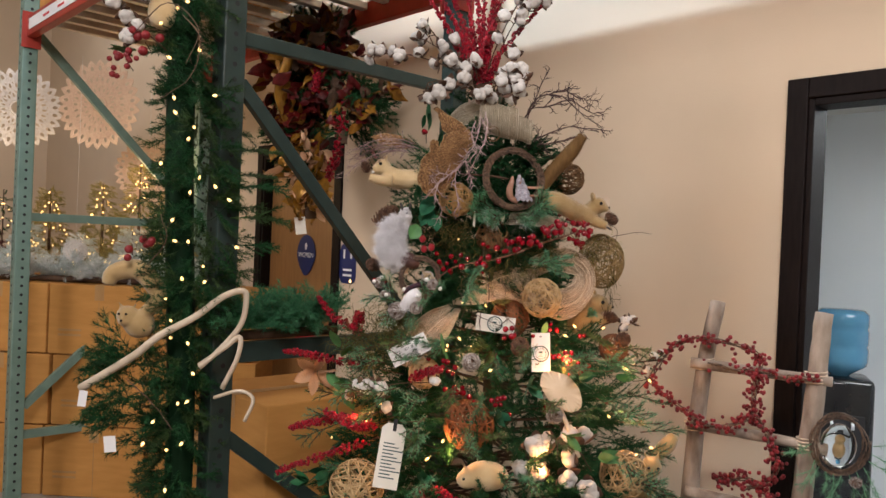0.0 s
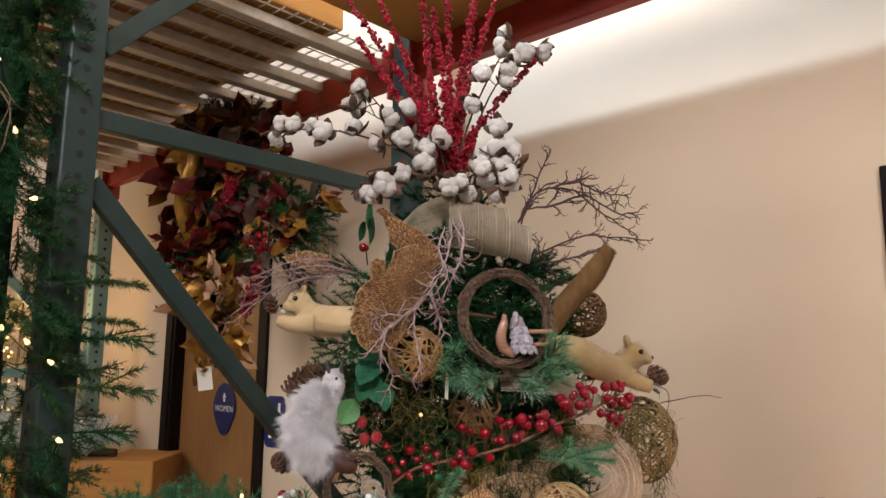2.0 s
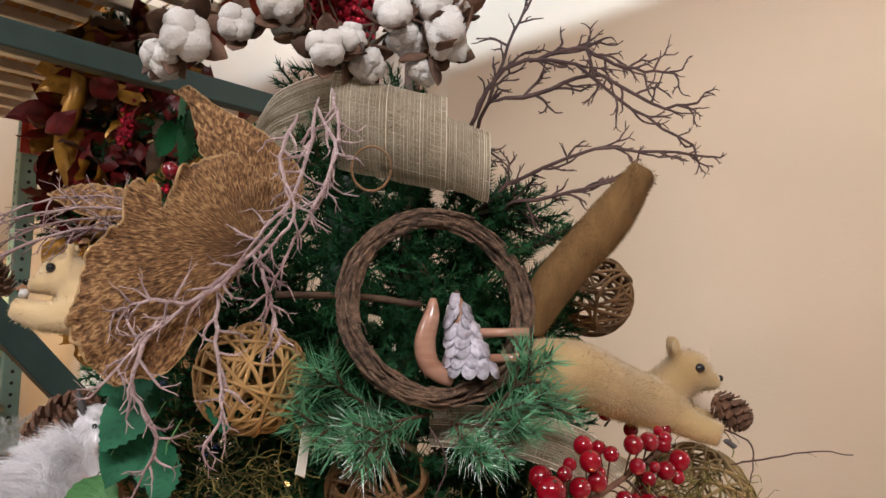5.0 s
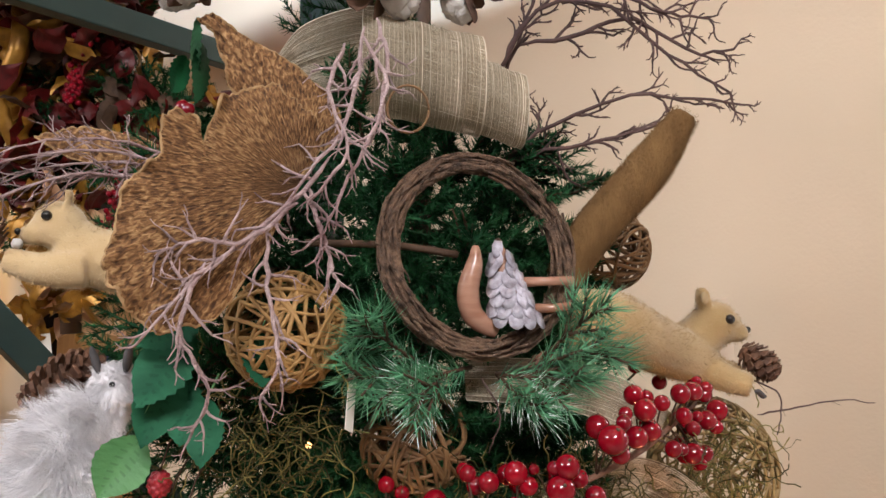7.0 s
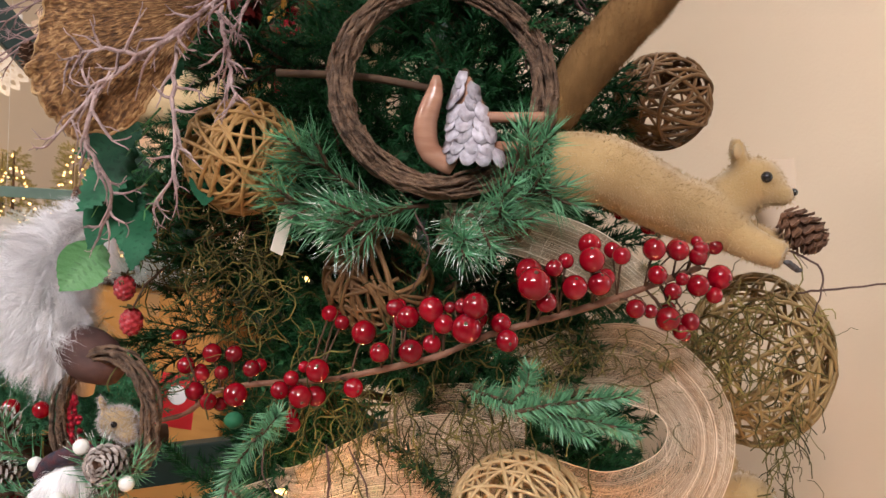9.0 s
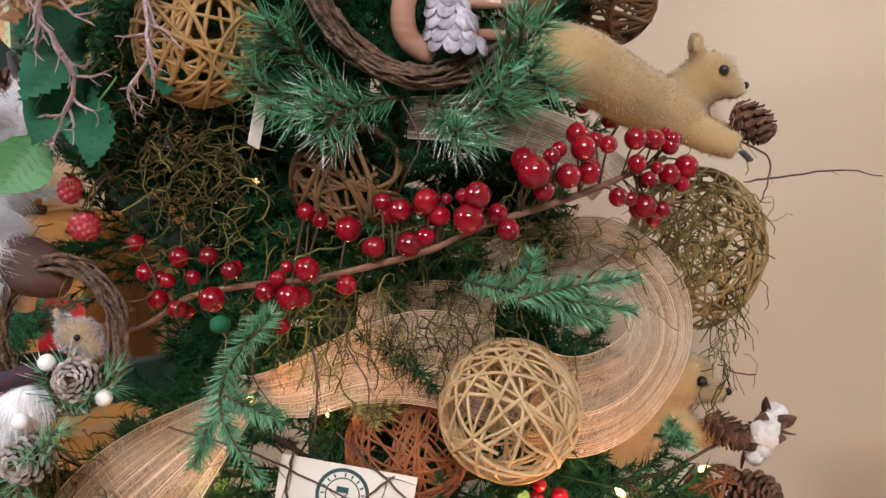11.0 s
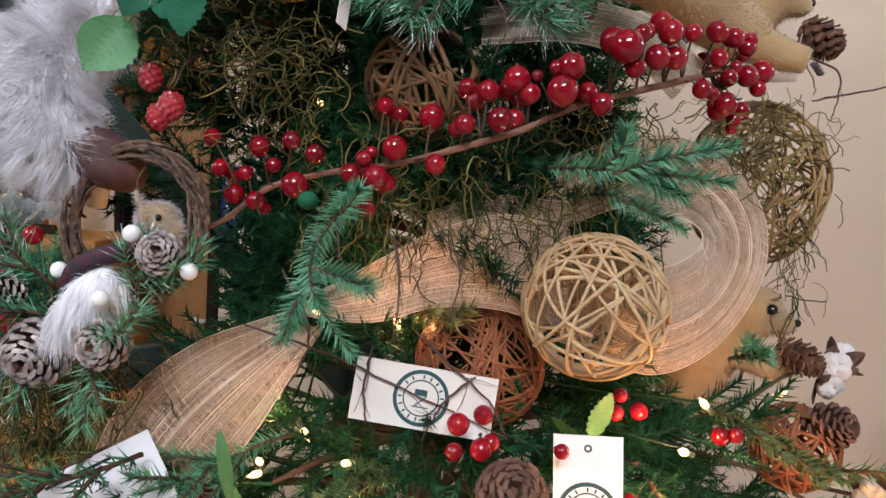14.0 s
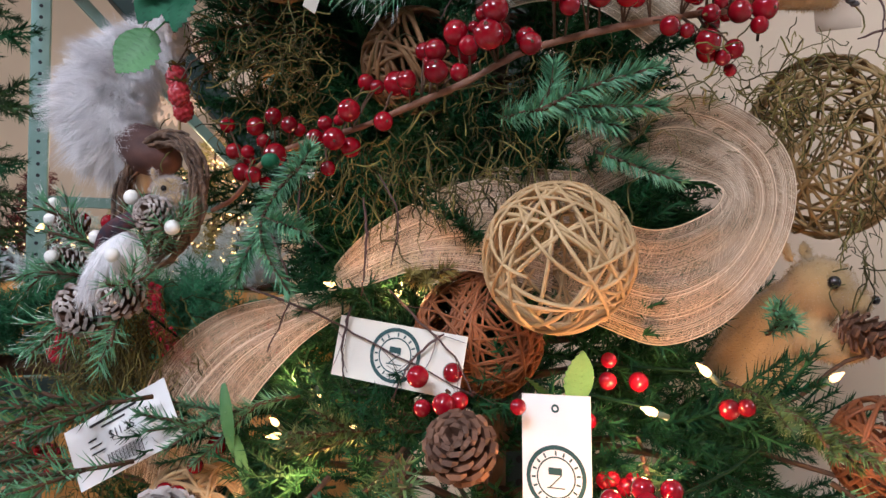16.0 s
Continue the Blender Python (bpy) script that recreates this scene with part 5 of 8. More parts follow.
# frosted picks of the small wreath
for i, (at, d, ln) in enumerate((((-0.10, 2.235, 1.425), (-0.75, -0.45, 0.25), 0.09), ((-0.12, 2.235, 1.45), (-0.5, -0.45, 0.65), 0.09), ((-0.09, 2.225, 1.42), (0.55, -0.55, 0.1), 0.10),
                                 ((-0.06, 2.215, 1.44), (0.5, -0.4, 0.65), 0.09), ((-0.08, 2.225, 1.42), (0.15, -0.65, -0.6), 0.09), ((-0.11, 2.23, 1.42), (-0.5, -0.5, -0.55), 0.10),
                                 ((-0.04, 2.205, 1.46), (0.65, -0.35, 0.3), 0.08), ((-0.16, 2.25, 1.45), (-0.7, -0.3, -0.2), 0.08))):
    pick("frosted_pine_pick", at, d, 0.85 * ln, 3, 700, 0.027, 0.0016, 0.60, ("pine_needle", "snow_tip") if i % 2 else "fresh_needle", "frosted green pine pick of the small vine wreath", "pine pick", roll=1.7 * i, seed=80 + i, droop=0.05, group="frosted pine picks")
# yellow-green tip by the light, darker picks around the tags; olive ones have bulb light painted in
for i, (at, d, ln, mat) in enumerate((((0.15, 2.31, 1.435), (0.5, -0.5, 0.15), 0.07, "gold_needle"), ((0.17, 2.28, 1.31), (-0.5, -0.6, 0.1), 0.12, "olive_needle"), ((0.06, 2.28, 1.33), (-0.7, -0.5, -0.2), 0.13, "fresh_needle"),
                                      ((-0.06, 2.31, 1.31), (-0.9, -0.2, -0.1), 0.10, "olive_needle"), ((0.17, 2.26, 1.30), (-0.2, -0.7, -0.5), 0.12, "olive_needle"), ((0.452, 2.36, 1.40), (0.25, -0.6, 0.3), 0.055, "fresh_needle"),
                                      ((0.42, 2.34, 1.36), (0.6, -0.6, -0.1), 0.13, "olive_needle"), ((0.36, 2.27, 1.31), (0.3, -0.7, -0.3), 0.13, "olive_needle"), ((0.47, 2.30, 1.27), (0.5, -0.6, 0.1), 0.14, "fresh_needle"))):
    pick("fir_pick", at, d, ln, 4, 1700, 0.016, 0.0021, 0.8, mat, "green fir pick among the tags and lights", "fir pick", roll=i, seed=100 + i, group="fir picks round the tags")
for i in range(80):
    z = rng.uniform(0.75, 1.34)
    a = rng.uniform(-2.9, -0.2)
    r = tree_radius(z)
    at = Vector((AX + r * 0.88 * math.cos(a), AY + r * 0.88 * math.sin(a), z))
    pick("fir_pick", at, (math.cos(a), math.sin(a), rng.uniform(-0.5, 0.3)), 0.13, 4, 460, 0.020, 0.0024, 0.75, ("olive_needle", "fresh_needle", "blue_needle")[i % 3], "green fir pick low on the tree", "fir pick", roll=i, seed=200 + i, group="fir picks low on the tree")


# ---- moss ----
def moss(name, centre, size, count, seed, label, hang=0.3):
    rng = random.Random(seed)
    ps = []
    for k in range(count):
        p = Vector(centre) + Vector((rng.gauss(0, size[0]), rng.gauss(0, size[1]), rng.gauss(0, size[2])))
        d = rand_from(rng)
        pts = [p]
        for i in range(7):
            d = (d + 0.7 * rand_from(rng) + Vector((0, 0, -hang * 0.3))).normalized()
            p = p + d * 0.0065
            pts.append(p)
        ps.append(tube(pts, 0.00055 * rng.uniform(0.6, 1.5), 3, False))
    return solo(name, join(*ps), "moss", label, "moss", "moss tufts", "stuff")


moss("moss", (0.025, 2.275, 1.630), (0.042, 0.022, 0.040), 240, 1, "olive green preserved moss beside the white squirrel")
moss("moss", (0.30, 2.29, 1.60), (0.07, 0.02, 0.014), 150, 2, "olive green preserved moss behind the berry branch")
moss("moss", (0.46, 2.39, 1.60), (0.03, 0.02, 0.03), 160, 3, "golden green moss on the large rattan ball")
moss("moss", (0.20, 2.25, 1.53), (0.07, 0.015, 0.022), 220, 4, "olive moss trailing below the berry branch", 1.2)
moss("moss", (-0.13, 2.27, 1.37), (0.035, 0.015, 0.03), 500, 5, "olive moss hanging under the small wreath", 1.2)
moss("moss", (0.53, 2.42, 1.50), (0.008, 0.012, 0.04), 60, 6, "golden moss trailing from the rattan ball", 1.5)
moss("moss", (-0.22, 2.33, 1.28), (0.04, 0.02, 0.06), 500, 7, "olive moss at the side of the tree", 1.0)

# ---- rattan balls ----
rattan_ball((0.038, 2.268, 1.737), 0.051, 42, 0.0018, "rattan", "golden brown rattan ball beside the vine wreath", 1)
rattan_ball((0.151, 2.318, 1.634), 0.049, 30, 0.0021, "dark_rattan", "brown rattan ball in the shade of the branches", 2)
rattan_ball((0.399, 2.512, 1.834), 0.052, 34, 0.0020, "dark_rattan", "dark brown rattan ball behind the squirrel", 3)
rattan_ball((0.510, 2.480, 1.570), 0.074, 40, 0.0017, "moss_rattan", "large golden rattan ball at the edge of the tree", 4, 1.2)
rattan_ball((0.299, 2.245, 1.460), 0.0575, 40, 0.00145, "pale_rattan", "pale straw coloured rattan ball on the burlap ribbon", 5)
rattan_ball((0.215, 2.322, 1.390), 0.058, 84, 0.0013, "rust_rattan", "rust red rattan ball glowing beside a light", 6)
rattan_ball((-0.035, 2.262, 1.222), 0.046, 30, 0.0020, "pale_rattan", "pale rattan ball under the price tag", 7)
rattan_ball((0.10, 2.16, 1.10), 0.072, 36, 0.0021, "rust_rattan", "large rust brown rattan ball low on the tree", 8)
rattan_ball((0.535, 2.15, 0.985), 0.066, 34, 0.0021, "pale_rattan", "pale golden rattan ball at the foot of the ladder", 9)
rattan_ball((-0.20, 2.10, 0.93), 0.075, 34, 0.0021, "pale_rattan", "pale golden rattan ball low on the tree", 10)
rattan_ball((0.55, 2.42, 1.30), 0.045, 28, 0.0019, "rust_rattan", "small rust rattan ball beside the cotton", 11)

# ---- vine wreath with a wooden bird-like figure ----
wr = thing("vine_wreath", "dark grape vine wreath hung on the tree", "wreath")
vine_ring(wr, (0.206, 2.290, 1.806), (0.187, 0.050, -0.01), (0.0, 0.031, 0.19), 0.0865, 0.0098, 52, 0.0018, "twig", 4)
part("branch", tube(curve([(0.05, 2.30, 1.815), (0.13, 2.31, 1.815), (0.19, 2.32, 1.808)], 8), 0.0035, 6), "stem", wr, "thin bare branch behind the wreath")


def shingle(w, h, t=0.0011):
    """A thin wooden scale with a rounded lower end, hung from its top."""
    o = [(-0.36 * w, 0), (-0.5 * w, -0.35 * h), (-0.47 * w, -0.62 * h), (-0.33 * w, -0.84 * h), (-0.12 * w, -0.98 * h), (0.12 * w, -0.98 * h),
         (0.33 * w, -0.84 * h), (0.47 * w, -0.62 * h), (0.5 * w, -0.35 * h), (0.36 * w, 0)]
    k = len(o)
    v = [(x, -t / 2 - 0.06 * w * (1 - (2 * x / w) ** 2), z) for x, z in o] + [(x, t / 2 - 0.06 * w * (1 - (2 * x / w) ** 2), z) for x, z in o]
    return v, [tuple(range(k)), tuple(range(2 * k - 1, k - 1, -1))] + [(i, i + k, (i + 1) % k + k, (i + 1) % k) for i in range(k)]


def wood_figure():
    rng = random.Random(8)
    tail = curve([(0.2015, 2.281, 1.813), (0.2005, 2.281, 1.797), (0.1945, 2.281, 1.772), (0.200, 2.281, 1.750), (0.221, 2.282, 1.737)], 14)
    pcs = [(tube(tail, [0.0030, 0.0048, 0.0060, 0.0074, 0.0086, 0.0094, 0.0100, 0.0104, 0.0104, 0.0102, 0.0098, 0.0092, 0.0086, 0.0070], 12), "wood")]
    pcs.append((limb([(0.2245, 2.292, 1.814), (0.229, 2.292, 1.790), (0.2345, 2.292, 1.765), (0.237, 2.292, 1.745)], [0.004, 0.013, 0.018, 0.014], 10, 14), "wood"))
    for x0, x1, z0, z1 in ((0.243, 0.292, 1.781, 1.783), (0.250, 0.298, 1.757, 1.761)):
        pcs.append((tube([(x0, 2.288, z0), (0.5 * (x0 + x1), 2.287, z0 + 0.001), (x1, 2.286, z1)], [0.0052, 0.0042, 0.0046], 9), "wood"))
    pcs.append((ball((0.2235, 2.290, 1.8165), (0.004, 0.004, 0.005), 8, 6), "stem"))
    rows = 8
    for r in range(rows):
        t = r / (rows - 1)
        cx, z = 0.2235 + 0.0135 * t, 1.817 - 0.0625 * t
        wide = 0.0040 + 0.0185 * t ** 0.75
        n = (1, 2, 2, 3, 3, 4, 4, 4)[r]
        for k in range(n):
            a = ((k - (n - 1) / 2) / max(n - 1, 1) * 1.75 if n > 1 else 0.0) + (0.22 if r % 2 else -0.12) + rng.uniform(-0.06, 0.06)
            at = Vector((cx + wide * math.sin(a), 2.2915 - wide * 0.95 * math.cos(a) - 0.001, z + rng.uniform(-0.001, 0.001)))
            m = Matrix.Translation(at) @ Matrix.Rotation(0.85 * a, 4, "Z") @ Matrix.Rotation(radians(-21 + rng.uniform(-5, 5)), 4, "X") @ Matrix.Rotation(0.25 * a + 0.10 + rng.uniform(-0.1, 0.1), 4, "Y")
            pcs.append((moved(shingle(0.0148 if r else 0.010, 0.0175, 0.0014), m), "scale"))
    return several("wooden_figure", pcs, "polished wooden figure with whitewashed scales in the vine wreath", "figurine")


wood_figure()

# ---- bracket sponges ----


def bracket(name, centre, ax, ay, outline, thick, seed, label, material="fungus", ruffle=0.012, rim=True):
    """A lobed, ruffled fan of some thickness with a coarse, bristly skin."""
    c, ax, ay = Vector(centre), Vector(ax).normalized(), Vector(ay).normalized()
    nrm = ax.cross(ay).normalized()
    rings, seg = 44, 220
    pts = [Vector((x, z, 0)) for x, z in outline]
    loop = curve(pts + [pts[0]], seg + 1)[:seg]
    vs, fs = [], []
    for side in (1, -1):
        for i in range(rings + 1):
            t = i / rings
            for k in range(seg):
                a = loop[k]
                ring = Vector((math.cos(2 * math.pi * k / seg), math.sin(2 * math.pi * k / seg), seed))
                lobes = 1 + (0.05 * noise.noise(ring * 4) + 0.035 * noise.noise(ring * 13) + 0.022 * noise.noise(ring * 30)) * t ** 3
                x, z = a.x * t * lobes, a.y * t * lobes
                q = Vector((x, z, seed))
                h = thick * (1.05 - t * t * 0.8) * side
                h += ruffle * t ** 5 * (noise.noise(ring * 2.5) + 0.7 * noise.noise(ring * 6))
                if side > 0:
                    h += 0.0036 * noise.fractal(Vector((x * 300, z * 130, seed)), 0.8, 2.1, 3) + 0.004 * noise.noise(q * 45)
                vs.append(tuple(c + ax * x + ay * z + nrm * h))
    n = (rings + 1) * seg
    for s in (0, 1):
        for i in range(rings):
            for k in range(seg):
                a, b = s * n + i * seg + k, s * n + i * seg + (k + 1) % seg
                q = (a, b, b + seg, a + seg)
                fs.append(q if s == 0 else tuple(reversed(q)))
    for k in range(seg):
        a, b = rings * seg + k, rings * seg + (k + 1) % seg
        fs.append((a, n + a, n + b, b)[::-1])
    ob = thing(name, label, "mushroom", group="bracket sponges")
    part("fan", (vs, fs), material, ob)
    if rim:
        edge = [Vector(vs[rings * seg + k % seg]).lerp(Vector(vs[n + rings * seg + k % seg]), 0.5) for k in range(seg + 1)]
        part("margin", tube(edge, [0.0014 + 0.0007 * noise.noise(q * 160) for q in edge], 6), "sponge_rim", ob, "pale rounded margin")
    return ob


bracket("bracket_mushroom", (-0.005, 2.165, 1.825), (1, 0.32, 0), (-0.05, -0.12, -1),
        [(-0.025, 0.089), (-0.044, 0.077), (-0.059, 0.055), (-0.065, 0.038), (-0.062, 0.016), (-0.060, -0.008), (-0.050, -0.026), (-0.041, -0.034), (-0.041, -0.060), (-0.030, -0.070), (-0.018, -0.067), (-0.013, -0.047),
         (-0.007, -0.068), (0.001, -0.088), (0.020, -0.098), (0.041, -0.097), (0.062, -0.083), (0.073, -0.059), (0.064, -0.031), (0.046, 0.010), (0.029, 0.044), (0.006, 0.079)],
        0.006, 1.0, "large ruffled brown bracket sponge on the tree")
bracket("bracket_mushroom", (0.022, 2.250, 1.953), (1, 0.1, 0), (0.0, -0.12, -1),
        [(-0.062, -0.045), (-0.051, -0.050), (-0.025, -0.033), (0.009, -0.015), (0.038, 0.007), (0.055, 0.026), (0.058, 0.056), (0.030, 0.063), (-0.003, 0.035), (-0.031, 0.017), (-0.038, -0.008), (-0.048, -0.033)],
        0.006, 4.0, "small brown bracket sponge with an upturned tip", ruffle=0.006)
bracket("bracket_mushroom", (-0.17, 2.43, 1.925), (1, 0.1, -0.12), (0.1, -0.3, -1),
        [(-0.07, 0.0), (-0.03, -0.018), (0.03, -0.02), (0.07, 0.0), (0.04, 0.02), (-0.03, 0.018)],
        0.006, 7.0, "flat brown bracket sponge above the squirrel", ruffle=0.004)
bracket("cap_mushroom", (0.345, 2.11, 1.215), (1, -0.2, -0.15), (0.1, -0.4, -1),
        [(-0.055, -0.005), (-0.045, -0.04), (-0.01, -0.052), (0.03, -0.046), (0.056, -0.015), (0.055, 0.025), (0.03, 0.05), (-0.005, 0.045), (-0.035, 0.03)],
        0.007, 2.0, "cream mushroom cap with a warm orange edge", "cap", 0.010, False)
tagged(part("mushroom_stalk", tube(curve([(0.33, 2.13, 1.21), (0.37, 2.11, 1.12), (0.40, 2.10, 1.04)], 8), [0.008, 0.006, 0.006, 0.006, 0.006, 0.006, 0.007, 0.008], 8), "peeled", None), "grey wooden mushroom stalk among the cotton", "mushroom stalk")

# ---- forking twigs ----
rt = random.Random(21)


def twig_thing(name, label, category, mains, r0, depth, material, seed, spread=0.7, plane=None, sub=0.05, bend=0.5, every=2, kids=1):
    """Hand-set main twigs with forking side twigs; each main twig is a part."""
    rng = random.Random(seed)
    ob = thing(name, label, category)
    for pts in mains:
        line = curve(pts, 16)
        line = [line[0]] + [q + rand_from(rng) * 0.7 * r0 for q in line[1:-1]] + [line[-1]]
        ps = [tube(line, [r0 * min(1.0, 0.45 + 0.3 * i) * (1.0 - 0.55 * i / 15) for i in range(16)], 6)]
        for i in range(2, 16, every):
            d = (line[i] - line[i - 1]).normalized()
            s = (rand_from(rng) * spread + d * 0.75)
            if plane is not None:
                s = s - plane * s.dot(plane) * 0.7
            ps.append(twig_mesh(branching(line[i], s, sub * rng.uniform(0.6, 1.2) * (1.15 - 0.5 * i / 15), depth, rng, bend, spread, 0.66, plane, 4, kids), r0 * 0.68 * (1.1 - 0.4 * i / 15), depth))
        part("twig", join(*ps), material, ob)
    return ob


front = Vector((0, -1, 0.1)).normalized()
twig_thing("coral_branch", "mauve pink forked coral twigs hanging over the bracket sponge", "twig branch", [
    [(0.10, 2.205, 1.980), (0.095, 2.195, 1.93), (0.082, 2.185, 1.883), (0.057, 2.175, 1.851), (0.033, 2.165, 1.808)],
    [(0.075, 2.19, 1.87), (0.05, 2.165, 1.83), (0.0, 2.145, 1.785), (-0.019, 2.14, 1.765), (-0.045, 2.135, 1.73)],
    [(0.033, 2.165, 1.808), (0.036, 2.16, 1.76), (0.045, 2.15, 1.72), (0.034, 2.145, 1.690)],
    [(0.06, 2.175, 1.845), (0.075, 2.165, 1.80), (0.085, 2.16, 1.77)],
    [(0.10, 2.20, 1.97), (0.118, 2.19, 1.93), (0.108, 2.18, 1.89), (0.09, 2.17, 1.85), (0.078, 2.165, 1.82)],
    [(0.085, 2.19, 1.96), (0.075, 2.18, 1.92), (0.088, 2.17, 1.87), (0.062, 2.16, 1.83)],
    [(0.055, 2.16, 1.83), (0.02, 2.15, 1.80), (-0.01, 2.14, 1.80), (-0.035, 2.14, 1.79)],
    [(0.11, 2.21, 1.99), (0.118, 2.20, 1.95), (0.112, 2.19, 1.90), (0.10, 2.185, 1.875)],
    [(-0.005, 2.145, 1.785), (-0.02, 2.14, 1.74), (0.0, 2.145, 1.70), (-0.012, 2.15, 1.667)]], 0.0021, 1, "coral", 5, 0.8, front, 0.022, 1.0, 1)
twig_thing("coral_branch", "fine mauve twigs fanned above the squirrel's head", "twig branch", [
    [(-0.07, 2.43, 1.90), (-0.13, 2.41, 1.905), (-0.20, 2.38, 1.895), (-0.27, 2.36, 1.86)],
    [(-0.07, 2.42, 1.89), (-0.14, 2.39, 1.89), (-0.22, 2.36, 1.87), (-0.30, 2.34, 1.82)],
    [(-0.08, 2.41, 1.91), (-0.15, 2.39, 1.925), (-0.22, 2.37, 1.915), (-0.28, 2.35, 1.88)],
    [(-0.10, 2.40, 1.885), (-0.18, 2.37, 1.885), (-0.25, 2.35, 1.85), (-0.31, 2.335, 1.795)],
    [(-0.08, 2.40, 1.90), (-0.16, 2.37, 1.91), (-0.24, 2.35, 1.89), (-0.29, 2.34, 1.85)]], 0.0017, 2, "coral", 6, 0.65, front, 0.024, 0.6, 1)
twig_thing("curly_branch", "dark brown curly twigs arching out of the tree top", "twig branch", [
    [(0.22, 2.42, 1.98), (0.238, 2.36, 2.004), (0.273, 2.34, 2.059), (0.337, 2.335, 2.068), (0.39, 2.33, 2.028), (0.426, 2.325, 2.0), (0.465, 2.32, 1.975)],
    [(0.23, 2.42, 1.90), (0.255, 2.38, 1.922), (0.294, 2.36, 1.948), (0.367, 2.34, 1.974), (0.43, 2.33, 1.97), (0.483, 2.33, 1.966)],
    [(0.22, 2.42, 1.97), (0.245, 2.38, 2.00), (0.28, 2.36, 2.095), (0.305, 2.36, 2.150)],
    [(0.30, 2.345, 2.07), (0.35, 2.34, 2.085), (0.40, 2.33, 2.06), (0.45, 2.33, 2.055)],
    [(0.24, 2.39, 1.91), (0.30, 2.37, 1.925), (0.36, 2.36, 1.935), (0.42, 2.35, 1.955)],
    [(0.26, 2.36, 2.03), (0.32, 2.35, 2.04), (0.37, 2.34, 2.055), (0.43, 2.33, 2.02), (0.47, 2.32, 2.02)]], 0.0028, 2, "curly", 9, 0.75, front, 0.027, 0.9, 1)
twig_thing("loose_twig", "thin dark twig sticking out past the rattan ball", "twig", [
    [(0.50, 2.38, 1.69), (0.53, 2.37, 1.675), (0.535, 2.37, 1.655), (0.53, 2.37, 1.63)],
    [(0.52, 2.39, 1.648), (0.55, 2.38, 1.655), (0.60, 2.37, 1.665), (0.64, 2.37, 1.662)]], 0.0012, 0, "curly", 12, 0.4, front, 0.015, 0.4, 7)
over = twig_thing("loose_twig", "thin dark twigs lying over the paper tag", "twig", [
    [(0.02, 2.262, 1.425), (0.09, 2.270, 1.402), (0.15, 2.268, 1.378), (0.23, 2.262, 1.347)], [(0.155, 2.272, 1.425), (0.19, 2.268, 1.395), (0.215, 2.264, 1.375), (0.232, 2.262, 1.345)],
    [(0.205, 2.268, 1.392), (0.180, 2.264, 1.370), (0.165, 2.262, 1.340)], [(0.122, 2.27, 1.41), (0.117, 2.265, 1.38), (0.120, 2.262, 1.35)],
    [(0.135, 2.262, 1.50), (0.142, 2.255, 1.455), (0.138, 2.255, 1.42)], [(0.05, 2.26, 1.47), (0.075, 2.25, 1.42), (0.055, 2.25, 1.37)]], 0.0013, 0, "curly", 13, 0.6, front, 0.03, 0.6, 4)
over.location = (0.004, -0.024, 0.006)
twig_thing("loose_twig", "fine curled tendrils hanging from the moss", "twig", [
    [(0.10, 2.21, 1.53), (0.105, 2.195, 1.49), (0.13, 2.195, 1.46)], [(0.17, 2.20, 1.52), (0.19, 2.19, 1.49), (0.185, 2.19, 1.45)],
    [(0.20, 2.24, 1.70), (0.215, 2.235, 1.67), (0.205, 2.23, 1.64)]], 0.0009, 0, "curly", 14, 0.6, front, 0.012, 0.6, 5)

# ---- berry branch ----


def berry(parent, p, r, stalk_from, rng):
    b = part("berry", ball(p, r, 16, 12), "berry", parent)
    d = (Vector(p) - Vector(stalk_from)).normalized()
    part("calyx", ball(Vector(p) + d * r * 0.98, r * 0.14, 6, 4), "stem", b, "dark blossom end")
    part("stalk", tube([stalk_from, Vector(stalk_from).lerp(Vector(p), 0.5) + Vector((0, 0, 0.003)), p], 0.0009, 4), "stem", parent)


# place and radius in millimetres of the berries on the branch, from its butt to its tip
BUTT_BERRIES = ((-0.012, 2.264, 1.575, 7.3), (-0.004, 2.263, 1.551, 7.7), (0.009, 2.257, 1.531, 8.5), (0.031, 2.244, 1.569, 8.3), (0.029, 2.245, 1.527, 7.5), (0.059, 2.228, 1.574, 7.3), (0.063, 2.226, 1.541, 10.1), (0.078, 2.222, 1.565, 7.2),
    (0.044, 2.237, 1.555, 6.2), (0.019, 2.251, 1.548, 6.3), (0.106, 2.215, 1.552, 7.5), (0.116, 2.213, 1.563, 6.3), (0.125, 2.211, 1.55, 9.4), (0.12, 2.212, 1.527, 6.3), (0.138, 2.211, 1.572, 9.4))
MID_BERRIES = ((0.168, 2.21, 1.562, 7.8), (0.124, 2.27, 1.608, 7.4), (0.137, 2.265, 1.602, 6.5), (0.163, 2.245, 1.599, 10.4), (0.189, 2.24, 1.622, 7.4), (0.204, 2.225, 1.618, 8.9), (0.224, 2.215, 1.627, 9.9), (0.213, 2.203, 1.596, 9.3),
    (0.188, 2.207, 1.592, 7.8), (0.234, 2.215, 1.617, 7.9), (0.25, 2.197, 1.634, 5.7), (0.26, 2.195, 1.635, 9.9), (0.255, 2.196, 1.618, 11.4), (0.284, 2.202, 1.611, 8.5))
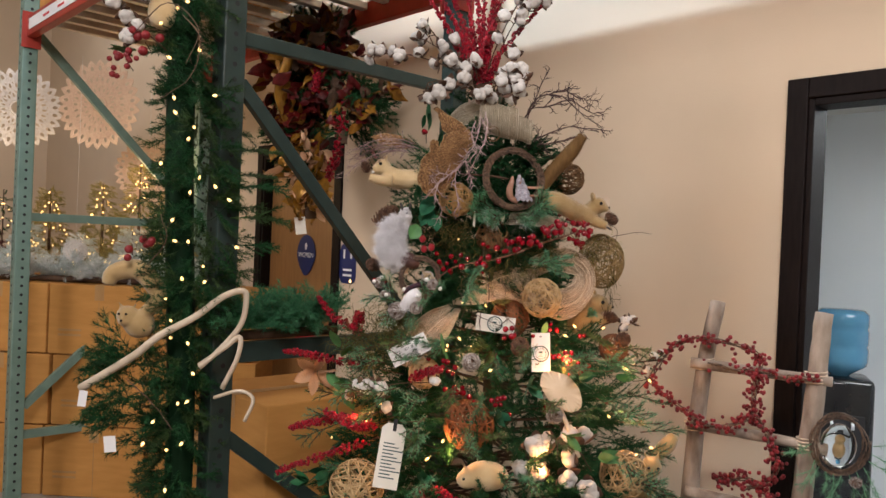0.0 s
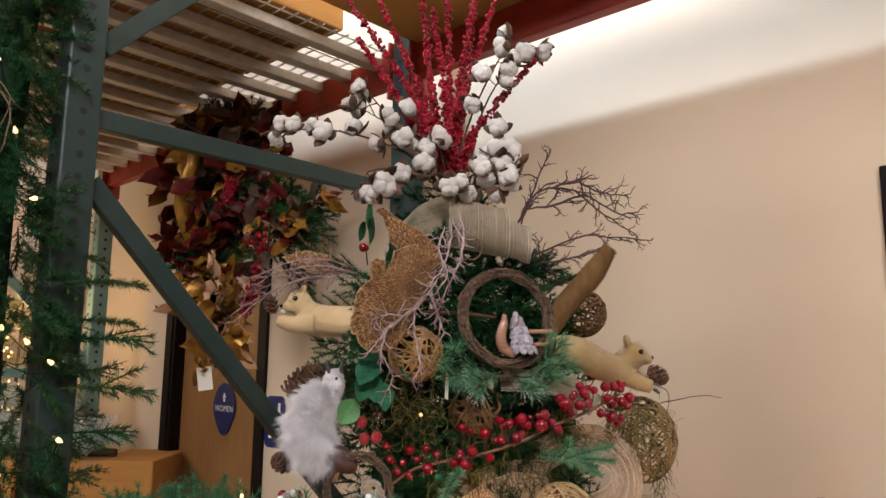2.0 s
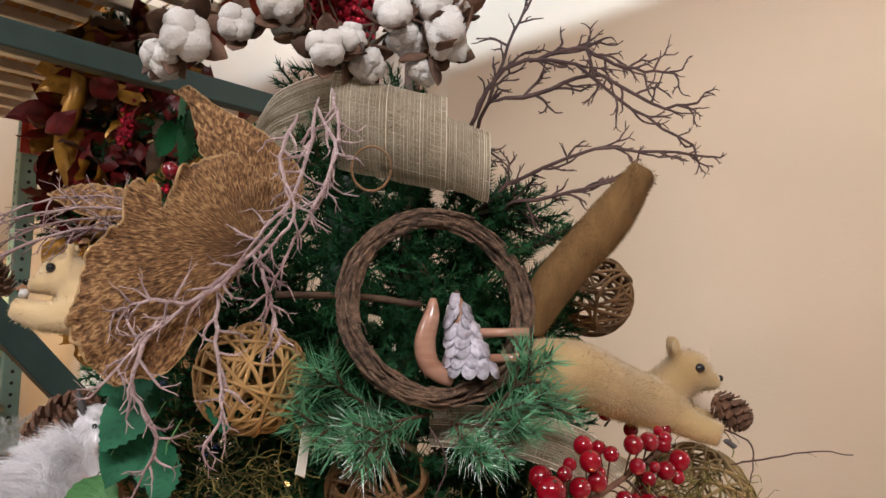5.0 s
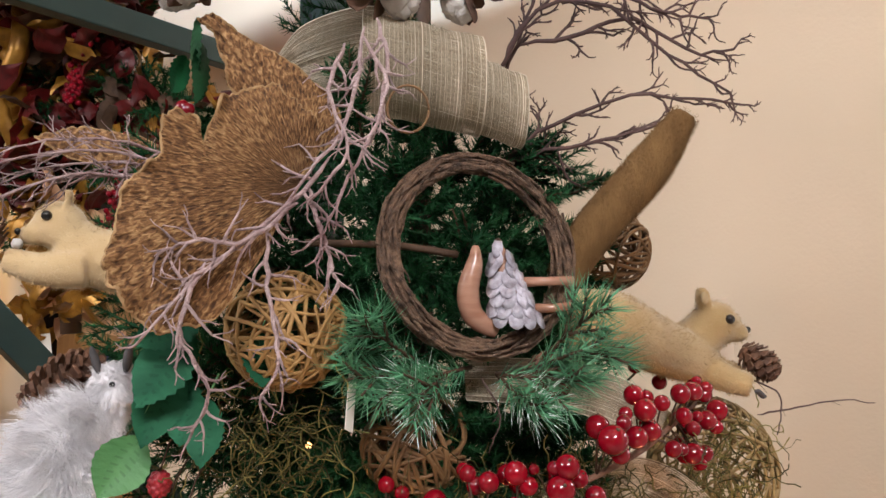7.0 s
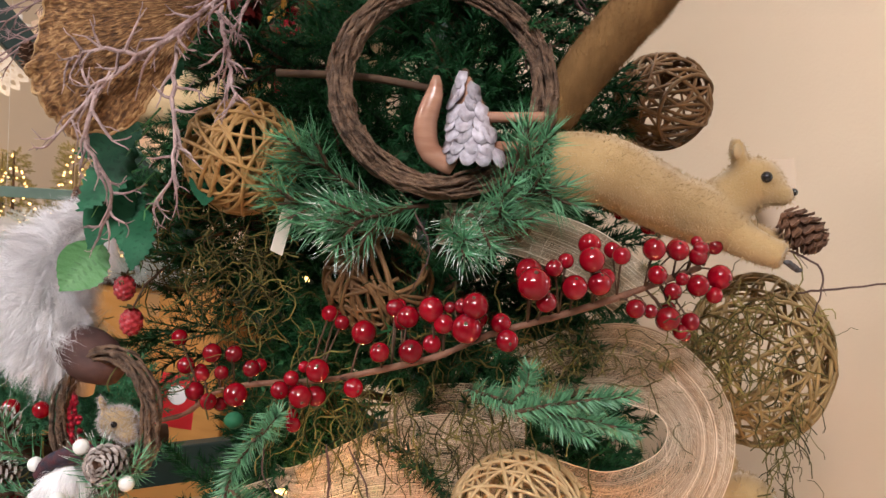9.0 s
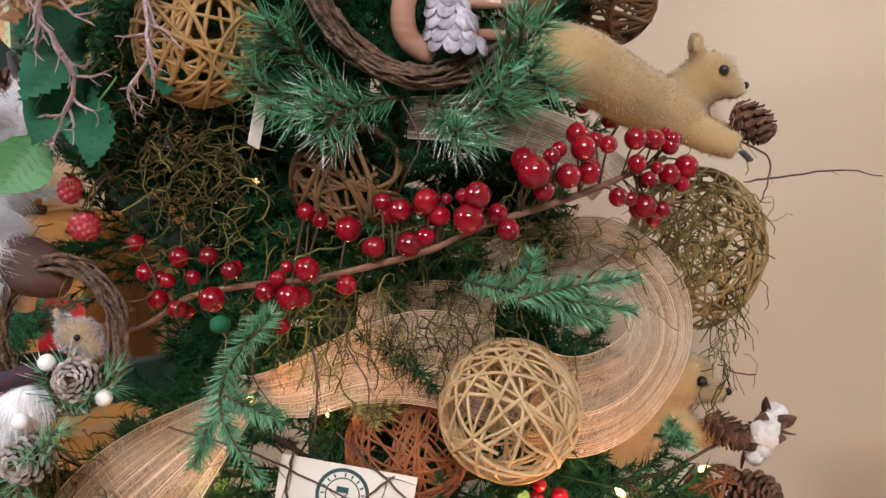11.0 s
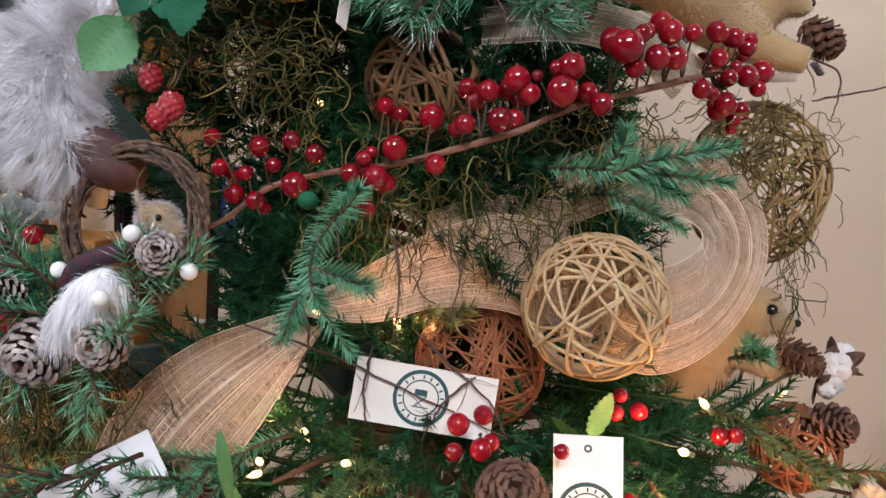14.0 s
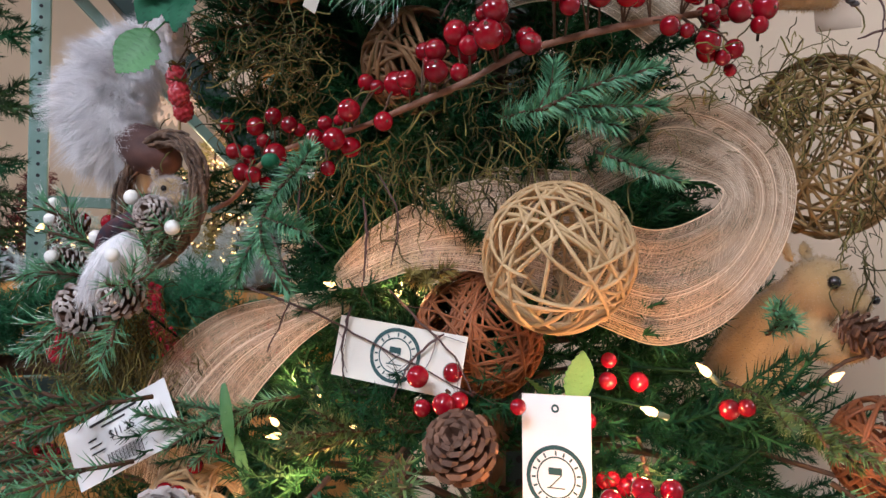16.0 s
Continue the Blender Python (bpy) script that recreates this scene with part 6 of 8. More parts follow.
TIP_BERRIES = ((0.3, 2.206, 1.653, 12.4), (0.313, 2.217, 1.665, 6.7), (0.328, 2.23, 1.651, 9.7), (0.339, 2.239, 1.672, 9.9), (0.346, 2.245, 1.654, 9.2), (0.361, 2.256, 1.676, 7.2), (0.386, 2.275, 1.682, 9.2), (0.406, 2.292, 1.682, 8.6),
    (0.39, 2.278, 1.662, 7.9), (0.309, 2.214, 1.64, 7.9), (0.425, 2.307, 1.684, 6.5), (0.425, 2.307, 1.654, 9.4), (0.404, 2.29, 1.649, 7.3), (0.444, 2.325, 1.661, 10.6), (0.44, 2.32, 1.646, 7.2), (0.375, 2.267, 1.635, 7.9),
    (0.387, 2.276, 1.633, 5.8), (0.402, 2.288, 1.627, 10.0), (0.421, 2.304, 1.624, 7.9), (0.413, 2.297, 1.616, 6.4), (0.411, 2.296, 1.659, 5.5))


def berry_branch():
    rng = random.Random(3)
    ob = thing("berry_branch", "brown wooden branch with clusters of glossy red berries", "berry branch")
    line = curve([(-0.03, 2.268, 1.497), (-0.001, 2.262, 1.509), (0.038, 2.246, 1.537), (0.083, 2.234, 1.551), (0.138, 2.228, 1.561), (0.19, 2.222, 1.577), (0.23, 2.222, 1.591), (0.269, 2.227, 1.611), (0.311, 2.241, 1.625), (0.361, 2.274, 1.642), (0.429, 2.341, 1.667)], 60)
    part("stem", tube(line, [(0.0022 + 0.0006 * i / 59) * rng.uniform(0.88, 1.12) for i in range(60)], 8), "berry_wood", ob)
    for x, y, z, r in BUTT_BERRIES + MID_BERRIES + TIP_BERRIES:
        near = min(line, key=lambda q: (q.x - x + 0.012) ** 2 + (q.z - z) ** 2)
        berry(ob, Vector((x, y, z)), 0.001 * r, near, rng)
        if rng.random() < 0.55:
            p = Vector((x + rng.gauss(0, 0.008), y + 0.015 + rng.uniform(0, 0.006), z + rng.gauss(0, 0.006)))
            berry(ob, p, 0.001 * r * rng.uniform(0.75, 0.95), near, rng)
    return ob


berry_branch()


def berry_pick(at, n, r, label, seed, spread=0.016, material="berry"):
    rng = random.Random(seed)
    ob = thing("berry_pick", label, "berry pick", group="berry picks")
    at = Vector(at)
    part("stem", tube([at + Vector((0, 0.05, -0.02)), at], 0.0015, 5), "stem", ob)
    for k in range(n):
        p = at + Vector((rng.gauss(0, spread), rng.gauss(-0.006, 0.006), rng.gauss(0, spread)))
        b = part("berry", ball(p, r * rng.uniform(0.8, 1.1), 12, 9), material, ob)
    return ob


for i, (at, n, r, s) in enumerate((((-0.062, 2.335, 1.935), 3, 0.0075, 0.008), ((0.215, 2.235, 1.355), 5, 0.0085, 0.014), ((0.275, 2.225, 1.352), 1, 0.0072, 0.001), ((0.355, 2.29, 1.32), 10, 0.0075, 0.026),
                                  ((-0.012, 2.25, 1.277), 4, 0.0075, 0.012), ((0.40, 2.24, 1.27), 8, 0.008, 0.02), ((0.08, 2.13, 1.19), 9, 0.0075, 0.02), ((0.18, 2.11, 1.18), 8, 0.0075, 0.018), ((0.30, 2.12, 1.165), 3, 0.008, 0.01),
                                  ((0.37, 2.19, 1.29), 9, 0.008, 0.02), ((0.40, 2.40, 1.70), 4, 0.008, 0.02), ((0.445, 2.385, 1.685), 1, 0.007, 0.0), ((0.02, 2.15, 1.25), 8, 0.0075, 0.02), ((-0.15, 2.29, 1.52), 4, 0.010, 0.018))):
    berry_pick(at, n, r, "small cluster of glossy red berries on the tree", 300 + i, s)

# ---- leaves and raspberries ----


def leaf_pick(leaves, label, material, stem=None):
    ob = thing("leaf_spray", label, "leaf spray", group="silk leaf sprays")
    for at, d, ln, w, roll in leaves:
        part("leaf", leaf_piece(aim(at, d, roll), ln, w), material, ob)
    if stem:
        part("stem", tube(curve(stem, 8), 0.0013, 5), "pale_leaf", ob)
    return ob


def hung_leaves(leaves, label, material):
    ob = thing("leaf_spray", label, "leaf spray", group="silk leaf sprays")
    for at, tip, w, roll in leaves:
        ln = (Vector(tip) - Vector(at)).length
        lf = part("leaf", leaf_piece(facing(at, tip, roll), ln, w, 0.22, 0.22), material, ob)
        part("midrib", tube([at, Vector(at).lerp(Vector(tip), 0.5) + Vector((0, 0.001, 0)), tip], [0.0010, 0.0007, 0.0003], 4), "pale_leaf", lf)
        part("stalk", tube([Vector(at) + Vector((0.006, 0.015, 0.018)), at], 0.0009, 4), "pale_leaf", ob)
    return ob


hung_leaves([((-0.020, 2.208, 1.752), (-0.062, 2.196, 1.722), 0.036, 0.4), ((-0.030, 2.212, 1.738), (-0.055, 2.198, 1.678), 0.044, 0.3), ((-0.014, 2.208, 1.686), (-0.011, 2.200, 1.637), 0.029, 0.15), ((-0.040, 2.22, 1.712), (-0.062, 2.212, 1.652), 0.036, -0.3),
             ((0.000, 2.225, 1.812), (-0.010, 2.205, 1.780), 0.020, -0.3), ((0.018, 2.25, 1.735), (0.020, 2.238, 1.690), 0.028, -0.5), ((-0.034, 2.225, 1.700), (-0.028, 2.213, 1.650), 0.032, 0.2)], "dark green serrated silk leaves hanging in front of the moss", "teal_leaf")
hung_leaves([((-0.066, 2.228, 1.655), (-0.092, 2.218, 1.614), 0.040, -0.2)], "pale green rounded silk leaf below the white squirrel", "pale_leaf")
leaf_pick([((-0.058, 2.325, 2.030), (-0.12, -0.2, -1), 0.062, 0.026, 0.5), ((-0.066, 2.325, 1.990), (-0.3, -0.3, -0.7), 0.045, 0.026, 1.2), ((-0.052, 2.325, 2.005), (0.15, -0.2, -0.9), 0.06, 0.024, -0.5)], "dark green holly-like leaves near the tree top", "leaf")
leaf_pick([((0.01, 2.235, 1.345), (0.25, -0.2, -0.9), 0.062, 0.010, 0.5), ((0.02, 2.24, 1.30), (0.4, -0.2, -0.7), 0.05, 0.009, 0.2)], "long narrow green leaf in front of the price tag", "pale_leaf")
leaf_pick([((0.31, 2.27, 1.345), (0.05, -0.2, 0.9), 0.05, 0.022, 0.2), ((0.30, 2.27, 1.34), (-0.4, -0.2, 0.6), 0.04, 0.02, 0.2)], "small green leaves behind the white tag", "pale_leaf")
leaf_pick([((-0.33, 2.33, 1.20), (0.5, -0.5, -0.35), 0.075, 0.035, 0.2), ((-0.28, 2.30, 1.15), (0.6, -0.5, -0.5), 0.07, 0.03, 0.4), ((-0.30, 2.33, 1.28), (-0.2, -0.4, 0.8), 0.07, 0.035, 0.0), ((-0.29, 2.33, 1.25), (0.4, -0.4, 0.7), 0.06, 0.03, 0.0)], "bright green leaves round the peach flower", "pale_leaf")
for i in range(18):
    z = rt.uniform(0.8, 1.25)
    a = rt.uniform(-2.8, -0.4)
    r = tree_radius(z) * 0.95
    c = Vector((AX + r * math.cos(a), AY + r * math.sin(a), z))
    leaf_pick([(c, (math.cos(a) + 0.8 * rnd(), math.sin(a), 0.8 * rnd()), 0.055, 0.024, rt.uniform(0, 3)) for _ in range(4)], "green silk leaf spray low on the tree", ("leaf", "teal_leaf", "pale_leaf")[i % 3])


def raspberry(at, r, seed):
    rng = random.Random(seed)
    ob = thing("raspberry", "soft red raspberry hanging on a dry stem", "raspberry", at, group="raspberries")
    ds = []
    for k in range(46):
        t = (k + 0.5) / 46
        z = 1 - 2 * t
        a = k * 2.39996
        c = math.sqrt(1 - z * z)
        ds.append(ball((r * 0.8 * c * math.cos(a), r * 0.8 * c * math.sin(a), r * 1.0 * z), r * 0.24, 6, 5))
    part("fruit", fuse([ball((0, 0, 0), (r * 0.86, r * 0.86, r * 1.05), 10, 8)] + ds, 0.0008, 1), "rasp", ob)
    part("calyx", join(*[leaf_piece(aim((0, 0, r * 1.0), (math.cos(a), math.sin(a), 0.5)), r * 1.1, r * 0.35, 0.2, 0.1, rows=4) for a in (0, 1.26, 2.5, 3.77, 5.0)]), "moss", ob, "dry pale calyx")
    part("stalk", tube([(0, 0, r), (0.004, 0.01, r + 0.02), (0.01, 0.03, r + 0.035)], 0.0009, 4), "stem", ob)
    return ob


for i, p in enumerate(((-0.055, 2.245, 1.617), (-0.027, 2.215, 1.594), (-0.050, 2.25, 1.588))):
    raspberry(p, 0.0098, i)


# ---- plush and felt animals: each one plain mesh ----
def eye_at(p, r=0.0052):
    return ball(p, r, 10, 8)


def ear(at, d, r, roll=0.0):
    v, f = ball((0, 0, r * 0.7), (r * 0.62, r * 0.28, r), 10, 8)
    return moved((v, f), aim(at, d, roll))


# squirrel reaching out with a pine cone
body = fuse([limb([(0.30, 2.335, 1.748), (0.345, 2.335, 1.745), (0.40, 2.365, 1.722), (0.45, 2.392, 1.708)], [0.030, 0.031, 0.029, 0.028]),
             limb([(0.445, 2.392, 1.708), (0.475, 2.378, 1.690), (0.502, 2.366, 1.680)], [0.022, 0.016, 0.0125]),
             limb([(0.445, 2.41, 1.708), (0.48, 2.405, 1.695), (0.505, 2.395, 1.690)], [0.020, 0.015, 0.012]),
             limb([(0.44, 2.395, 1.712), (0.462, 2.395, 1.732), (0.474, 2.393, 1.744)], [0.026, 0.024, 0.024]),
             ball((0.476, 2.392, 1.744), (0.027, 0.023, 0.024), 16, 12), ball((0.498, 2.388, 1.735), (0.014, 0.012, 0.011), 12, 8),
             ear((0.461, 2.380, 1.758), (-0.25, -0.12, 1), 0.0165, 0.3), ear((0.468, 2.404, 1.760), (-0.1, 0.1, 1), 0.014)], 0.0035, 5)
several("plush_squirrel", [(body, "felt"), (fuzz(body, 9000, 0.0032, 1, 0.1, 0.00022), "felt"),
                           (fuse([limb([(0.295, 2.335, 1.785), (0.325, 2.325, 1.835), (0.375, 2.308, 1.895), (0.408, 2.298, 1.945)], [0.018, 0.0225, 0.022, 0.013])], 0.004, 3), "tail"),
                           (fuzz(limb([(0.295, 2.335, 1.785), (0.325, 2.325, 1.835), (0.375, 2.308, 1.895), (0.408, 2.298, 1.945)], [0.017, 0.0215, 0.022, 0.013]), 14000, 0.0030, 2, 0.1, 0.00018, (0.4, -0.1, 0.5), 0.2), "tail"),
                           (eye_at((0.483, 2.3705, 1.749)), "black"), (ball((0.510, 2.386, 1.738), 0.0035, 8, 6), "black"),
                           (ball((0.4575, 2.3735, 1.771), (0.0048, 0.002, 0.0070), 8, 6), "brown_felt"),
                           (join(*[ball((0.503 + 0.0035 * k, 2.356 + 0.003 * k, 1.676 - 0.002 * k), (0.004, 0.003, 0.0025), 6, 5) for k in range(4)]), "dark")],
        "tan felt squirrel with an upright brown tail reaching out", "plush animal")
pine_cone((0.515, 2.378, 1.706), (0.55, -0.2, -0.5), 0.040, 0.036, False, "small brown pine cone held in the squirrel's paws", 1, 60)

# squirrel resting behind the sponge
body = fuse([ball((-0.208, 2.398, 1.850), (0.026, 0.023, 0.025), 16, 12), ball((-0.229, 2.388, 1.840), (0.013, 0.012, 0.011), 12, 8),
             limb([(-0.205, 2.405, 1.835), (-0.17, 2.41, 1.818), (-0.11, 2.41, 1.815), (-0.05, 2.41, 1.82)], [0.028, 0.031, 0.032, 0.028]),
             limb([(-0.18, 2.39, 1.808), (-0.215, 2.375, 1.806), (-0.245, 2.37, 1.815)], [0.022, 0.016, 0.012]),
             ear((-0.197, 2.382, 1.868), (0.2, -0.1, 1), 0.011), ear((-0.206, 2.412, 1.870), (0.1, 0.2, 1), 0.011)], 0.0035, 5)
rest = several("plush_squirrel", [(body, "pale_felt"), (fuzz(body, 7000, 0.0032, 3, 0.1, 0.00022), "pale_felt"), (eye_at((-0.212, 2.3760, 1.857)), "black"), (ball((-0.240, 2.382, 1.842), 0.0035, 8, 6), "black"),
                           (lumpy((-0.234, 2.368, 1.829), 0.005, 3), "cotton")], "cream felt squirrel lying behind the bracket sponge", "plush animal")
rest.location = (0.012, -0.010, -0.013)
pine_cone((-0.243, 2.352, 1.828), (-0.3, -0.4, 0.8), 0.034, 0.028, False, "small brown cone held by the cream squirrel", 2, 50)

# long haired white squirrel
body = fuse([limb([(-0.122, 2.303, 1.668), (-0.142, 2.275, 1.640), (-0.146, 2.258, 1.605), (-0.134, 2.254, 1.572), (-0.118, 2.254, 1.552)], [0.017, 0.025, 0.030, 0.028, 0.016])], 0.005, 5)
head = fuse([ball((-0.112, 2.302, 1.690), (0.016, 0.020, 0.018), 14, 10), ball((-0.103, 2.286, 1.680), (0.010, 0.012, 0.010), 10, 8), limb([(-0.113, 2.308, 1.685), (-0.118, 2.304, 1.662)], [0.015, 0.019])], 0.004, 4)
clumps = []
for k in range(3):
    clumps.append((fuzz(body, 15000, 0.030 - 0.004 * k, 5 + k, 0.5, 0.00020, ((-0.55, -0.1, -0.05), (-0.35, -0.2, -0.6), (0.0, -0.1, -0.9))[k], 0.22, 420), "fur"))
several("plush_squirrel", [(body, "grey_fur")] + clumps + [(head, "fur"), (fuzz(head, 9000, 0.007, 15, 0.3, 0.00020, (0.0, 0.0, -0.5), 0.2, 300), "fur"),
                           (join(ear((-0.121, 2.292, 1.702), (-0.3, -0.1, 1), 0.013), ear((-0.100, 2.298, 1.703), (0.1, 0.0, 1), 0.013)), "dark"),
                           (eye_at((-0.106, 2.282, 1.691), 0.0028), "black")], "white plush squirrel with long silky fur", "plush animal")
cap = thing("wooden_mushroom", "reddish brown wooden mushroom cap below the white fur", "mushroom")
part("dome", moved(lumpy((0, 0, 0), 1.0, 8, 0.06), Matrix.Translation((-0.094, 2.255, 1.553)) @ Matrix.Rotation(0.5, 4, "Y") @ Matrix.Diagonal((0.036, 0.028, 0.022, 1))), "cap_brown", cap)
part("stalk", tube([(-0.098, 2.258, 1.545), (-0.105, 2.265, 1.515)], [0.011, 0.008], 10), "peeled", cap, "pale stubby stalk")
# squirrel low beside the cotton
body = fuse([ball((0.500, 2.432, 1.437), (0.031, 0.027, 0.028), 16, 12), ball((0.528, 2.428, 1.425), (0.016, 0.014, 0.012), 12, 8),
             limb([(0.495, 2.445, 1.425), (0.463, 2.46, 1.39), (0.438, 2.47, 1.34)], [0.030, 0.038, 0.042]),
             limb([(0.488, 2.43, 1.395), (0.513, 2.41, 1.385), (0.533, 2.40, 1.39)], [0.018, 0.014, 0.011]),
             ear((0.474, 2.414, 1.459), (-0.3, -0.1, 1), 0.014), ear((0.491, 2.448, 1.460), (-0.1, 0.2, 1), 0.013)], 0.004, 5)
several("plush_squirrel", [(body, "felt"), (fuzz(body, 9000, 0.0035, 6, 0.1, 0.00024), "felt"), (eye_at((0.508, 2.4055, 1.443), 0.0058), "black"), (ball((0.543, 2.424, 1.428), 0.0042, 8, 6), "black")],
        "tan felt squirrel holding a cone beside the cotton", "plush animal")
pine_cone((0.527, 2.385, 1.402), (0.6, -0.4, -0.3), 0.044, 0.034, False, "brown cone in the low squirrel's paws", 3, 55)
# animals at the foot of the view
body = fuse([ball((0.15, 2.06, 0.99), (0.062, 0.045, 0.040), 14, 10), ball((0.10, 2.04, 0.985), (0.030, 0.026, 0.026), 12, 10), ear((0.095, 2.05, 1.005), (-0.3, 0, 1), 0.012)], 0.005, 5)
several("plush_animal", [(body, "pale_felt"), (eye_at((0.090, 2.017, 0.992), 0.004), "black")], "pale cream plush animal lying low on the tree", "plush animal")
body = fuse([ball((0.62, 2.18, 1.0), (0.030, 0.028, 0.032), 14, 10), ball((0.61, 2.20, 0.94), (0.036, 0.034, 0.05), 12, 10), ear((0.605, 2.18, 1.025), (-0.3, 0, 1), 0.013), ear((0.635, 2.18, 1.025), (0.3, 0, 1), 0.013),
             limb([(0.62, 2.22, 1.0), (0.68, 2.24, 1.05), (0.70, 2.24, 1.08)], [0.018, 0.024, 0.015])], 0.005, 5)
several("plush_squirrel", [(body, "felt"), (eye_at((0.632, 2.150, 1.005), 0.004), "black"), (eye_at((0.606, 2.153, 1.005), 0.004), "black")], "tan felt squirrel beside the rattan ball", "plush animal")

# ---- small wreath with a scarfed mouse ----
mw = thing("small_vine_wreath", "small dark vine wreath with frosted pine, cones and white berries", "wreath")
vine_ring(mw, (-0.058, 2.228, 1.505), (1, -0.25, 0), (0.0, 0.15, 1), 0.056, 0.0080, 20, 0.0016, "twig", 8)
for i, p in enumerate(((-0.165, 2.215, 1.500), (-0.19, 2.235, 1.487), (-0.150, 2.20, 1.452), (-0.035, 2.170, 1.502), (0.004, 2.172, 1.478), (-0.058, 2.175, 1.455), (-0.058, 2.18, 1.418), (-0.10, 2.20, 1.47))):
    part("white_berry", ball(p, 0.0062, 12, 8), "white_bead", mw, "round white berry")
body = fuse([limb([(-0.060, 2.205, 1.468), (-0.075, 2.198, 1.452), (-0.092, 2.196, 1.432), (-0.104, 2.198, 1.416)], [0.013, 0.016, 0.013, 0.006])], 0.003, 3)
hat = fuse([limb([(-0.100, 2.203, 1.458), (-0.085, 2.198, 1.474), (-0.062, 2.196, 1.484), (-0.040, 2.200, 1.488)], [0.005, 0.007, 0.008, 0.007])], 0.003, 3)
several("plush_gnome", [(body, "fur"), (fuzz(body, 3500, 0.009, 9, 1.2, 0.00025), "fur"), (hat, "plaid")], "pale bearded plush gnome in a dark plaid cap", "plush animal")
mouse = fuse([ball((-0.034, 2.214, 1.510), (0.017, 0.014, 0.013), 14, 10), ball((-0.020, 2.206, 1.503), (0.009, 0.008, 0.007), 10, 8), ear((-0.046, 2.212, 1.518), (-0.3, -0.1, 0.9), 0.009)], 0.0025, 3)
several("plush_mouse", [(mouse, "brown_felt"), (fuzz(mouse, 3000, 0.003, 19, 0.2, 0.00018), "grey_fur"), (eye_at((-0.029, 2.2005, 1.512), 0.0026), "black")], "small grey-tan felt mouse peeping out of the small wreath", "plush animal")
for i, (p, ax, ln, w, fr) in enumerate((((-0.018, 2.180, 1.487), (0.1, -0.9, 0.3), 0.028, 0.030, True), ((-0.062, 2.195, 1.419), (-0.1, -0.9, 0.1), 0.034, 0.036, True), ((-0.175, 2.25, 1.482), (-0.3, -0.8, 0.2), 0.028, 0.030, True),
                                       ((-0.118, 2.215, 1.408), (-0.1, -0.9, -0.2), 0.046, 0.050, True), ((-0.155, 2.225, 1.446), (-0.2, -0.8, 0.2), 0.030, 0.030, True),
                                       ((0.238, 2.205, 1.318), (0.05, -0.75, 0.5), 0.050, 0.052, False), ((-0.182, 2.375, 1.684), (0.75, -0.25, 0.5), 0.085, 0.052, False),
                                       ((0.097, 2.06, 1.29), (0.1, -0.8, 0.3), 0.045, 0.048, True), ((0.33, 2.10, 1.15), (0.1, -0.8, 0.3), 0.045, 0.045, True), ((0.57, 2.40, 1.33), (0.3, -0.7, 0.2), 0.05, 0.045, False),
                                       ((-0.21, 2.38, 1.53), (-0.4, -0.6, 0.2), 0.045, 0.04, False))):
    pine_cone(p, ax, ln, w, fr, "brown pine cone with whitened scale tips" if fr else "brown pine cone among the fir needles", 10 + i, 64)

# ---- cotton ----
base = (0.10, 2.38, 2.06)
cotton_stem([base, (0.02, 2.34, 2.13), (-0.10, 2.31, 2.165), (-0.21, 2.31, 2.17)], [((-0.225, 2.315, 2.180), 0.017), ((-0.24, 2.31, 2.155), 0.015), ((-0.205, 2.30, 2.172), 0.016), ((-0.147, 2.30, 2.160), 0.019), ((-0.165, 2.31, 2.175), 0.015), ((-0.089, 2.31, 2.167), 0.018)], "bare stem with open white cotton bolls", 1)
cotton_stem([base, (0.03, 2.37, 2.14), (-0.03, 2.36, 2.22), (-0.07, 2.36, 2.27)], [((0.008, 2.33, 2.220), 0.018), ((-0.079, 2.34, 2.222), 0.017), ((-0.076, 2.35, 2.262), 0.016), ((0.011, 2.30, 2.150), 0.020), ((-0.02, 2.34, 2.18), 0.017)], "bare stem with open white cotton bolls", 2)
cotton_stem([base, (0.05, 2.33, 2.09), (-0.02, 2.29, 2.09), (-0.06, 2.28, 2.08)], [((-0.030, 2.235, 2.048), 0.021), ((-0.048, 2.25, 2.035), 0.017), ((0.005, 2.29, 2.078), 0.018), ((0.049, 2.29, 2.098), 0.019), ((-0.07, 2.30, 2.045), 0.015)], "bare stem with open white cotton bolls", 3)
cotton_stem([base, (0.09, 2.32, 2.08), (0.10, 2.28, 2.07), (0.13, 2.28, 2.06)], [((0.094, 2.275, 2.052), 0.019), ((0.115, 2.28, 2.058), 0.015), ((0.155, 2.29, 2.092), 0.018), ((0.073, 2.295, 2.148), 0.020), ((0.05, 2.30, 2.13), 0.017)], "bare stem with open white cotton bolls", 4)
cotton_stem([base, (0.14, 2.34, 2.09), (0.19, 2.31, 2.10), (0.22, 2.30, 2.08)], [((0.189, 2.30, 2.130), 0.021), ((0.216, 2.295, 2.076), 0.021), ((0.20, 2.30, 2.10), 0.020), ((0.165, 2.31, 2.12), 0.017), ((0.225, 2.31, 2.11), 0.018), ((0.19, 2.31, 2.055), 0.017)], "bare stem with open white cotton bolls", 5)
cotton_stem([base, (0.14, 2.36, 2.16), (0.18, 2.33, 2.26), (0.24, 2.31, 2.34)], [((0.209, 2.305, 2.350), 0.020), ((0.277, 2.30, 2.345), 0.017), ((0.160, 2.31, 2.290), 0.018), ((0.193, 2.31, 2.180), 0.018), ((0.22, 2.31, 2.32), 0.017), ((0.205, 2.32, 2.28), 0.015)], "tall stem with open white cotton bolls", 6)
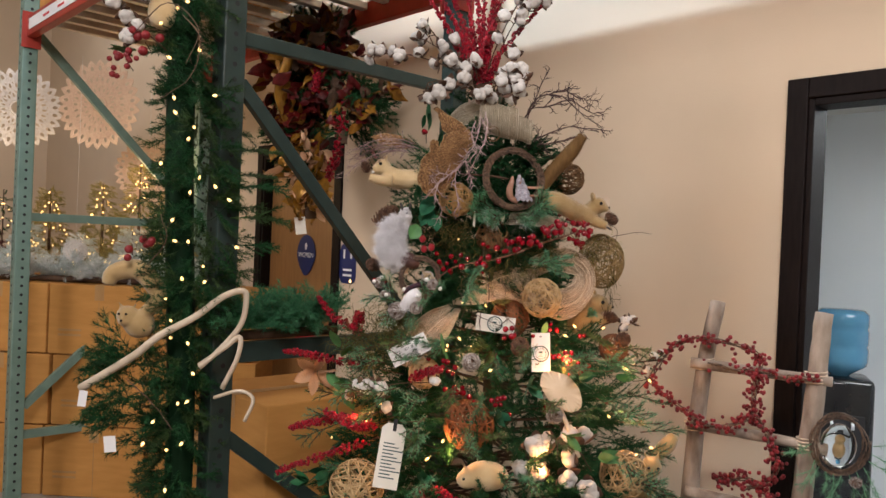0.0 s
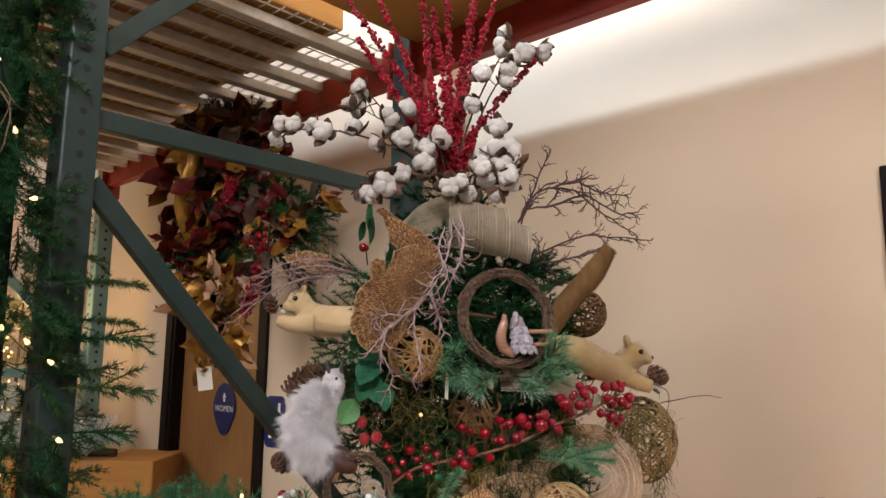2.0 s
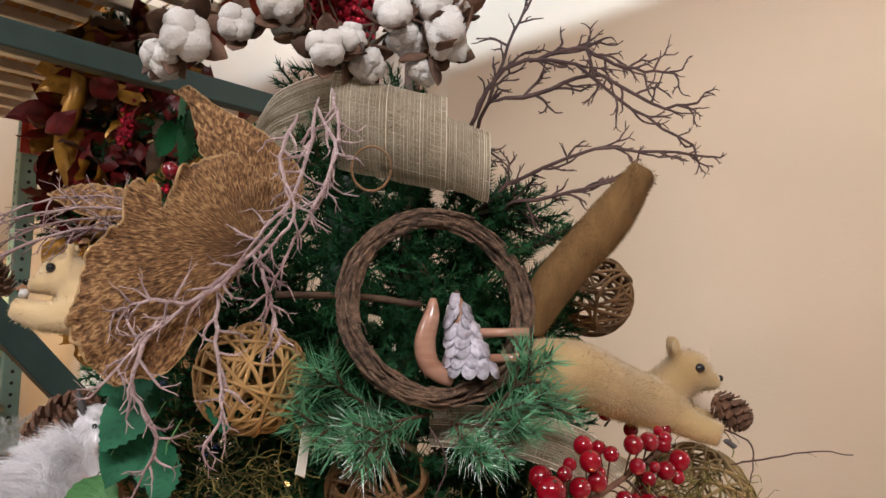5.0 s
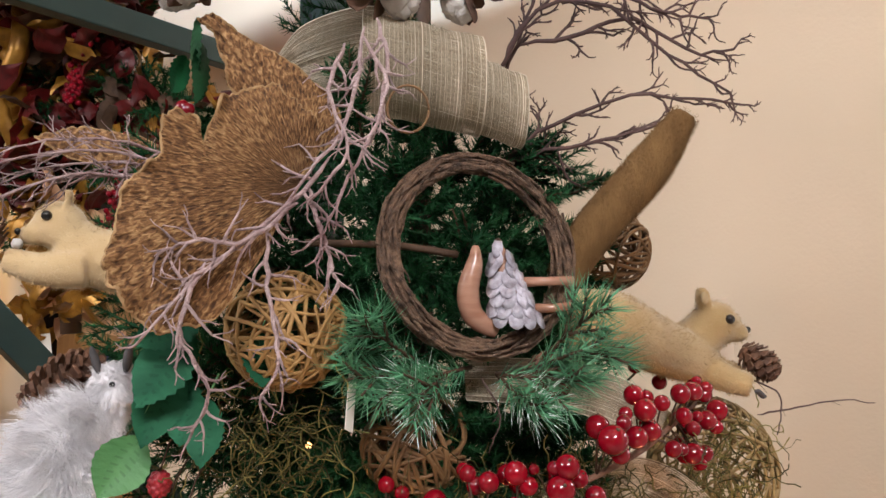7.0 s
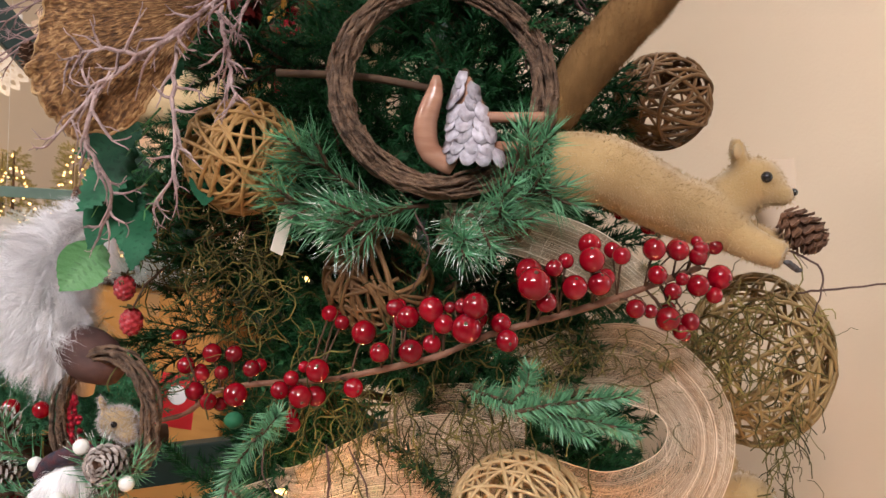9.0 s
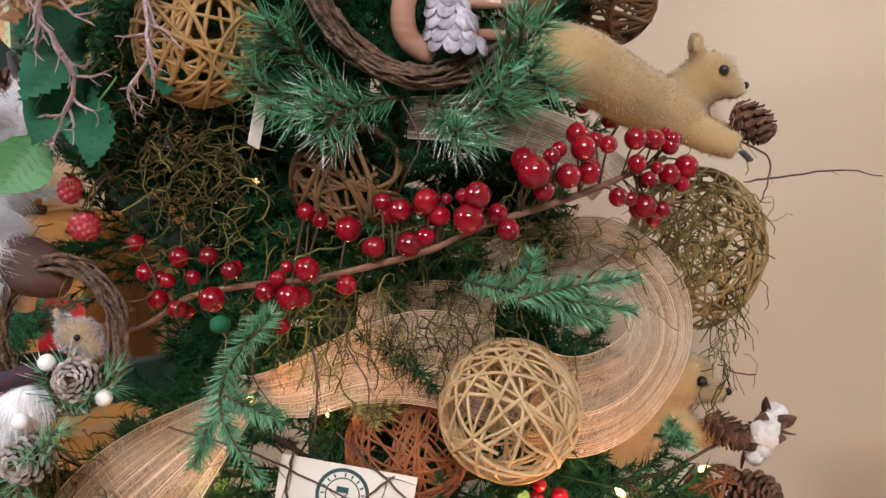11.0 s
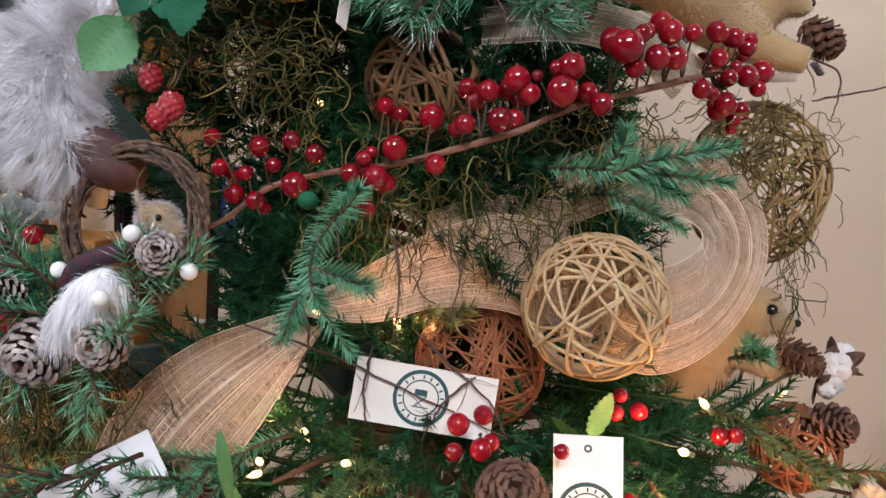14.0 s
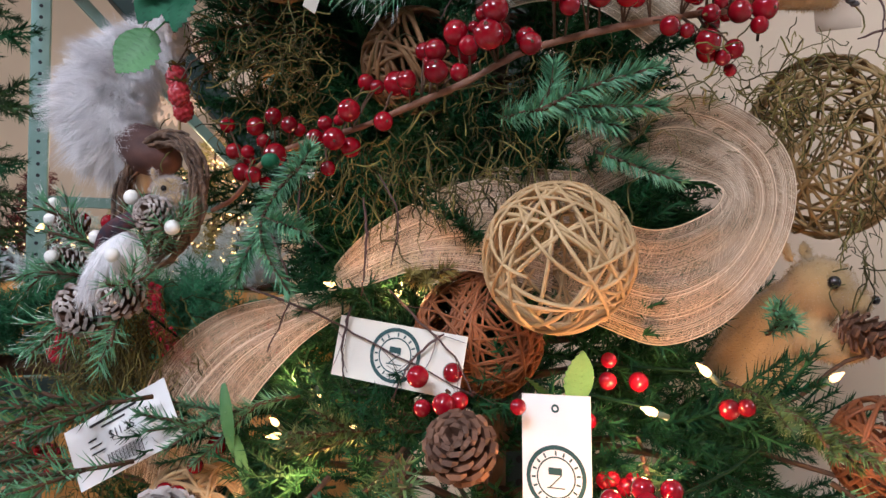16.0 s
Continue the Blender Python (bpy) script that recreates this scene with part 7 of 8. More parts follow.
cotton_stem([base, (0.07, 2.34, 2.10), (0.02, 2.32, 2.16), (-0.05, 2.31, 2.20)], [((-0.096, 2.31, 2.219), 0.016), ((-0.028, 2.31, 2.193), 0.018), ((-0.037, 2.31, 2.147), 0.017), ((0.022, 2.31, 2.152), 0.017), ((-0.083, 2.32, 2.261), 0.015)], "shaded stem with open white cotton bolls", 12)
cotton_stem([base, (0.10, 2.33, 2.09), (0.16, 2.31, 2.10), (0.21, 2.31, 2.13)], [((0.061, 2.31, 2.086), 0.018), ((0.071, 2.31, 2.147), 0.018), ((0.128, 2.30, 2.051), 0.018), ((0.168, 2.31, 2.086), 0.019), ((0.211, 2.31, 2.071), 0.018), ((0.217, 2.31, 2.131), 0.018)], "short stem with open white cotton bolls", 13)
cotton_stem([base, (0.13, 2.34, 2.18), (0.17, 2.32, 2.28), (0.22, 2.31, 2.37)], [((0.145, 2.31, 2.235), 0.017), ((0.206, 2.31, 2.309), 0.018), ((0.213, 2.31, 2.374), 0.017), ((0.243, 2.31, 2.336), 0.018), ((0.284, 2.315, 2.347), 0.015)], "tall stem with open white cotton bolls", 14)
cotton_stem([(0.42, 2.46, 1.30), (0.48, 2.41, 1.34), (0.52, 2.39, 1.38), (0.60, 2.44, 1.39)], [((0.575, 2.42, 1.372), 0.014), ((0.595, 2.44, 1.385), 0.012), ((0.615, 2.47, 1.382), 0.015), ((0.58, 2.42, 1.385), 0.014)], "cotton stem reaching out below the squirrel", 7)
cotton_stem([(0.30, 2.30, 1.05), (0.34, 2.18, 1.06), (0.39, 2.12, 1.07), (0.44, 2.11, 1.00)], [((0.289, 2.12, 1.062), 0.026), ((0.33, 2.11, 1.075), 0.024), ((0.412, 2.12, 1.080), 0.027), ((0.39, 2.11, 1.04), 0.024), ((0.38, 2.13, 1.09), 0.022)], "cotton stem with large white bolls", 8)
cotton_stem([(0.28, 2.30, 0.95), (0.30, 2.18, 0.98), (0.36, 2.12, 0.97), (0.44, 2.11, 0.95)], [((0.261, 2.10, 0.996), 0.026), ((0.30, 2.09, 0.985), 0.026), ((0.37, 2.10, 0.985), 0.025), ((0.433, 2.10, 0.955), 0.027)], "cotton stem with large white bolls", 9)
cotton_stem([(-0.10, 2.38, 1.15), (-0.17, 2.25, 1.18), (-0.22, 2.2, 1.17)], [((-0.19, 2.18, 1.19), 0.019), ((-0.155, 2.18, 1.185), 0.019), ((-0.22, 2.20, 1.185), 0.016), ((-0.24, 2.22, 1.16), 0.017), ((-0.14, 2.19, 1.13), 0.016), ((0.0, 2.13, 1.22), 0.014)], "cotton stem with small open bolls", 10)
cotton_stem([(0.45, 2.45, 1.28), (0.58, 2.38, 1.27), (0.66, 2.38, 1.27), (0.72, 2.42, 1.28)], [((0.60, 2.36, 1.275), 0.014), ((0.66, 2.37, 1.285), 0.012), ((0.70, 2.41, 1.29), 0.011), ((0.64, 2.38, 1.25), 0.012)], "dry cotton stem at the edge of the tree", 11)

# ---- crimson sprays ----
sb = (0.10, 2.37, 2.06)
for i, (mid, tip, n) in enumerate((((0.02, 2.39, 2.28), (-0.13, 2.42, 2.51), 230), ((0.04, 2.39, 2.28), (-0.055, 2.42, 2.50), 230), ((0.06, 2.40, 2.30), (0.035, 2.42, 2.55), 240), ((0.10, 2.40, 2.30), (0.09, 2.42, 2.56), 240),
                                   ((0.12, 2.38, 2.30), (0.158, 2.42, 2.56), 240), ((0.13, 2.37, 2.28), (0.21, 2.40, 2.54), 240), ((0.16, 2.34, 2.20), (0.30, 2.36, 2.38), 220), ((0.09, 2.35, 2.25), (0.06, 2.36, 2.45), 220),
                                   ((0.09, 2.33, 2.17), (0.13, 2.33, 2.28), 170), ((0.0, 2.40, 2.26), (-0.10, 2.44, 2.42), 200), ((0.13, 2.42, 2.30), (0.16, 2.46, 2.56), 200))):
    bead_spray([sb, Vector(sb).lerp(Vector(mid), 0.5), mid, tip], int(1.6 * n), "tall crimson beaded spray in the tree top", 50 + i, 0.0155, 0.0040, 0.18)
for i, (a, b, c) in enumerate((((-0.12, 2.30, 1.10), (-0.28, 2.16, 1.10), (-0.40, 2.16, 1.07)), ((-0.10, 2.3, 1.04), (-0.25, 2.14, 1.02), (-0.43, 2.14, 0.95)), ((-0.12, 2.3, 1.08), (-0.20, 2.12, 1.09), (-0.30, 2.12, 1.13)),
                               ((-0.10, 2.35, 1.20), (-0.32, 2.28, 1.25), (-0.45, 2.26, 1.27)), ((-0.12, 2.45, 1.26), (-0.34, 2.58, 1.33), (-0.43, 2.66, 1.40)), ((-0.02, 2.25, 0.92), (0.05, 2.05, 0.93), (0.16, 2.02, 0.90)),
                               ((-0.06, 2.25, 0.90), (-0.02, 2.04, 0.92), (-0.06, 2.02, 0.88)), ((-0.08, 2.25, 1.18), (-0.04, 2.13, 1.24), (0.02, 2.12, 1.26)), ((-0.25, 2.36, 1.3), (-0.24, 2.32, 1.38), (-0.26, 2.31, 1.34)))):
    bead_spray([a, b, c], 200, "crimson beaded spray low on the tree", 80 + i, 0.020, 0.0042, 0.3)

# ---- ribbons ----
V3 = Vector
ribbon("burlap_ribbon", [(V3((-0.075, 2.264, 1.235)), V3((-0.045, 0, 0.010))), (V3((-0.060, 2.260, 1.290)), V3((-0.043, 0, 0.012))), (V3((-0.030, 2.260, 1.337)), V3((-0.045, 0.004, 0.024))), (V3((0.004, 2.272, 1.374)), V3((-0.033, 0.012, 0.028))),
                         (V3((0.034, 2.315, 1.398)), V3((-0.020, 0.018, 0.018))), (V3((0.058, 2.375, 1.412)), V3((-0.008, 0.010, 0.008)))],
       64, 130, "burlap", "gauze", "end of the natural burlap ribbon hanging behind the price tag", 23, 0.0020, 60, 3.0)
ribbon("burlap_ribbon", [(V3((0.040, 2.370, 1.425)), V3((-0.002, 0.006, 0.006))), (V3((0.078, 2.312, 1.438)), V3((-0.004, 0.010, 0.012))), (V3((0.122, 2.280, 1.456)), V3((-0.004, 0.010, 0.023))), (V3((0.172, 2.282, 1.478)), V3((-0.002, 0.012, 0.030))),
                         (V3((0.225, 2.290, 1.486)), V3((0, 0.010, 0.039))), (V3((0.285, 2.298, 1.474)), V3((0, 0.008, 0.042)))],
       64, 200, "burlap", "gauze", "natural burlap ribbon twisting across the tree", 3, 0.0016, 90, 3.0)
ribbon("burlap_ribbon", [(V3((0.235, 2.312, 1.47)), V3((0.0, 0.0, 0.036))),
                         (V3((0.315, 2.311, 1.451)), V3((-0.002, 0.0, 0.045))),
                         (V3((0.368, 2.325, 1.437)), V3((-0.004, 0.002, 0.047))),
                         (V3((0.415, 2.333, 1.458)), V3((-0.011, 0.006, 0.041))),
                         (V3((0.439, 2.344, 1.497)), V3((-0.023, 0.015, 0.02))),
                         (V3((0.437, 2.362, 1.531)), V3((-0.031, 0.015, -0.003))),
                         (V3((0.415, 2.377, 1.555)), V3((-0.028, 0.011, -0.024))),
                         (V3((0.375, 2.388, 1.572)), V3((-0.019, 0.006, -0.034))),
                         (V3((0.326, 2.399, 1.562)), V3((-0.006, 0.004, -0.037))),
                         (V3((0.275, 2.4, 1.536)), V3((0.0, 0.004, -0.037)))],
       70, 150, "burlap", "gauze", "broad loop of natural burlap ribbon beside the rattan ball", 13, 0.0022, 90, 5.0)
ribbon("burlap_ribbon", [(V3((0.16, 2.345, 1.50)), V3((0, 0.01, 0.022))), (V3((0.22, 2.34, 1.515)), V3((0, 0.01, 0.026))), (V3((0.29, 2.36, 1.51)), V3((0, 0.01, 0.028)))], 30, 60, "burlap", "gauze", "loop of burlap ribbon behind the rattan ball", 4, 0.001)
ribbon("burlap_ribbon", [(V3((0.20, 2.34, 1.690)), V3((0.0, 0.012, 0.018))), (V3((0.27, 2.30, 1.690)), V3((0.0, 0.012, 0.020))), (V3((0.33, 2.285, 1.675)), V3((0.008, 0.01, 0.020))), (V3((0.375, 2.30, 1.645)), V3((0.016, 0.01, 0.016)))], 16, 34, "pale_burlap", "pale_gauze", "pale burlap ribbon below the squirrel", 5, 0.001)


def bow_loop(name, c0, c1, r0, r1, a0, a1, threads, cross, label, seed):
    """A barrel of ribbon wound about the line from c0 to c1."""
    c0, c1 = V3(c0), V3(c1)
    mid, half = (c0 + c1) / 2, (c1 - c0) / 2
    rows = []
    for k in range(10):
        a = radians(a0 + (a1 - a0) * k / 9)
        r = r0 + (r1 - r0) * k / 9
        rows.append((mid + V3((0, r * math.sin(a), r * math.cos(a))), half))
    return ribbon(name, rows, threads, cross, "pale_burlap", "pale_gauze", label, seed, 0.0006, 60, 1.0)


bow_loop("sinamay_bow", (0.098, 2.335, 1.998), (0.212, 2.330, 1.974), 0.047, 0.049, 60, -215, 34, 70, "pale sinamay ribbon loop below the cotton", 6)
bow_loop("sinamay_bow", (0.200, 2.338, 1.970), (0.256, 2.340, 1.950), 0.043, 0.026, 70, -420, 24, 60, "open curled end of the pale sinamay bow", 7)
ribbon("sinamay_bow", [(V3((0.14, 2.36, 2.025)), V3((0, 0.02, -0.030))), (V3((0.09, 2.345, 2.015)), V3((0, 0.02, -0.032))), (V3((0.04, 2.34, 1.995)), V3((0.0, 0.02, -0.028))), (V3((0.01, 2.37, 1.985)), V3((0.0, 0.015, -0.016)))], 44, 18, "pale_burlap", "pale_gauze", "side loop of the pale sinamay bow", 8, 0.001)
rr = thing("jute_ring", "small ring of jute cord below the bow", "cord ring")
part("cord", tube([(0.140 + 0.019 * math.cos(t), 2.285, 1.937 + 0.022 * math.sin(t)) for t in [0.26 * k for k in range(25)]], 0.0013, 6), "dark_rattan", rr)


# ---- tags ----
def string(ob, a, b, m=None):
    part("string", tube(curve([a, V3(a).lerp(V3(b), 0.5) + V3((0, -0.004, -0.004)), b], 7), 0.0005, 4), "burlap", ob, "thin string")


def seal(x, z, r, y):
    return join(ring_piece(x, z, r * 0.86, r, y), ring_piece(x, z, r * 0.60, r * 0.65, y), *[moved(plate(-r * 0.03, r * 0.03, r * 0.68, r * 0.82, y), Matrix.Translation((x, 0, z)) @ Matrix.Rotation(0.36 * k, 4, "Y")) for k in range(17)],
                plate(x - r * 0.30, x + r * 0.30, z - r * 0.34, z - r * 0.30, y), moved(plate(-r * 0.02, r * 0.02, 0, r * 0.55, y), Matrix.Translation((x - 0.2 * r, 0, z - 0.3 * r)) @ Matrix.Rotation(0.8, 4, "Y")),
                plate(x - r * 0.25, x + r * 0.2, z + r * 0.08, z + r * 0.3, y))


tag = thing("paper_tag", "white paper tag with a round dark green seal", "tag", pose(0.171, 2.250, 1.402, -8, 6, -2), group="paper tags")
part("card", slate(0.114, 0.050), "cream_paper", tag, smooth=False)
part("seal", seal(-0.002, -0.025, 0.0225, -0.0009), "ink", tag, "round dark green printed seal", False)
tag = thing("paper_tag", "white hang tag with a round dark green seal", "tag", pose(0.2995, 2.238, 1.358, -4, -3.5, -10), group="paper tags")
part("card", slate(0.054, 0.112), "paper", tag, smooth=False)
part("seal", seal(0.0, -0.060, 0.0235, -0.0009), "ink", tag, "round dark green printed seal", False)
part("eyelet", ring_piece(0, -0.010, 0.0016, 0.0032, -0.0010, 14), "ink", tag, smooth=False)
tag = thing("price_tag", "white price tag with print and a bar code", "tag", pose(-0.092, 2.216, 1.320, -8, -29, 4), group="paper tags")
part("card", slate(0.118, 0.056), "paper", tag, smooth=False)
bars = [plate(-0.020 + 0.0014 * k, -0.020 + 0.0014 * k + (0.0005 if k % 3 else 0.0009), -0.049, -0.037, -0.0009) for k in range(28)]
bars += [plate(-0.030, 0.025, -0.0085, -0.0060, -0.0009), plate(-0.018, 0.010, -0.0130, -0.0112, -0.0009), plate(-0.036, -0.026, -0.020, -0.0185, -0.0009), plate(-0.036, -0.022, -0.026, -0.0245, -0.0009), plate(-0.036, -0.020, -0.032, -0.0305, -0.0009), plate(-0.020, 0.018, -0.0535, -0.0518, -0.0009)]
tagged(part("print", join(*bars), "black_ink", tag, "black printed bars and bar code", False), kind="stuff")
part("price", lettering("$11.25", 0.0105, Matrix.Translation((0.002, -0.0010, -0.0225)) @ Matrix.Rotation(radians(90), 4, "X"), 0.0001), "black_ink", tag, "printed price", False)
part("unit", lettering("EA", 0.0085, Matrix.Translation((0.036, -0.0010, -0.0185)) @ Matrix.Rotation(radians(90), 4, "X"), 0.0001), "black_ink", tag, "printed unit", False)
tag = thing("price_tag", "tall cream hang tag with blurred print on a black clip", "tag", pose(-0.098, 2.06, 1.118, -6, 7, 0), group="paper tags")
part("card", slate(0.066, 0.172, notch=0.014), "cream_paper", tag, smooth=False)
part("clip", box(-0.004, -0.004, -0.02, 0.006, 0.002, 0.012, 0.001), "black_ink", tag, "black plastic clip")
tagged(part("print", join(*[plate(-0.022, -0.022 + 0.03 + 0.012 * ((k * 7) % 3), -0.055 - 0.009 * k, -0.052 - 0.009 * k, -0.0009) for k in range(11)]), "ink", tag, "grey printed lines", False), kind="stuff")
tag = thing("price_tag", "white price tag hanging inside the wreath's needles", "tag", pose(0.095, 2.245, 1.705, -10, 22, 58), group="paper tags")
part("card", slate(0.012, 0.050), "cream_paper", tag, smooth=False)

tag = thing("price_tag", "pale paper tag hanging behind the reaching squirrel", "tag", pose(0.505, 2.452, 1.772, 0, -6, 12), group="paper tags")
part("card", slate(0.040, 0.098), "kraft", tag, smooth=False)
pine_cone((0.268, 2.285, 1.700), (0.2, -0.8, -0.3), 0.036, 0.040, False, "open brown pine cone below the frosted needles", 41, 60)
solo("bead_ornament", ball((0.080, 2.192, 1.531), (0.0075, 0.0075, 0.0066), 12, 9), "teal_leaf", "small teal bead wired to the fir pick", "bead")

# ---- peach flower ----
fl = thing("peach_flower", "peach silk flower with pointed petals at the tree's side", "flower")
for k in range(6):
    a = 2 * math.pi * k / 6 + 0.3
    part("petal", leaf_piece(aim((-0.37, 2.35, 1.195), (math.cos(a), -0.35, math.sin(a)), 0.4 * k), 0.075, 0.045, 0.15, 0.2, 0.03), "peach", fl)

# ---- string of lights ----


def light_string(name, points, label, bulb_mat, r=0.0034, ln=0.014, wire=True):
    ob = thing(name, label, "string lights")
    rng = random.Random(len(points))
    for i, p in enumerate(points):
        d = V3((rng.gauss(0, 0.6), -0.7, rng.gauss(0, 0.6))).normalized()
        m = aim(p, d)
        so = part("socket", moved(tube([(0, 0, -0.012), (0, 0, 0.001)], 0.0024, 8), m), "socket", ob)
        part("bulb", moved(limb([(0, 0, 0), (0, 0, ln * 0.4), (0, 0, ln)], [r * 0.8, r, r * 0.15], 6, 8), m), bulb_mat, so, "glowing warm bulb")
        if wire and i:
            q = points[i - 1]
            if (V3(q) - V3(p)).length < 0.55:
                mid = V3(p).lerp(V3(q), 0.5) + V3((0, 0.06, -0.03))
                part("wire", tube(curve([V3(q) + V3((0, 0.012, 0)), mid, V3(p) + V3((0, 0.012, 0))], 8), 0.0012, 4), "cord", ob)
    return ob


BULBS = [(0.407, 2.285, 1.374), (0.139, 2.316, 1.427), (0.062, 2.31, 1.325), (0.10, 2.30, 1.30), (0.03, 2.29, 1.30), (-0.10, 2.22, 1.42), (0.502, 2.37, 1.364), (0.368, 2.20, 1.289), (0.555, 2.29, 1.258), (0.64, 2.32, 1.222), (0.50, 2.20, 1.132), (0.56, 2.14, 1.04),
         (0.031, 2.14, 1.058), (-0.008, 2.12, 1.013), (-0.29, 2.2, 1.035), (-0.151, 2.18, 1.144), (0.157, 2.15, 1.259), (0.269, 2.16, 1.236), (0.62, 2.2, 1.05), (-0.27, 2.30, 1.483), (0.372, 2.223, 1.354), (0.075, 2.318, 1.428), (0.028, 2.30, 1.287), (0.12, 2.42, 1.66), (0.05, 2.40, 1.62)]
light_string("string_lights", BULBS, "green wire string of warm mini lights on the tree", "bulb")
for p, w in (((0.139, 2.335, 1.432), 0.9), ((0.372, 2.245, 1.345), 0.6), ((0.02, 2.34, 1.335), 0.5), ((0.10, 2.22, 1.27), 0.7), ((0.35, 2.20, 1.24), 0.6), ((0.03, 2.10, 1.04), 1.3), ((0.55, 2.20, 1.15), 1.1), ((-0.2, 2.16, 1.10), 1.0), ((0.30, 2.05, 1.02), 1.0), ((0.555, 2.255, 1.265), 0.8), ((0.368, 2.168, 1.285), 0.6), ((0.60, 2.50, 1.12), 0.4)):
    point_lamp("mini_light", p, w, (1.0, 0.45, 0.16), 0.012)


# ---- log ladder with berry garland and a small lantern wreath ----
ladder = thing("log_ladder", "rustic ladder of grey birch logs leaning by the doorway", "ladder")


def log(points, radii, seed):
    line = curve(points, 18)
    rs = [radii[0] + (radii[1] - radii[0]) * i / 17 for i in range(18)]
    v, f = tube(line, rs, 12)
    out = []
    for p in v:
        q = V3(p)
        out.append(tuple(q + 0.003 * V3((noise.noise(q * 40), noise.noise(q * 40 + V3((9, 0, 0))), 0.5 * noise.noise(q * 30)))))
    return out, f


part("rail", log([(0.805, 2.44, 0.0), (0.81, 2.43, 0.8), (0.832, 2.42, 1.22), (0.868, 2.415, 1.462)], (0.030, 0.022), 1), "bark", ladder)
part("rail", log([(1.04, 2.26, 0.0), (1.07, 2.25, 0.8), (1.098, 2.245, 1.22), (1.112, 2.24, 1.452)], (0.032, 0.024), 2), "bark", ladder)
for z in (1.262, 1.07, 0.86, 0.5):
    part("rung", log([(0.79, 2.41, z + 0.006), (0.95, 2.33, z), (1.13, 2.215, z - 0.004)], (0.017, 0.015), z), "bark", ladder)
for x, y, z in ((0.832, 2.42, 1.262), (1.098, 2.245, 1.262), (0.815, 2.425, 1.07), (1.085, 2.25, 1.07)):
    part("lashing", join(*[tube([(x + 0.030 * math.cos(t), y + 0.030 * math.sin(t), z - 0.02 + 0.01 * k + 0.002 * t) for t in [0.5 * i for i in range(14)]], 0.0022, 5) for k in range(4)]), "burlap", ladder, "jute lashing")


def berry_vine(points, n, seed, label):
    rng = random.Random(seed)
    ob = thing("berry_vine", label, "berry garland", group="berry vines on the ladder")
    line = curve(points, 26)
    for k in range(3):
        part("vine", tube([q + 0.006 * V3((math.cos(0.9 * i + 2 * k), math.sin(0.9 * i + 2 * k), math.sin(0.7 * i + k))) for i, q in enumerate(line)], 0.0022, 5), "twig", ob)
    bs = []
    for i in range(n):
        q = line[rng.randrange(26)] + rand_from(rng) * rng.uniform(0.004, 0.032)
        bs.append(ball(q, 0.0062 * rng.uniform(0.7, 1.2), 7, 5))
    tagged(part("berry_sleeve", join(*bs), "dull_berry", ob, "dried dark red berries"), kind="stuff")


berry_vine([(0.66, 2.40, 1.20), (0.72, 2.40, 1.31), (0.80, 2.38, 1.345), (0.90, 2.34, 1.34), (0.96, 2.30, 1.30), (0.95, 2.30, 1.22)], 150, 1, "vine of dried red berries over the ladder's top rung")
berry_vine([(0.64, 2.36, 1.22), (0.70, 2.34, 1.17), (0.80, 2.34, 1.10), (0.90, 2.31, 1.10), (0.95, 2.29, 1.16)], 150, 2, "vine of dried red berries on the ladder")
berry_vine([(0.95, 2.30, 1.26), (0.94, 2.28, 1.15), (0.98, 2.26, 1.07), (1.0, 2.25, 0.98), (0.92, 2.26, 0.93)], 170, 3, "vine of dried red berries on the ladder")
berry_vine([(0.83, 2.36, 1.27), (0.93, 2.30, 1.265), (1.02, 2.26, 1.26), (1.08, 2.2, 1.27)], 60, 4, "vine of dried red berries along the rung")
berry_vine([(0.86, 2.34, 0.92), (0.93, 2.28, 0.95), (0.99, 2.24, 0.90), (1.02, 2.24, 0.82)], 150, 5, "vine of dried red berries low on the ladder")
lw = thing("lantern_wreath", "small dark vine wreath with frosted greens round a glass ornament", "wreath")
vine_ring(lw, (1.145, 2.185, 1.09), (1, 0.1, 0), (0, 0.1, 1), 0.078, 0.010, 14, 0.0022, "twig", 31)
part("globe", ball((1.142, 2.188, 1.085), (0.050, 0.030, 0.062), 18, 14), "clear", lw, "clear glass ornament")
rngw = np.random.default_rng(5)
its = []
for k in range(13):
    a = math.pi * (1.0 + k / 12)
    its.append(np_move(PINE[k % 4], aim((1.145 + 0.085 * math.cos(a), 2.17, 1.09 + 0.085 * math.sin(a)), (math.cos(a) + 0.4 * rngw.normal(), -0.5, math.sin(a) + 0.4 * rngw.normal()), a) @ Matrix.Scale(0.62, 4)))
tagged(part("needle_mass", np_join(its), "fresh_needle", lw, "frosted pine needles", False), kind="stuff")
body = fuse([ball((1.14, 2.183, 1.075), (0.017, 0.014, 0.024), 12, 8), ball((1.14, 2.178, 1.105), (0.014, 0.013, 0.014), 12, 8)], 0.004, 3)
several("bear_ornament", [(body, "felt")], "small tan figure inside the glass ornament", "ornament")
pine_cone((1.17, 2.145, 0.995), (0.1, -0.8, 0.2), 0.03, 0.03, True, "small frosted cone on the lantern wreath", 77, 40)

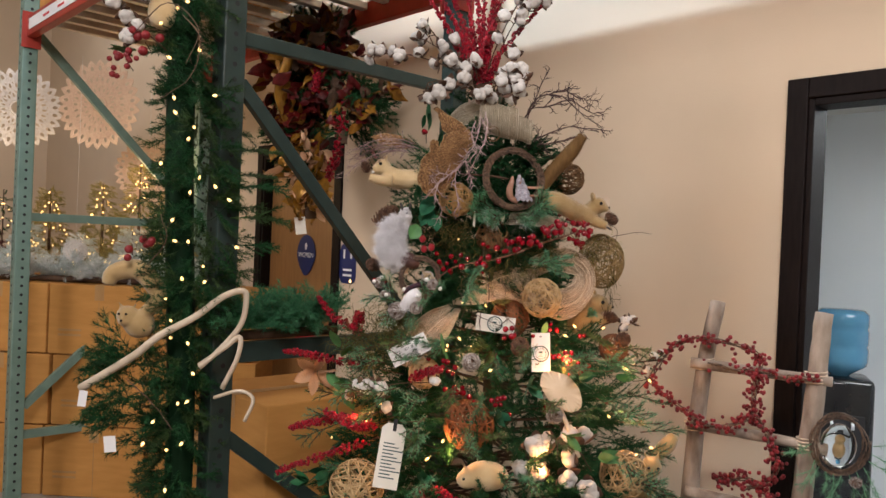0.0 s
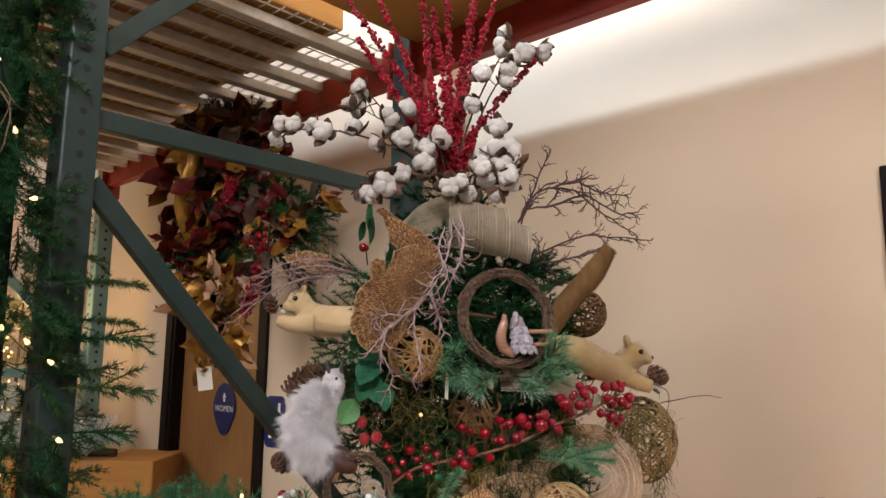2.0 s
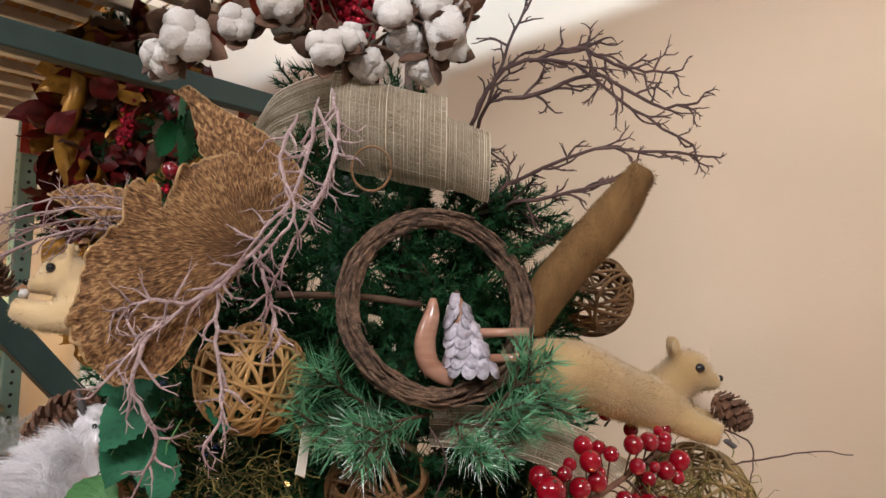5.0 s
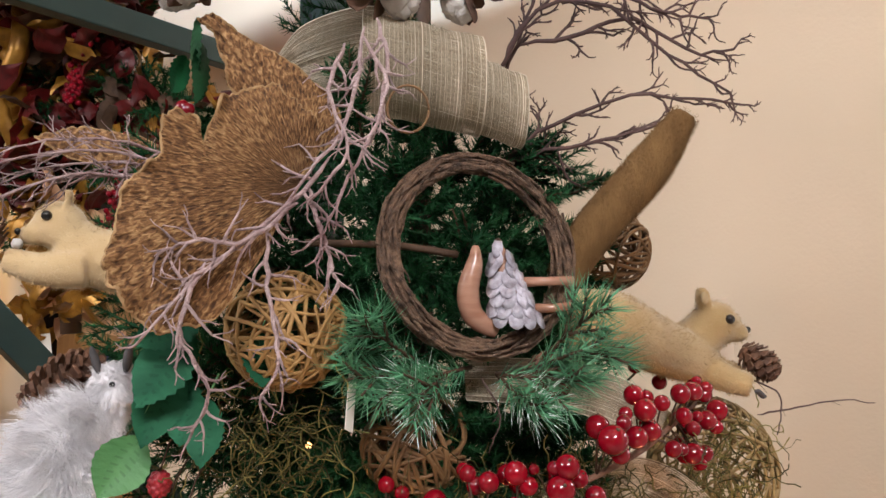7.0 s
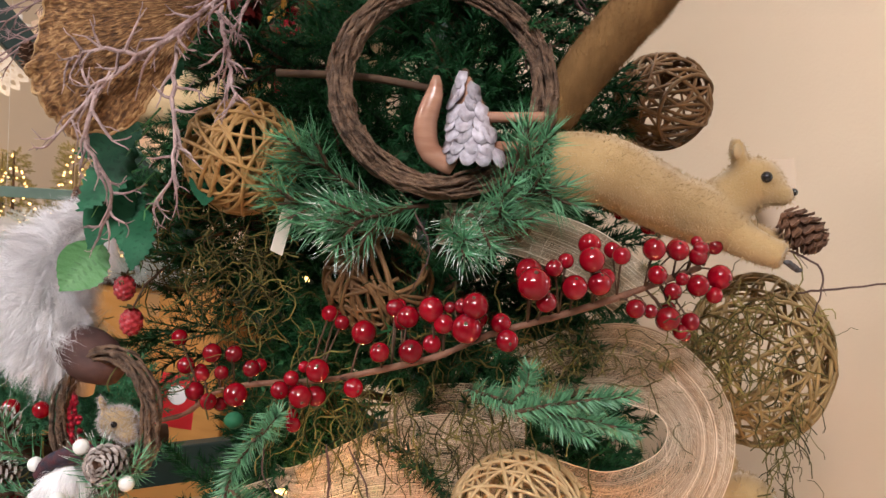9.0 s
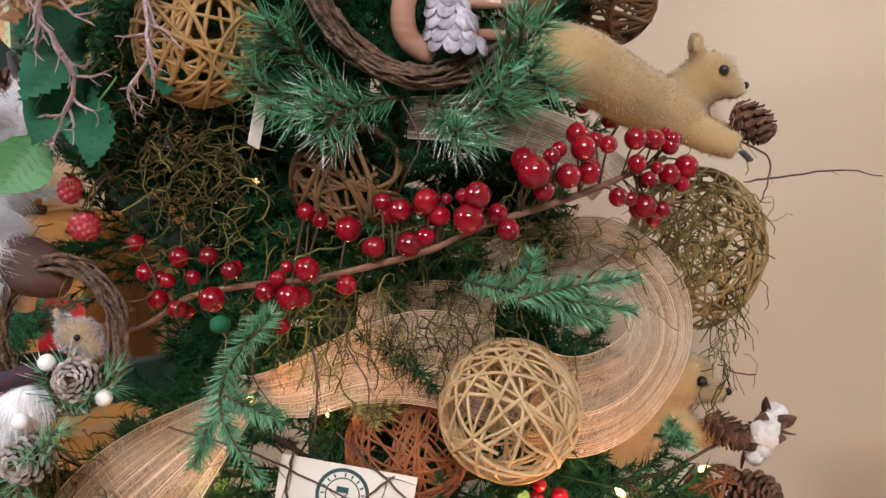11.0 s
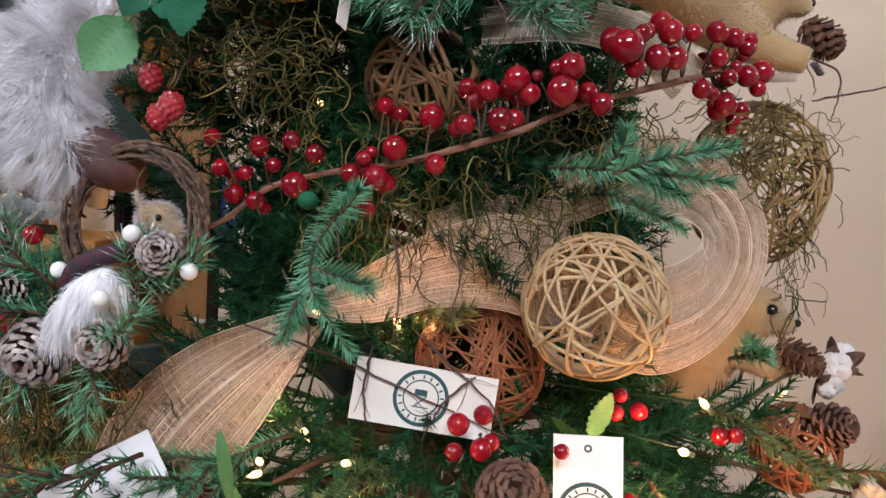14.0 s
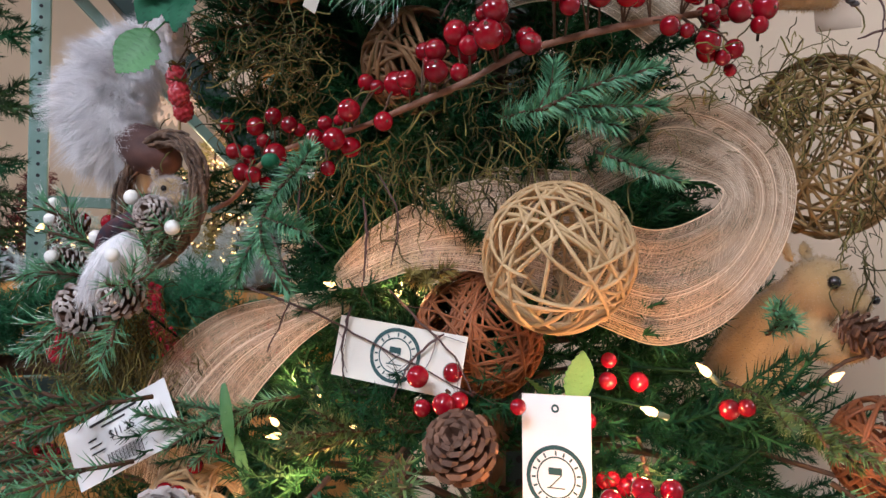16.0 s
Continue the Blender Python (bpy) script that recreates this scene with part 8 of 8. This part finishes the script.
# ---- water cooler in the office ----
wc_at = W(1.46, 4.56, 0)
cooler = thing("water_cooler", "black water cooler with a blue bottle in the office", "water cooler", Matrix.Translation(wc_at) @ Matrix.Rotation(radians(-20), 4, "Z"))
part("body", box(-0.155, -0.155, 0.02, 0.155, 0.155, 0.97, 0.03), "plastic", cooler)
part("recess", box(-0.11, -0.164, 0.52, 0.11, -0.152, 0.78, 0.006), "black_ink", cooler, "dark dispensing recess", False)
for x in (-0.05, 0.05):
    part("tap", tube([(x, -0.165, 0.74), (x, -0.19, 0.735), (x, -0.19, 0.71)], 0.008, 8), "white_wall", cooler)
prof = [(0.03, 0.955), (0.06, 0.985), (0.128, 1.03), (0.135, 1.06), (0.135, 1.12), (0.129, 1.135), (0.135, 1.15), (0.135, 1.22), (0.129, 1.235), (0.135, 1.25), (0.133, 1.31), (0.11, 1.335), (0.0, 1.338)]
bv, bf = [], []
for r, z in prof:
    for k in range(28):
        bv.append((r * math.cos(2 * math.pi * k / 28), r * math.sin(2 * math.pi * k / 28), z))
for i in range(len(prof) - 1):
    for k in range(28):
        a, b = i * 28 + k, i * 28 + (k + 1) % 28
        bf.append((a, b, b + 28, a + 28))
part("bottle", (bv, bf), "bottle", cooler, "blue ribbed water bottle")
cupb = thing("cleaning_bottle", "small white bottle standing on the office floor", "bottle", W(0.98, 3.7, 0))
part("body", tube([(0, 0, 0), (0, 0, 0.2), (0, 0, 0.24), (0, 0, 0.27)], [0.035, 0.035, 0.015, 0.013], 14), "paper", cupb)

# ---- garland wound round the rack post ----
gl = thing("post_garland", "thick green fir garland with lights wound round the rack post", "garland")
rg = np.random.default_rng(31)
items = []
for k in range(900):
    z = 0.15 + 2.75 * rg.random()
    a = rg.uniform(0, 6.283)
    cx, cy = -0.83 + 0.03 * math.sin(4.1 * z + 1.0), 2.50
    wide = rg.uniform(0.01, 0.055) + 0.02 * math.sin(5 * z)
    o = V3((math.cos(a), math.sin(a), 0))
    items.append(np_move(BUSHY[k % 5], aim(V3((cx, cy, z)) + o * wide, o + V3((0, 0, rg.uniform(-0.9, 0.4))), a) @ Matrix.Scale(rg.uniform(0.5, 0.85), 4)))
for z, s in ((1.88, 1.0), (1.76, 1.15), (1.66, 1.2), (1.57, 1.0), (1.80, 0.9)):
    items.append(np_move(FIR[int(z * 10) % 6], aim((-0.70, 2.50, z), (1, -0.1, 0.1), 0.3) @ Matrix.Scale(s * 1.1, 4)))
tagged(part("needle_mass", np_join(items[0::2]), "garland_needle", gl, "soft yellow-green fir needles", False), kind="stuff")
tagged(part("shaded_needle_mass", np_join(items[1::2]), "needle", gl, "dense dark green fir needles", False), kind="stuff")
part("core", tube(curve([(-0.86, 2.52, 0.1), (-0.84, 2.50, 1.0), (-0.88, 2.50, 2.0), (-0.86, 2.52, 2.95)], 20), 0.045, 10), "cord", gl)
its = []
for k in range(26):
    a = 0.5 * k
    its.append(np_move(COARSE[k % 5], aim((-0.95 + 0.02 * rg.normal(), 2.44, 0.98 + 0.25 * rg.random()), (-0.9 + 0.4 * rg.normal(), -0.35, 0.5 * rg.normal()), a) @ Matrix.Scale(0.75, 4)))
tagged(part("lower_needle_mass", np_join(its), "needle", gl, "broad green fir tips", False), kind="stuff")
GB = [(-0.863, 2.36, 2.143), (-0.849, 2.36, 2.025), (-0.838, 2.36, 1.972), (-0.782, 2.36, 1.934), (-0.799, 2.36, 1.894), (-0.712, 2.38, 1.749), (-0.671, 2.40, 1.711), (-0.787, 2.36, 1.728), (-0.786, 2.36, 1.575), (-0.747, 2.38, 1.505), (-0.774, 2.36, 1.261),
      (-0.757, 2.36, 1.172), (-0.767, 2.36, 1.085), (-0.901, 2.36, 0.949), (-0.78, 2.36, 0.954), (-0.828, 2.36, 0.808), (-0.65, 2.40, 1.568), (-0.873, 2.36, 1.017), (-0.85, 2.36, 1.40), (-0.80, 2.36, 1.46), (-0.84, 2.36, 1.64), (-0.88, 2.36, 1.82), (-0.90, 2.36, 2.25), (-0.82, 2.36, 2.32), (-0.88, 2.36, 2.42), (-0.83, 2.36, 1.33)]
rb = random.Random(61)
GB += [(-0.80 + rb.uniform(-0.09, 0.08), 2.37 + rb.uniform(0, 0.03), 0.72 + 0.18 * k + rb.uniform(-0.06, 0.06)) for k in range(10)]
light_string("string_lights", sorted(GB, key=lambda p: -p[2]), "string of warm mini lights on the post garland", "bulb", 0.0050)
twig_thing("loose_twig", "thin bare vines looping round the post garland", "twig", [
    [(-0.82, 2.33, 2.27), (-0.76, 2.32, 2.20), (-0.78, 2.31, 2.08), (-0.88, 2.31, 2.0)], [(-0.98, 2.34, 2.20), (-0.86, 2.31, 2.30), (-0.77, 2.33, 2.23), (-0.80, 2.32, 2.12)],
    [(-0.90, 2.33, 1.50), (-0.84, 2.32, 1.58), (-0.86, 2.32, 1.66)], [(-0.95, 2.33, 1.15), (-0.86, 2.32, 1.08), (-0.80, 2.33, 1.0)]], 0.0022, 0, "twig", 41, 0.6, front, 0.05, 0.6, 4)
cotton_stem([(-0.90, 2.42, 2.18), (-0.97, 2.39, 2.24), (-1.04, 2.38, 2.30)], [((-1.05, 2.375, 2.305), 0.024), ((-1.01, 2.37, 2.275), 0.022), ((-0.995, 2.37, 2.21), 0.023), ((-0.97, 2.37, 2.245), 0.018), ((-1.055, 2.38, 2.34), 0.02)], "cotton stem on the post garland", 21)
berry_pick((-0.945, 2.36, 2.19), 6, 0.014, "dull red berries on the post garland", 401, 0.02, "dull_berry")
berry_pick((-1.0, 2.36, 2.13), 14, 0.010, "dull red berries on the post garland", 402, 0.028, "dull_berry")
berry_pick((-0.93, 2.37, 1.57), 6, 0.012, "dull red berries on the post garland", 403, 0.02, "dull_berry")
leaf_pick([((-0.98, 2.38, 2.17), (-0.8, -0.4, 0.1), 0.08, 0.035, 0.2), ((-0.99, 2.38, 2.15), (-0.5, -0.4, 0.4), 0.07, 0.03, 0.2)], "pale green leaves on the post garland", "pale_leaf")
# plush squirrels on the garland
body = fuse([ball((-0.985, 2.40, 1.335), (0.034, 0.032, 0.034), 14, 10), ball((-0.985, 2.375, 1.322), (0.018, 0.016, 0.014), 10, 8), ear((-1.005, 2.40, 1.36), (-0.4, 0, 1), 0.014), ear((-0.965, 2.40, 1.36), (0.4, 0, 1), 0.014),
             ball((-0.95, 2.41, 1.31), (0.05, 0.035, 0.045), 14, 10), limb([(-0.95, 2.42, 1.33), (-0.90, 2.43, 1.40), (-0.96, 2.43, 1.48), (-1.04, 2.42, 1.47), (-1.055, 2.41, 1.43)], [0.02, 0.03, 0.034, 0.03, 0.02])], 0.006, 5)
several("plush_squirrel", [(body, "felt"), (eye_at((-0.995, 2.361, 1.345), 0.004), "black"), (eye_at((-0.972, 2.361, 1.345), 0.004), "black"), (ball((-0.985, 2.357, 1.325), 0.004, 8, 6), "black")], "tan felt squirrel with a curled tail on the garland", "plush animal")
body = fuse([ball((-0.93, 2.40, 2.36), (0.036, 0.034, 0.036), 14, 10), ball((-0.935, 2.37, 2.35), (0.018, 0.018, 0.015), 10, 8), ball((-0.92, 2.42, 2.30), (0.045, 0.04, 0.055), 14, 10), ear((-0.95, 2.40, 2.388), (-0.4, 0, 1), 0.015), ear((-0.91, 2.40, 2.388), (0.4, 0, 1), 0.015)], 0.006, 5)
several("plush_squirrel", [(body, "pale_felt"), (eye_at((-0.95, 2.365, 2.365), 0.005), "black"), (eye_at((-0.92, 2.365, 2.365), 0.005), "black")], "cream plush squirrel high on the garland", "plush animal")
pine_cone((-0.945, 2.35, 2.33), (-0.2, -0.7, 0.3), 0.045, 0.04, True, "pine cone held on the post garland", 91, 50)
# pale bent branch tied to the garland
sw = thing("bent_branch", "pale peeled branch bent round the post garland", "branch")
part("branch", tube(curve([(-1.115, 2.38, 1.105), (-1.02, 2.36, 1.165), (-0.93, 2.35, 1.225), (-0.86, 2.35, 1.285), (-0.76, 2.37, 1.345), (-0.68, 2.39, 1.41), (-0.625, 2.41, 1.43), (-0.615, 2.42, 1.40), (-0.63, 2.42, 1.32), (-0.69, 2.40, 1.24), (-0.745, 2.39, 1.185)], 50), [0.013 - 0.005 * i / 49 for i in range(50)], 9), "peeled", sw)
part("branch", tube(curve([(-0.75, 2.40, 1.19), (-0.67, 2.40, 1.25), (-0.625, 2.40, 1.285), (-0.63, 2.40, 1.22), (-0.675, 2.40, 1.12)], 20), 0.008, 8), "peeled", sw)
part("branch", tube(curve([(-0.70, 2.40, 1.09), (-0.62, 2.40, 1.115), (-0.575, 2.40, 1.09), (-0.60, 2.40, 1.02)], 20), 0.006, 8), "peeled", sw)
st = thing("price_tag", "small white tag hanging from the bent branch", "tag", pose(-1.10, 2.37, 1.10, 0, 6, 10), group="paper tags")
part("card", slate(0.025, 0.05), "paper", st, smooth=False)
st = thing("price_tag", "small white tag hanging from the lower garland", "tag", pose(-1.0, 2.34, 0.97, 0, -6, 5), group="paper tags")
part("card", slate(0.036, 0.05), "paper", st, smooth=False)

# ---- autumn garland hanging on the brace ----
ag = thing("autumn_garland", "dark autumn garland of wine red flowers and gold leaves", "garland")
ra = random.Random(77)
spine = curve([(-0.42, 2.88, 2.33), (-0.45, 2.89, 2.29), (-0.45, 2.90, 2.24), (-0.46, 2.90, 2.12), (-0.49, 2.90, 2.02), (-0.45, 2.88, 1.92), (-0.43, 2.87, 1.72)], 40)
part("core", tube(spine, 0.02, 6), "stem", ag)
dark_items = [np_move(FIR[i % 6], aim(spine[ra.randrange(34)], (ra.gauss(0, 1), ra.gauss(-0.3, 1), ra.gauss(0, 1)), i) @ Matrix.Scale(0.85, 4)) for i in range(150)]
dark_items += [np_move(FIR[i % 6], aim((-0.30, 2.88, 2.08 + 0.06 * ra.gauss(0, 1)), (ra.gauss(0.6, 0.8), ra.gauss(-0.3, 1), ra.gauss(0, 1)), i)) for i in range(30)]
tagged(part("needle_mass", np_join(dark_items), "needle", ag, "dark green needles", False), kind="stuff")
for i in range(420):
    t = ra.random()
    q = spine[int(t * 39)]
    w = 0.115 * (1.0 - 0.62 * t)
    p = q + V3((ra.gauss(0, w * 0.55), ra.gauss(-0.04, 0.05), ra.gauss(0, 0.03)))
    mat = ("gold_leaf", "wine", "stem", "wine", "wine", "gold_leaf", "wine")[i % 7] if t < 0.80 else ("gold_leaf", "peach", "gold_leaf")[i % 3]
    part("leaf", leaf_piece(aim(p, (ra.gauss(0, 1), ra.gauss(-0.5, 0.6), ra.gauss(-0.3, 0.8)), ra.uniform(0, 6)), ra.uniform(0.05, 0.09), ra.uniform(0.03, 0.055), 0.5, 0.4, 0.12, 7), mat, ag)
for i in range(46):
    p = V3((-0.28 + 0.07 * ra.gauss(0, 1), 2.79, 2.12 + 0.07 * ra.gauss(0, 1)))
    part("leaf", leaf_piece(aim(p, (ra.gauss(0, 1), ra.gauss(-0.5, 0.5), ra.gauss(-0.3, 0.8)), ra.uniform(0, 6)), ra.uniform(0.04, 0.07), ra.uniform(0.025, 0.04), 0.5, 0.4, 0.12, 7), ("gold_leaf", "stem", "wine")[i % 3], ag)
for i, (c, r) in enumerate((((-0.55, 2.82, 2.03), 0.065), ((-0.46, 2.84, 2.28), 0.06), ((-0.36, 2.84, 2.25), 0.055))):
    for k in range(11):
        a = 2.4 * k
        part("petal", leaf_piece(aim(c, (math.cos(a), -0.35 - 0.07 * k, math.sin(a)), a), r * (1.15 - 0.05 * k), r * 0.75, 0.3, 0.3, 0.05, 7), "wine", ag)
hung = [ag]
hung.append(bead_spray([(-0.36, 2.84, 2.15), (-0.34, 2.80, 2.05), (-0.33, 2.78, 1.95), (-0.36, 2.78, 1.85)], 330, "dark crimson bead spray in the autumn garland", 131, 0.035, 0.005, 0.0))
hung.append(bead_spray([(-0.42, 2.84, 2.30), (-0.40, 2.78, 2.25), (-0.41, 2.76, 2.12)], 260, "dark crimson bead spray in the autumn garland", 132, 0.03, 0.005, 0.0))
rib = [(V3((-0.52, 2.80, 2.30)), V3((0.03, 0, 0))), (V3((-0.50, 2.76, 2.22)), V3((0.03, 0.01, 0))), (V3((-0.53, 2.78, 2.12)), V3((0.03, 0, 0))), (V3((-0.50, 2.80, 2.02)), V3((0.028, 0.01, 0)))]
part("ribbon", tube(curve([r[0] for r in rib], 16), 0.018, 5), "gold_leaf", ag, "gold metallic ribbon")
st = thing("price_tag", "small cream tag hanging in the autumn garland", "tag", pose(-0.445, 2.77, 1.72, 0, -8, 8), group="paper tags")
part("card", slate(0.034, 0.055), "cream_paper", st, smooth=False)
hung.append(st)
# the whole garland hangs at the back of the rack, half as large again
BACK = Vector((0.098, 1.064, 1.752))
for ob in hung:
    ob.matrix_world = Matrix.Translation(BACK) @ Matrix.Scale(1.5, 4) @ Matrix.Translation(-BACK) @ ob.matrix_world


# ---- green garland on the lower brace, red label, boxes' toppings ----
gg = thing("green_garland", "plain green pine garland lying on the lower rack brace", "garland")
its = []
for k in range(130):
    t = rg.random()
    p = W(2.33 + 0.05 * rg.normal(), 1.30 + 0.42 * t, 1.27 + 0.06 * rg.random())
    its.append(np_move(COARSE[k % 5], aim(p, (rg.normal(), rg.normal() - 0.3, abs(rg.normal()) * 0.7 + 0.1), k) @ Matrix.Scale(0.62, 4)))
tagged(part("needle_mass", np_join(its), "blue_needle", gg, "blue-green pine needles", False), kind="stuff")
part("core", tube([W(2.33, 1.26, 1.262), W(2.33, 1.5, 1.262), W(2.33, 1.76, 1.262)], 0.02, 6), "stem", gg)
rl = thing("red_label", "bright red card label with a white round mark", "label", pose(-0.575, 3.22, 1.285, 0, 5, 12))
part("card", slate(0.085, 0.125), "red_card", rl, smooth=False)
part("mark", ring_piece(0.0, -0.048, 0.0, 0.023, -0.001, 24), "paper", rl, "white round mark", False)


def small_tree(at, h, r, needle_mat, label, bulbs, seed, bulb="far_bulb", sprigs=130):
    rng = np.random.default_rng(seed)
    ob = thing("table_tree", label, "small christmas tree", group="small trees in the rack")
    at = V3(at)
    part("trunk", tube([at, at + V3((0, 0, h))], [0.014, 0.004], 6), "stem", ob)
    its = []
    for k in range(sprigs):
        t = (k + 0.5) / sprigs
        a = 2.4 * k
        rr = r * (1 - t) * 0.6
        its.append(np_move(COARSE[k % 5], aim(at + V3((rr * math.cos(a), rr * math.sin(a), h * (0.08 + 0.9 * t))), (math.cos(a), math.sin(a), rng.uniform(-0.4, 0.5)), a) @ Matrix.Scale(max(0.36, 4.0 * r * (1.08 - t)), 4)))
    tagged(part("crown", np_join(its), needle_mat, ob, smooth=False), kind="stuff")
    bs = []
    for k in range(int(bulbs * 1.3)):
        t = rng.random() ** 1.3
        a = rng.uniform(0, 6.3)
        rr = r * (1.02 - t) * 1.05
        bs.append(ball(at + V3((rr * math.cos(a), rr * math.sin(a), h * (0.08 + 0.9 * t))), 0.0062, 6, 4))
    if bs:
        tagged(part("bulb_net", join(*bs), bulb, ob, "tiny warm lights"), kind="stuff")
    return ob


def shop_row(u, v, z=0.0):
    return tuple(W(u, v, z))


fg = thing("flocked_garland", "white flocked garland along the top of the boxes", "garland")
its = []
for k in range(240):
    p = V3((-3.3 + 1.9 * rg.random(), 4.56 + 0.12 * rg.random(), 1.30 + 0.06 * rg.random()))
    its.append(np_move(COARSE[k % 5], aim(p, (rg.normal(), rg.normal(), abs(rg.normal()) * 0.8), k) @ Matrix.Scale(0.6, 4)))
tagged(part("needle_mass", np_join(its), "snow_needle", fg, "thickly flocked needles", False), kind="stuff")
part("core", tube([(-3.35, 4.62, 1.292), (-2.4, 4.62, 1.292), (-1.38, 4.62, 1.292)], 0.02, 6), "stem", fg)
for i, (x, y, h, r, mat, n, lab) in enumerate(((-2.70, 4.76, 0.36, 0.15, "snow_needle", 22, "small white flocked tree on the boxes"), (-2.36, 4.78, 0.28, 0.13, "snow_needle", 18, "small white flocked tree on the boxes"),
                                              (-2.02, 4.76, 0.33, 0.14, "snow_needle", 22, "small white flocked tree on the boxes"), (-1.72, 4.74, 0.30, 0.13, "snow_needle", 18, "small white flocked tree on the boxes"),
                                              (-2.14, 5.12, 0.80, 0.20, "gold_needle", 46, "golden tinsel tree with warm lights"), (-2.44, 5.22, 0.66, 0.18, "gold_needle", 40, "golden tinsel tree with warm lights"),
                                              (-1.82, 4.88, 0.62, 0.16, "gold_needle", 44, "slim golden tree with many warm lights"), (-2.80, 5.20, 0.60, 0.18, "gold_needle", 36, "golden tinsel tree with warm lights"),
                                              (-3.08, 4.80, 0.56, 0.19, "wine", 34, "dark red tinsel tree with warm lights"), (-3.36, 5.10, 0.66, 0.20, "wine", 34, "dark red tinsel tree with warm lights"))):
    small_tree((x, y, 1.272), h, r, mat, lab, n, 500 + i)
small_tree(shop_row(6.9, 0.7), 2.5, 0.40, "snow_needle", "tall white flocked tree beside the boxes", 20, 520)
small_tree(shop_row(6.9, 1.7), 1.9, 0.40, "needle", "green tree with warm lights behind the boxes", 80, 521)
for p, w in ((V3((-2.0, 4.85, 1.95)), 9.0), (V3((-2.95, 4.95, 1.95)), 5.0)):
    point_lamp("tree_lights", p, w, (1.0, 0.66, 0.32), 0.15)


def snowflake(at, r, mat, label, turn, seed):
    """A cut-out board star with oval holes, hung on a thread."""
    ob = thing("snowflake", label, "snowflake ornament", Matrix.Translation(at) @ Matrix.Rotation(turn, 4, "Z"), group="hanging snowflakes")
    tiers = ((26, 0.66, 1.0, 0.5), (26, 0.42, 0.74, 0.0), (18, 0.20, 0.48, 0.5))
    for n, lo, hi, shift in tiers:
        for k in range(n):
            a = 2 * math.pi * (k + shift) / n
            d, e = V3((math.cos(a), 0, math.sin(a))), V3((-math.sin(a), 0, math.cos(a)))
            wide = math.pi * 0.5 * (lo + hi) * r / n * 1.12
            rim, hole = [], []
            for i in range(16):
                t = 2 * math.pi * i / 16
                mid = d * r * 0.5 * (lo + hi)
                out = d * (0.5 * (hi - lo) * r * math.cos(t)) + e * (wide * math.sin(t) * (1 - 0.25 * math.cos(t)))
                rim.append(mid + out * (1.12 if i == 0 else 1.0))
                hole.append(mid + out * 0.36)
            vs = [tuple(p + V3((0, y, 0))) for y in (-0.002, 0.002) for p in rim + hole]
            fs = []
            for i in range(16):
                q = (i + 1) % 16
                fs += [(i, q, 16 + q, 16 + i), (32 + q, 32 + i, 48 + i, 48 + q), (i, 32 + i, 32 + q, q), (16 + q, 48 + q, 48 + i, 16 + i)]
            part("petal", (vs, fs), mat, ob, smooth=False)
    part("hub", join(*[tube([(0.18 * r * math.cos(t), 0, 0.18 * r * math.sin(t)) for t in [math.pi * 2 * i / 24 for i in range(25)]], 0.02 * r + 0.003, 6)]), mat, ob)
    part("thread", tube([(0, 0, r), (0, 0, 2.66 - at[2])], 0.001, 4), "paper", ob)
    return ob


snowflake(W(5.5, 1.94, 2.48), 0.31, "pink_flake", "large blush paper snowflake hanging below the deck", radians(-8), 1)
snowflake(W(5.95, 1.55, 2.44), 0.28, "snowflake", "large white paper snowflake hanging below the deck", radians(25), 2)
snowflake(W(5.6, 2.35, 2.05), 0.24, "pink_flake", "large blush paper snowflake hanging further back", radians(10), 3)
snowflake(V3((-2.30, 4.60, 1.47)), 0.075, "snowflake", "small white snowflake among the flocked trees", radians(10), 4)
rope = thing("bead_rope", "thin golden bead rope hanging from the deck", "bead rope")
part("rope", tube(curve([W(4.0, 1.8, 2.70), W(4.0, 1.8, 2.2), W(4.01, 1.8, 1.6)], 12), 0.006, 6), "pale_rattan", rope)
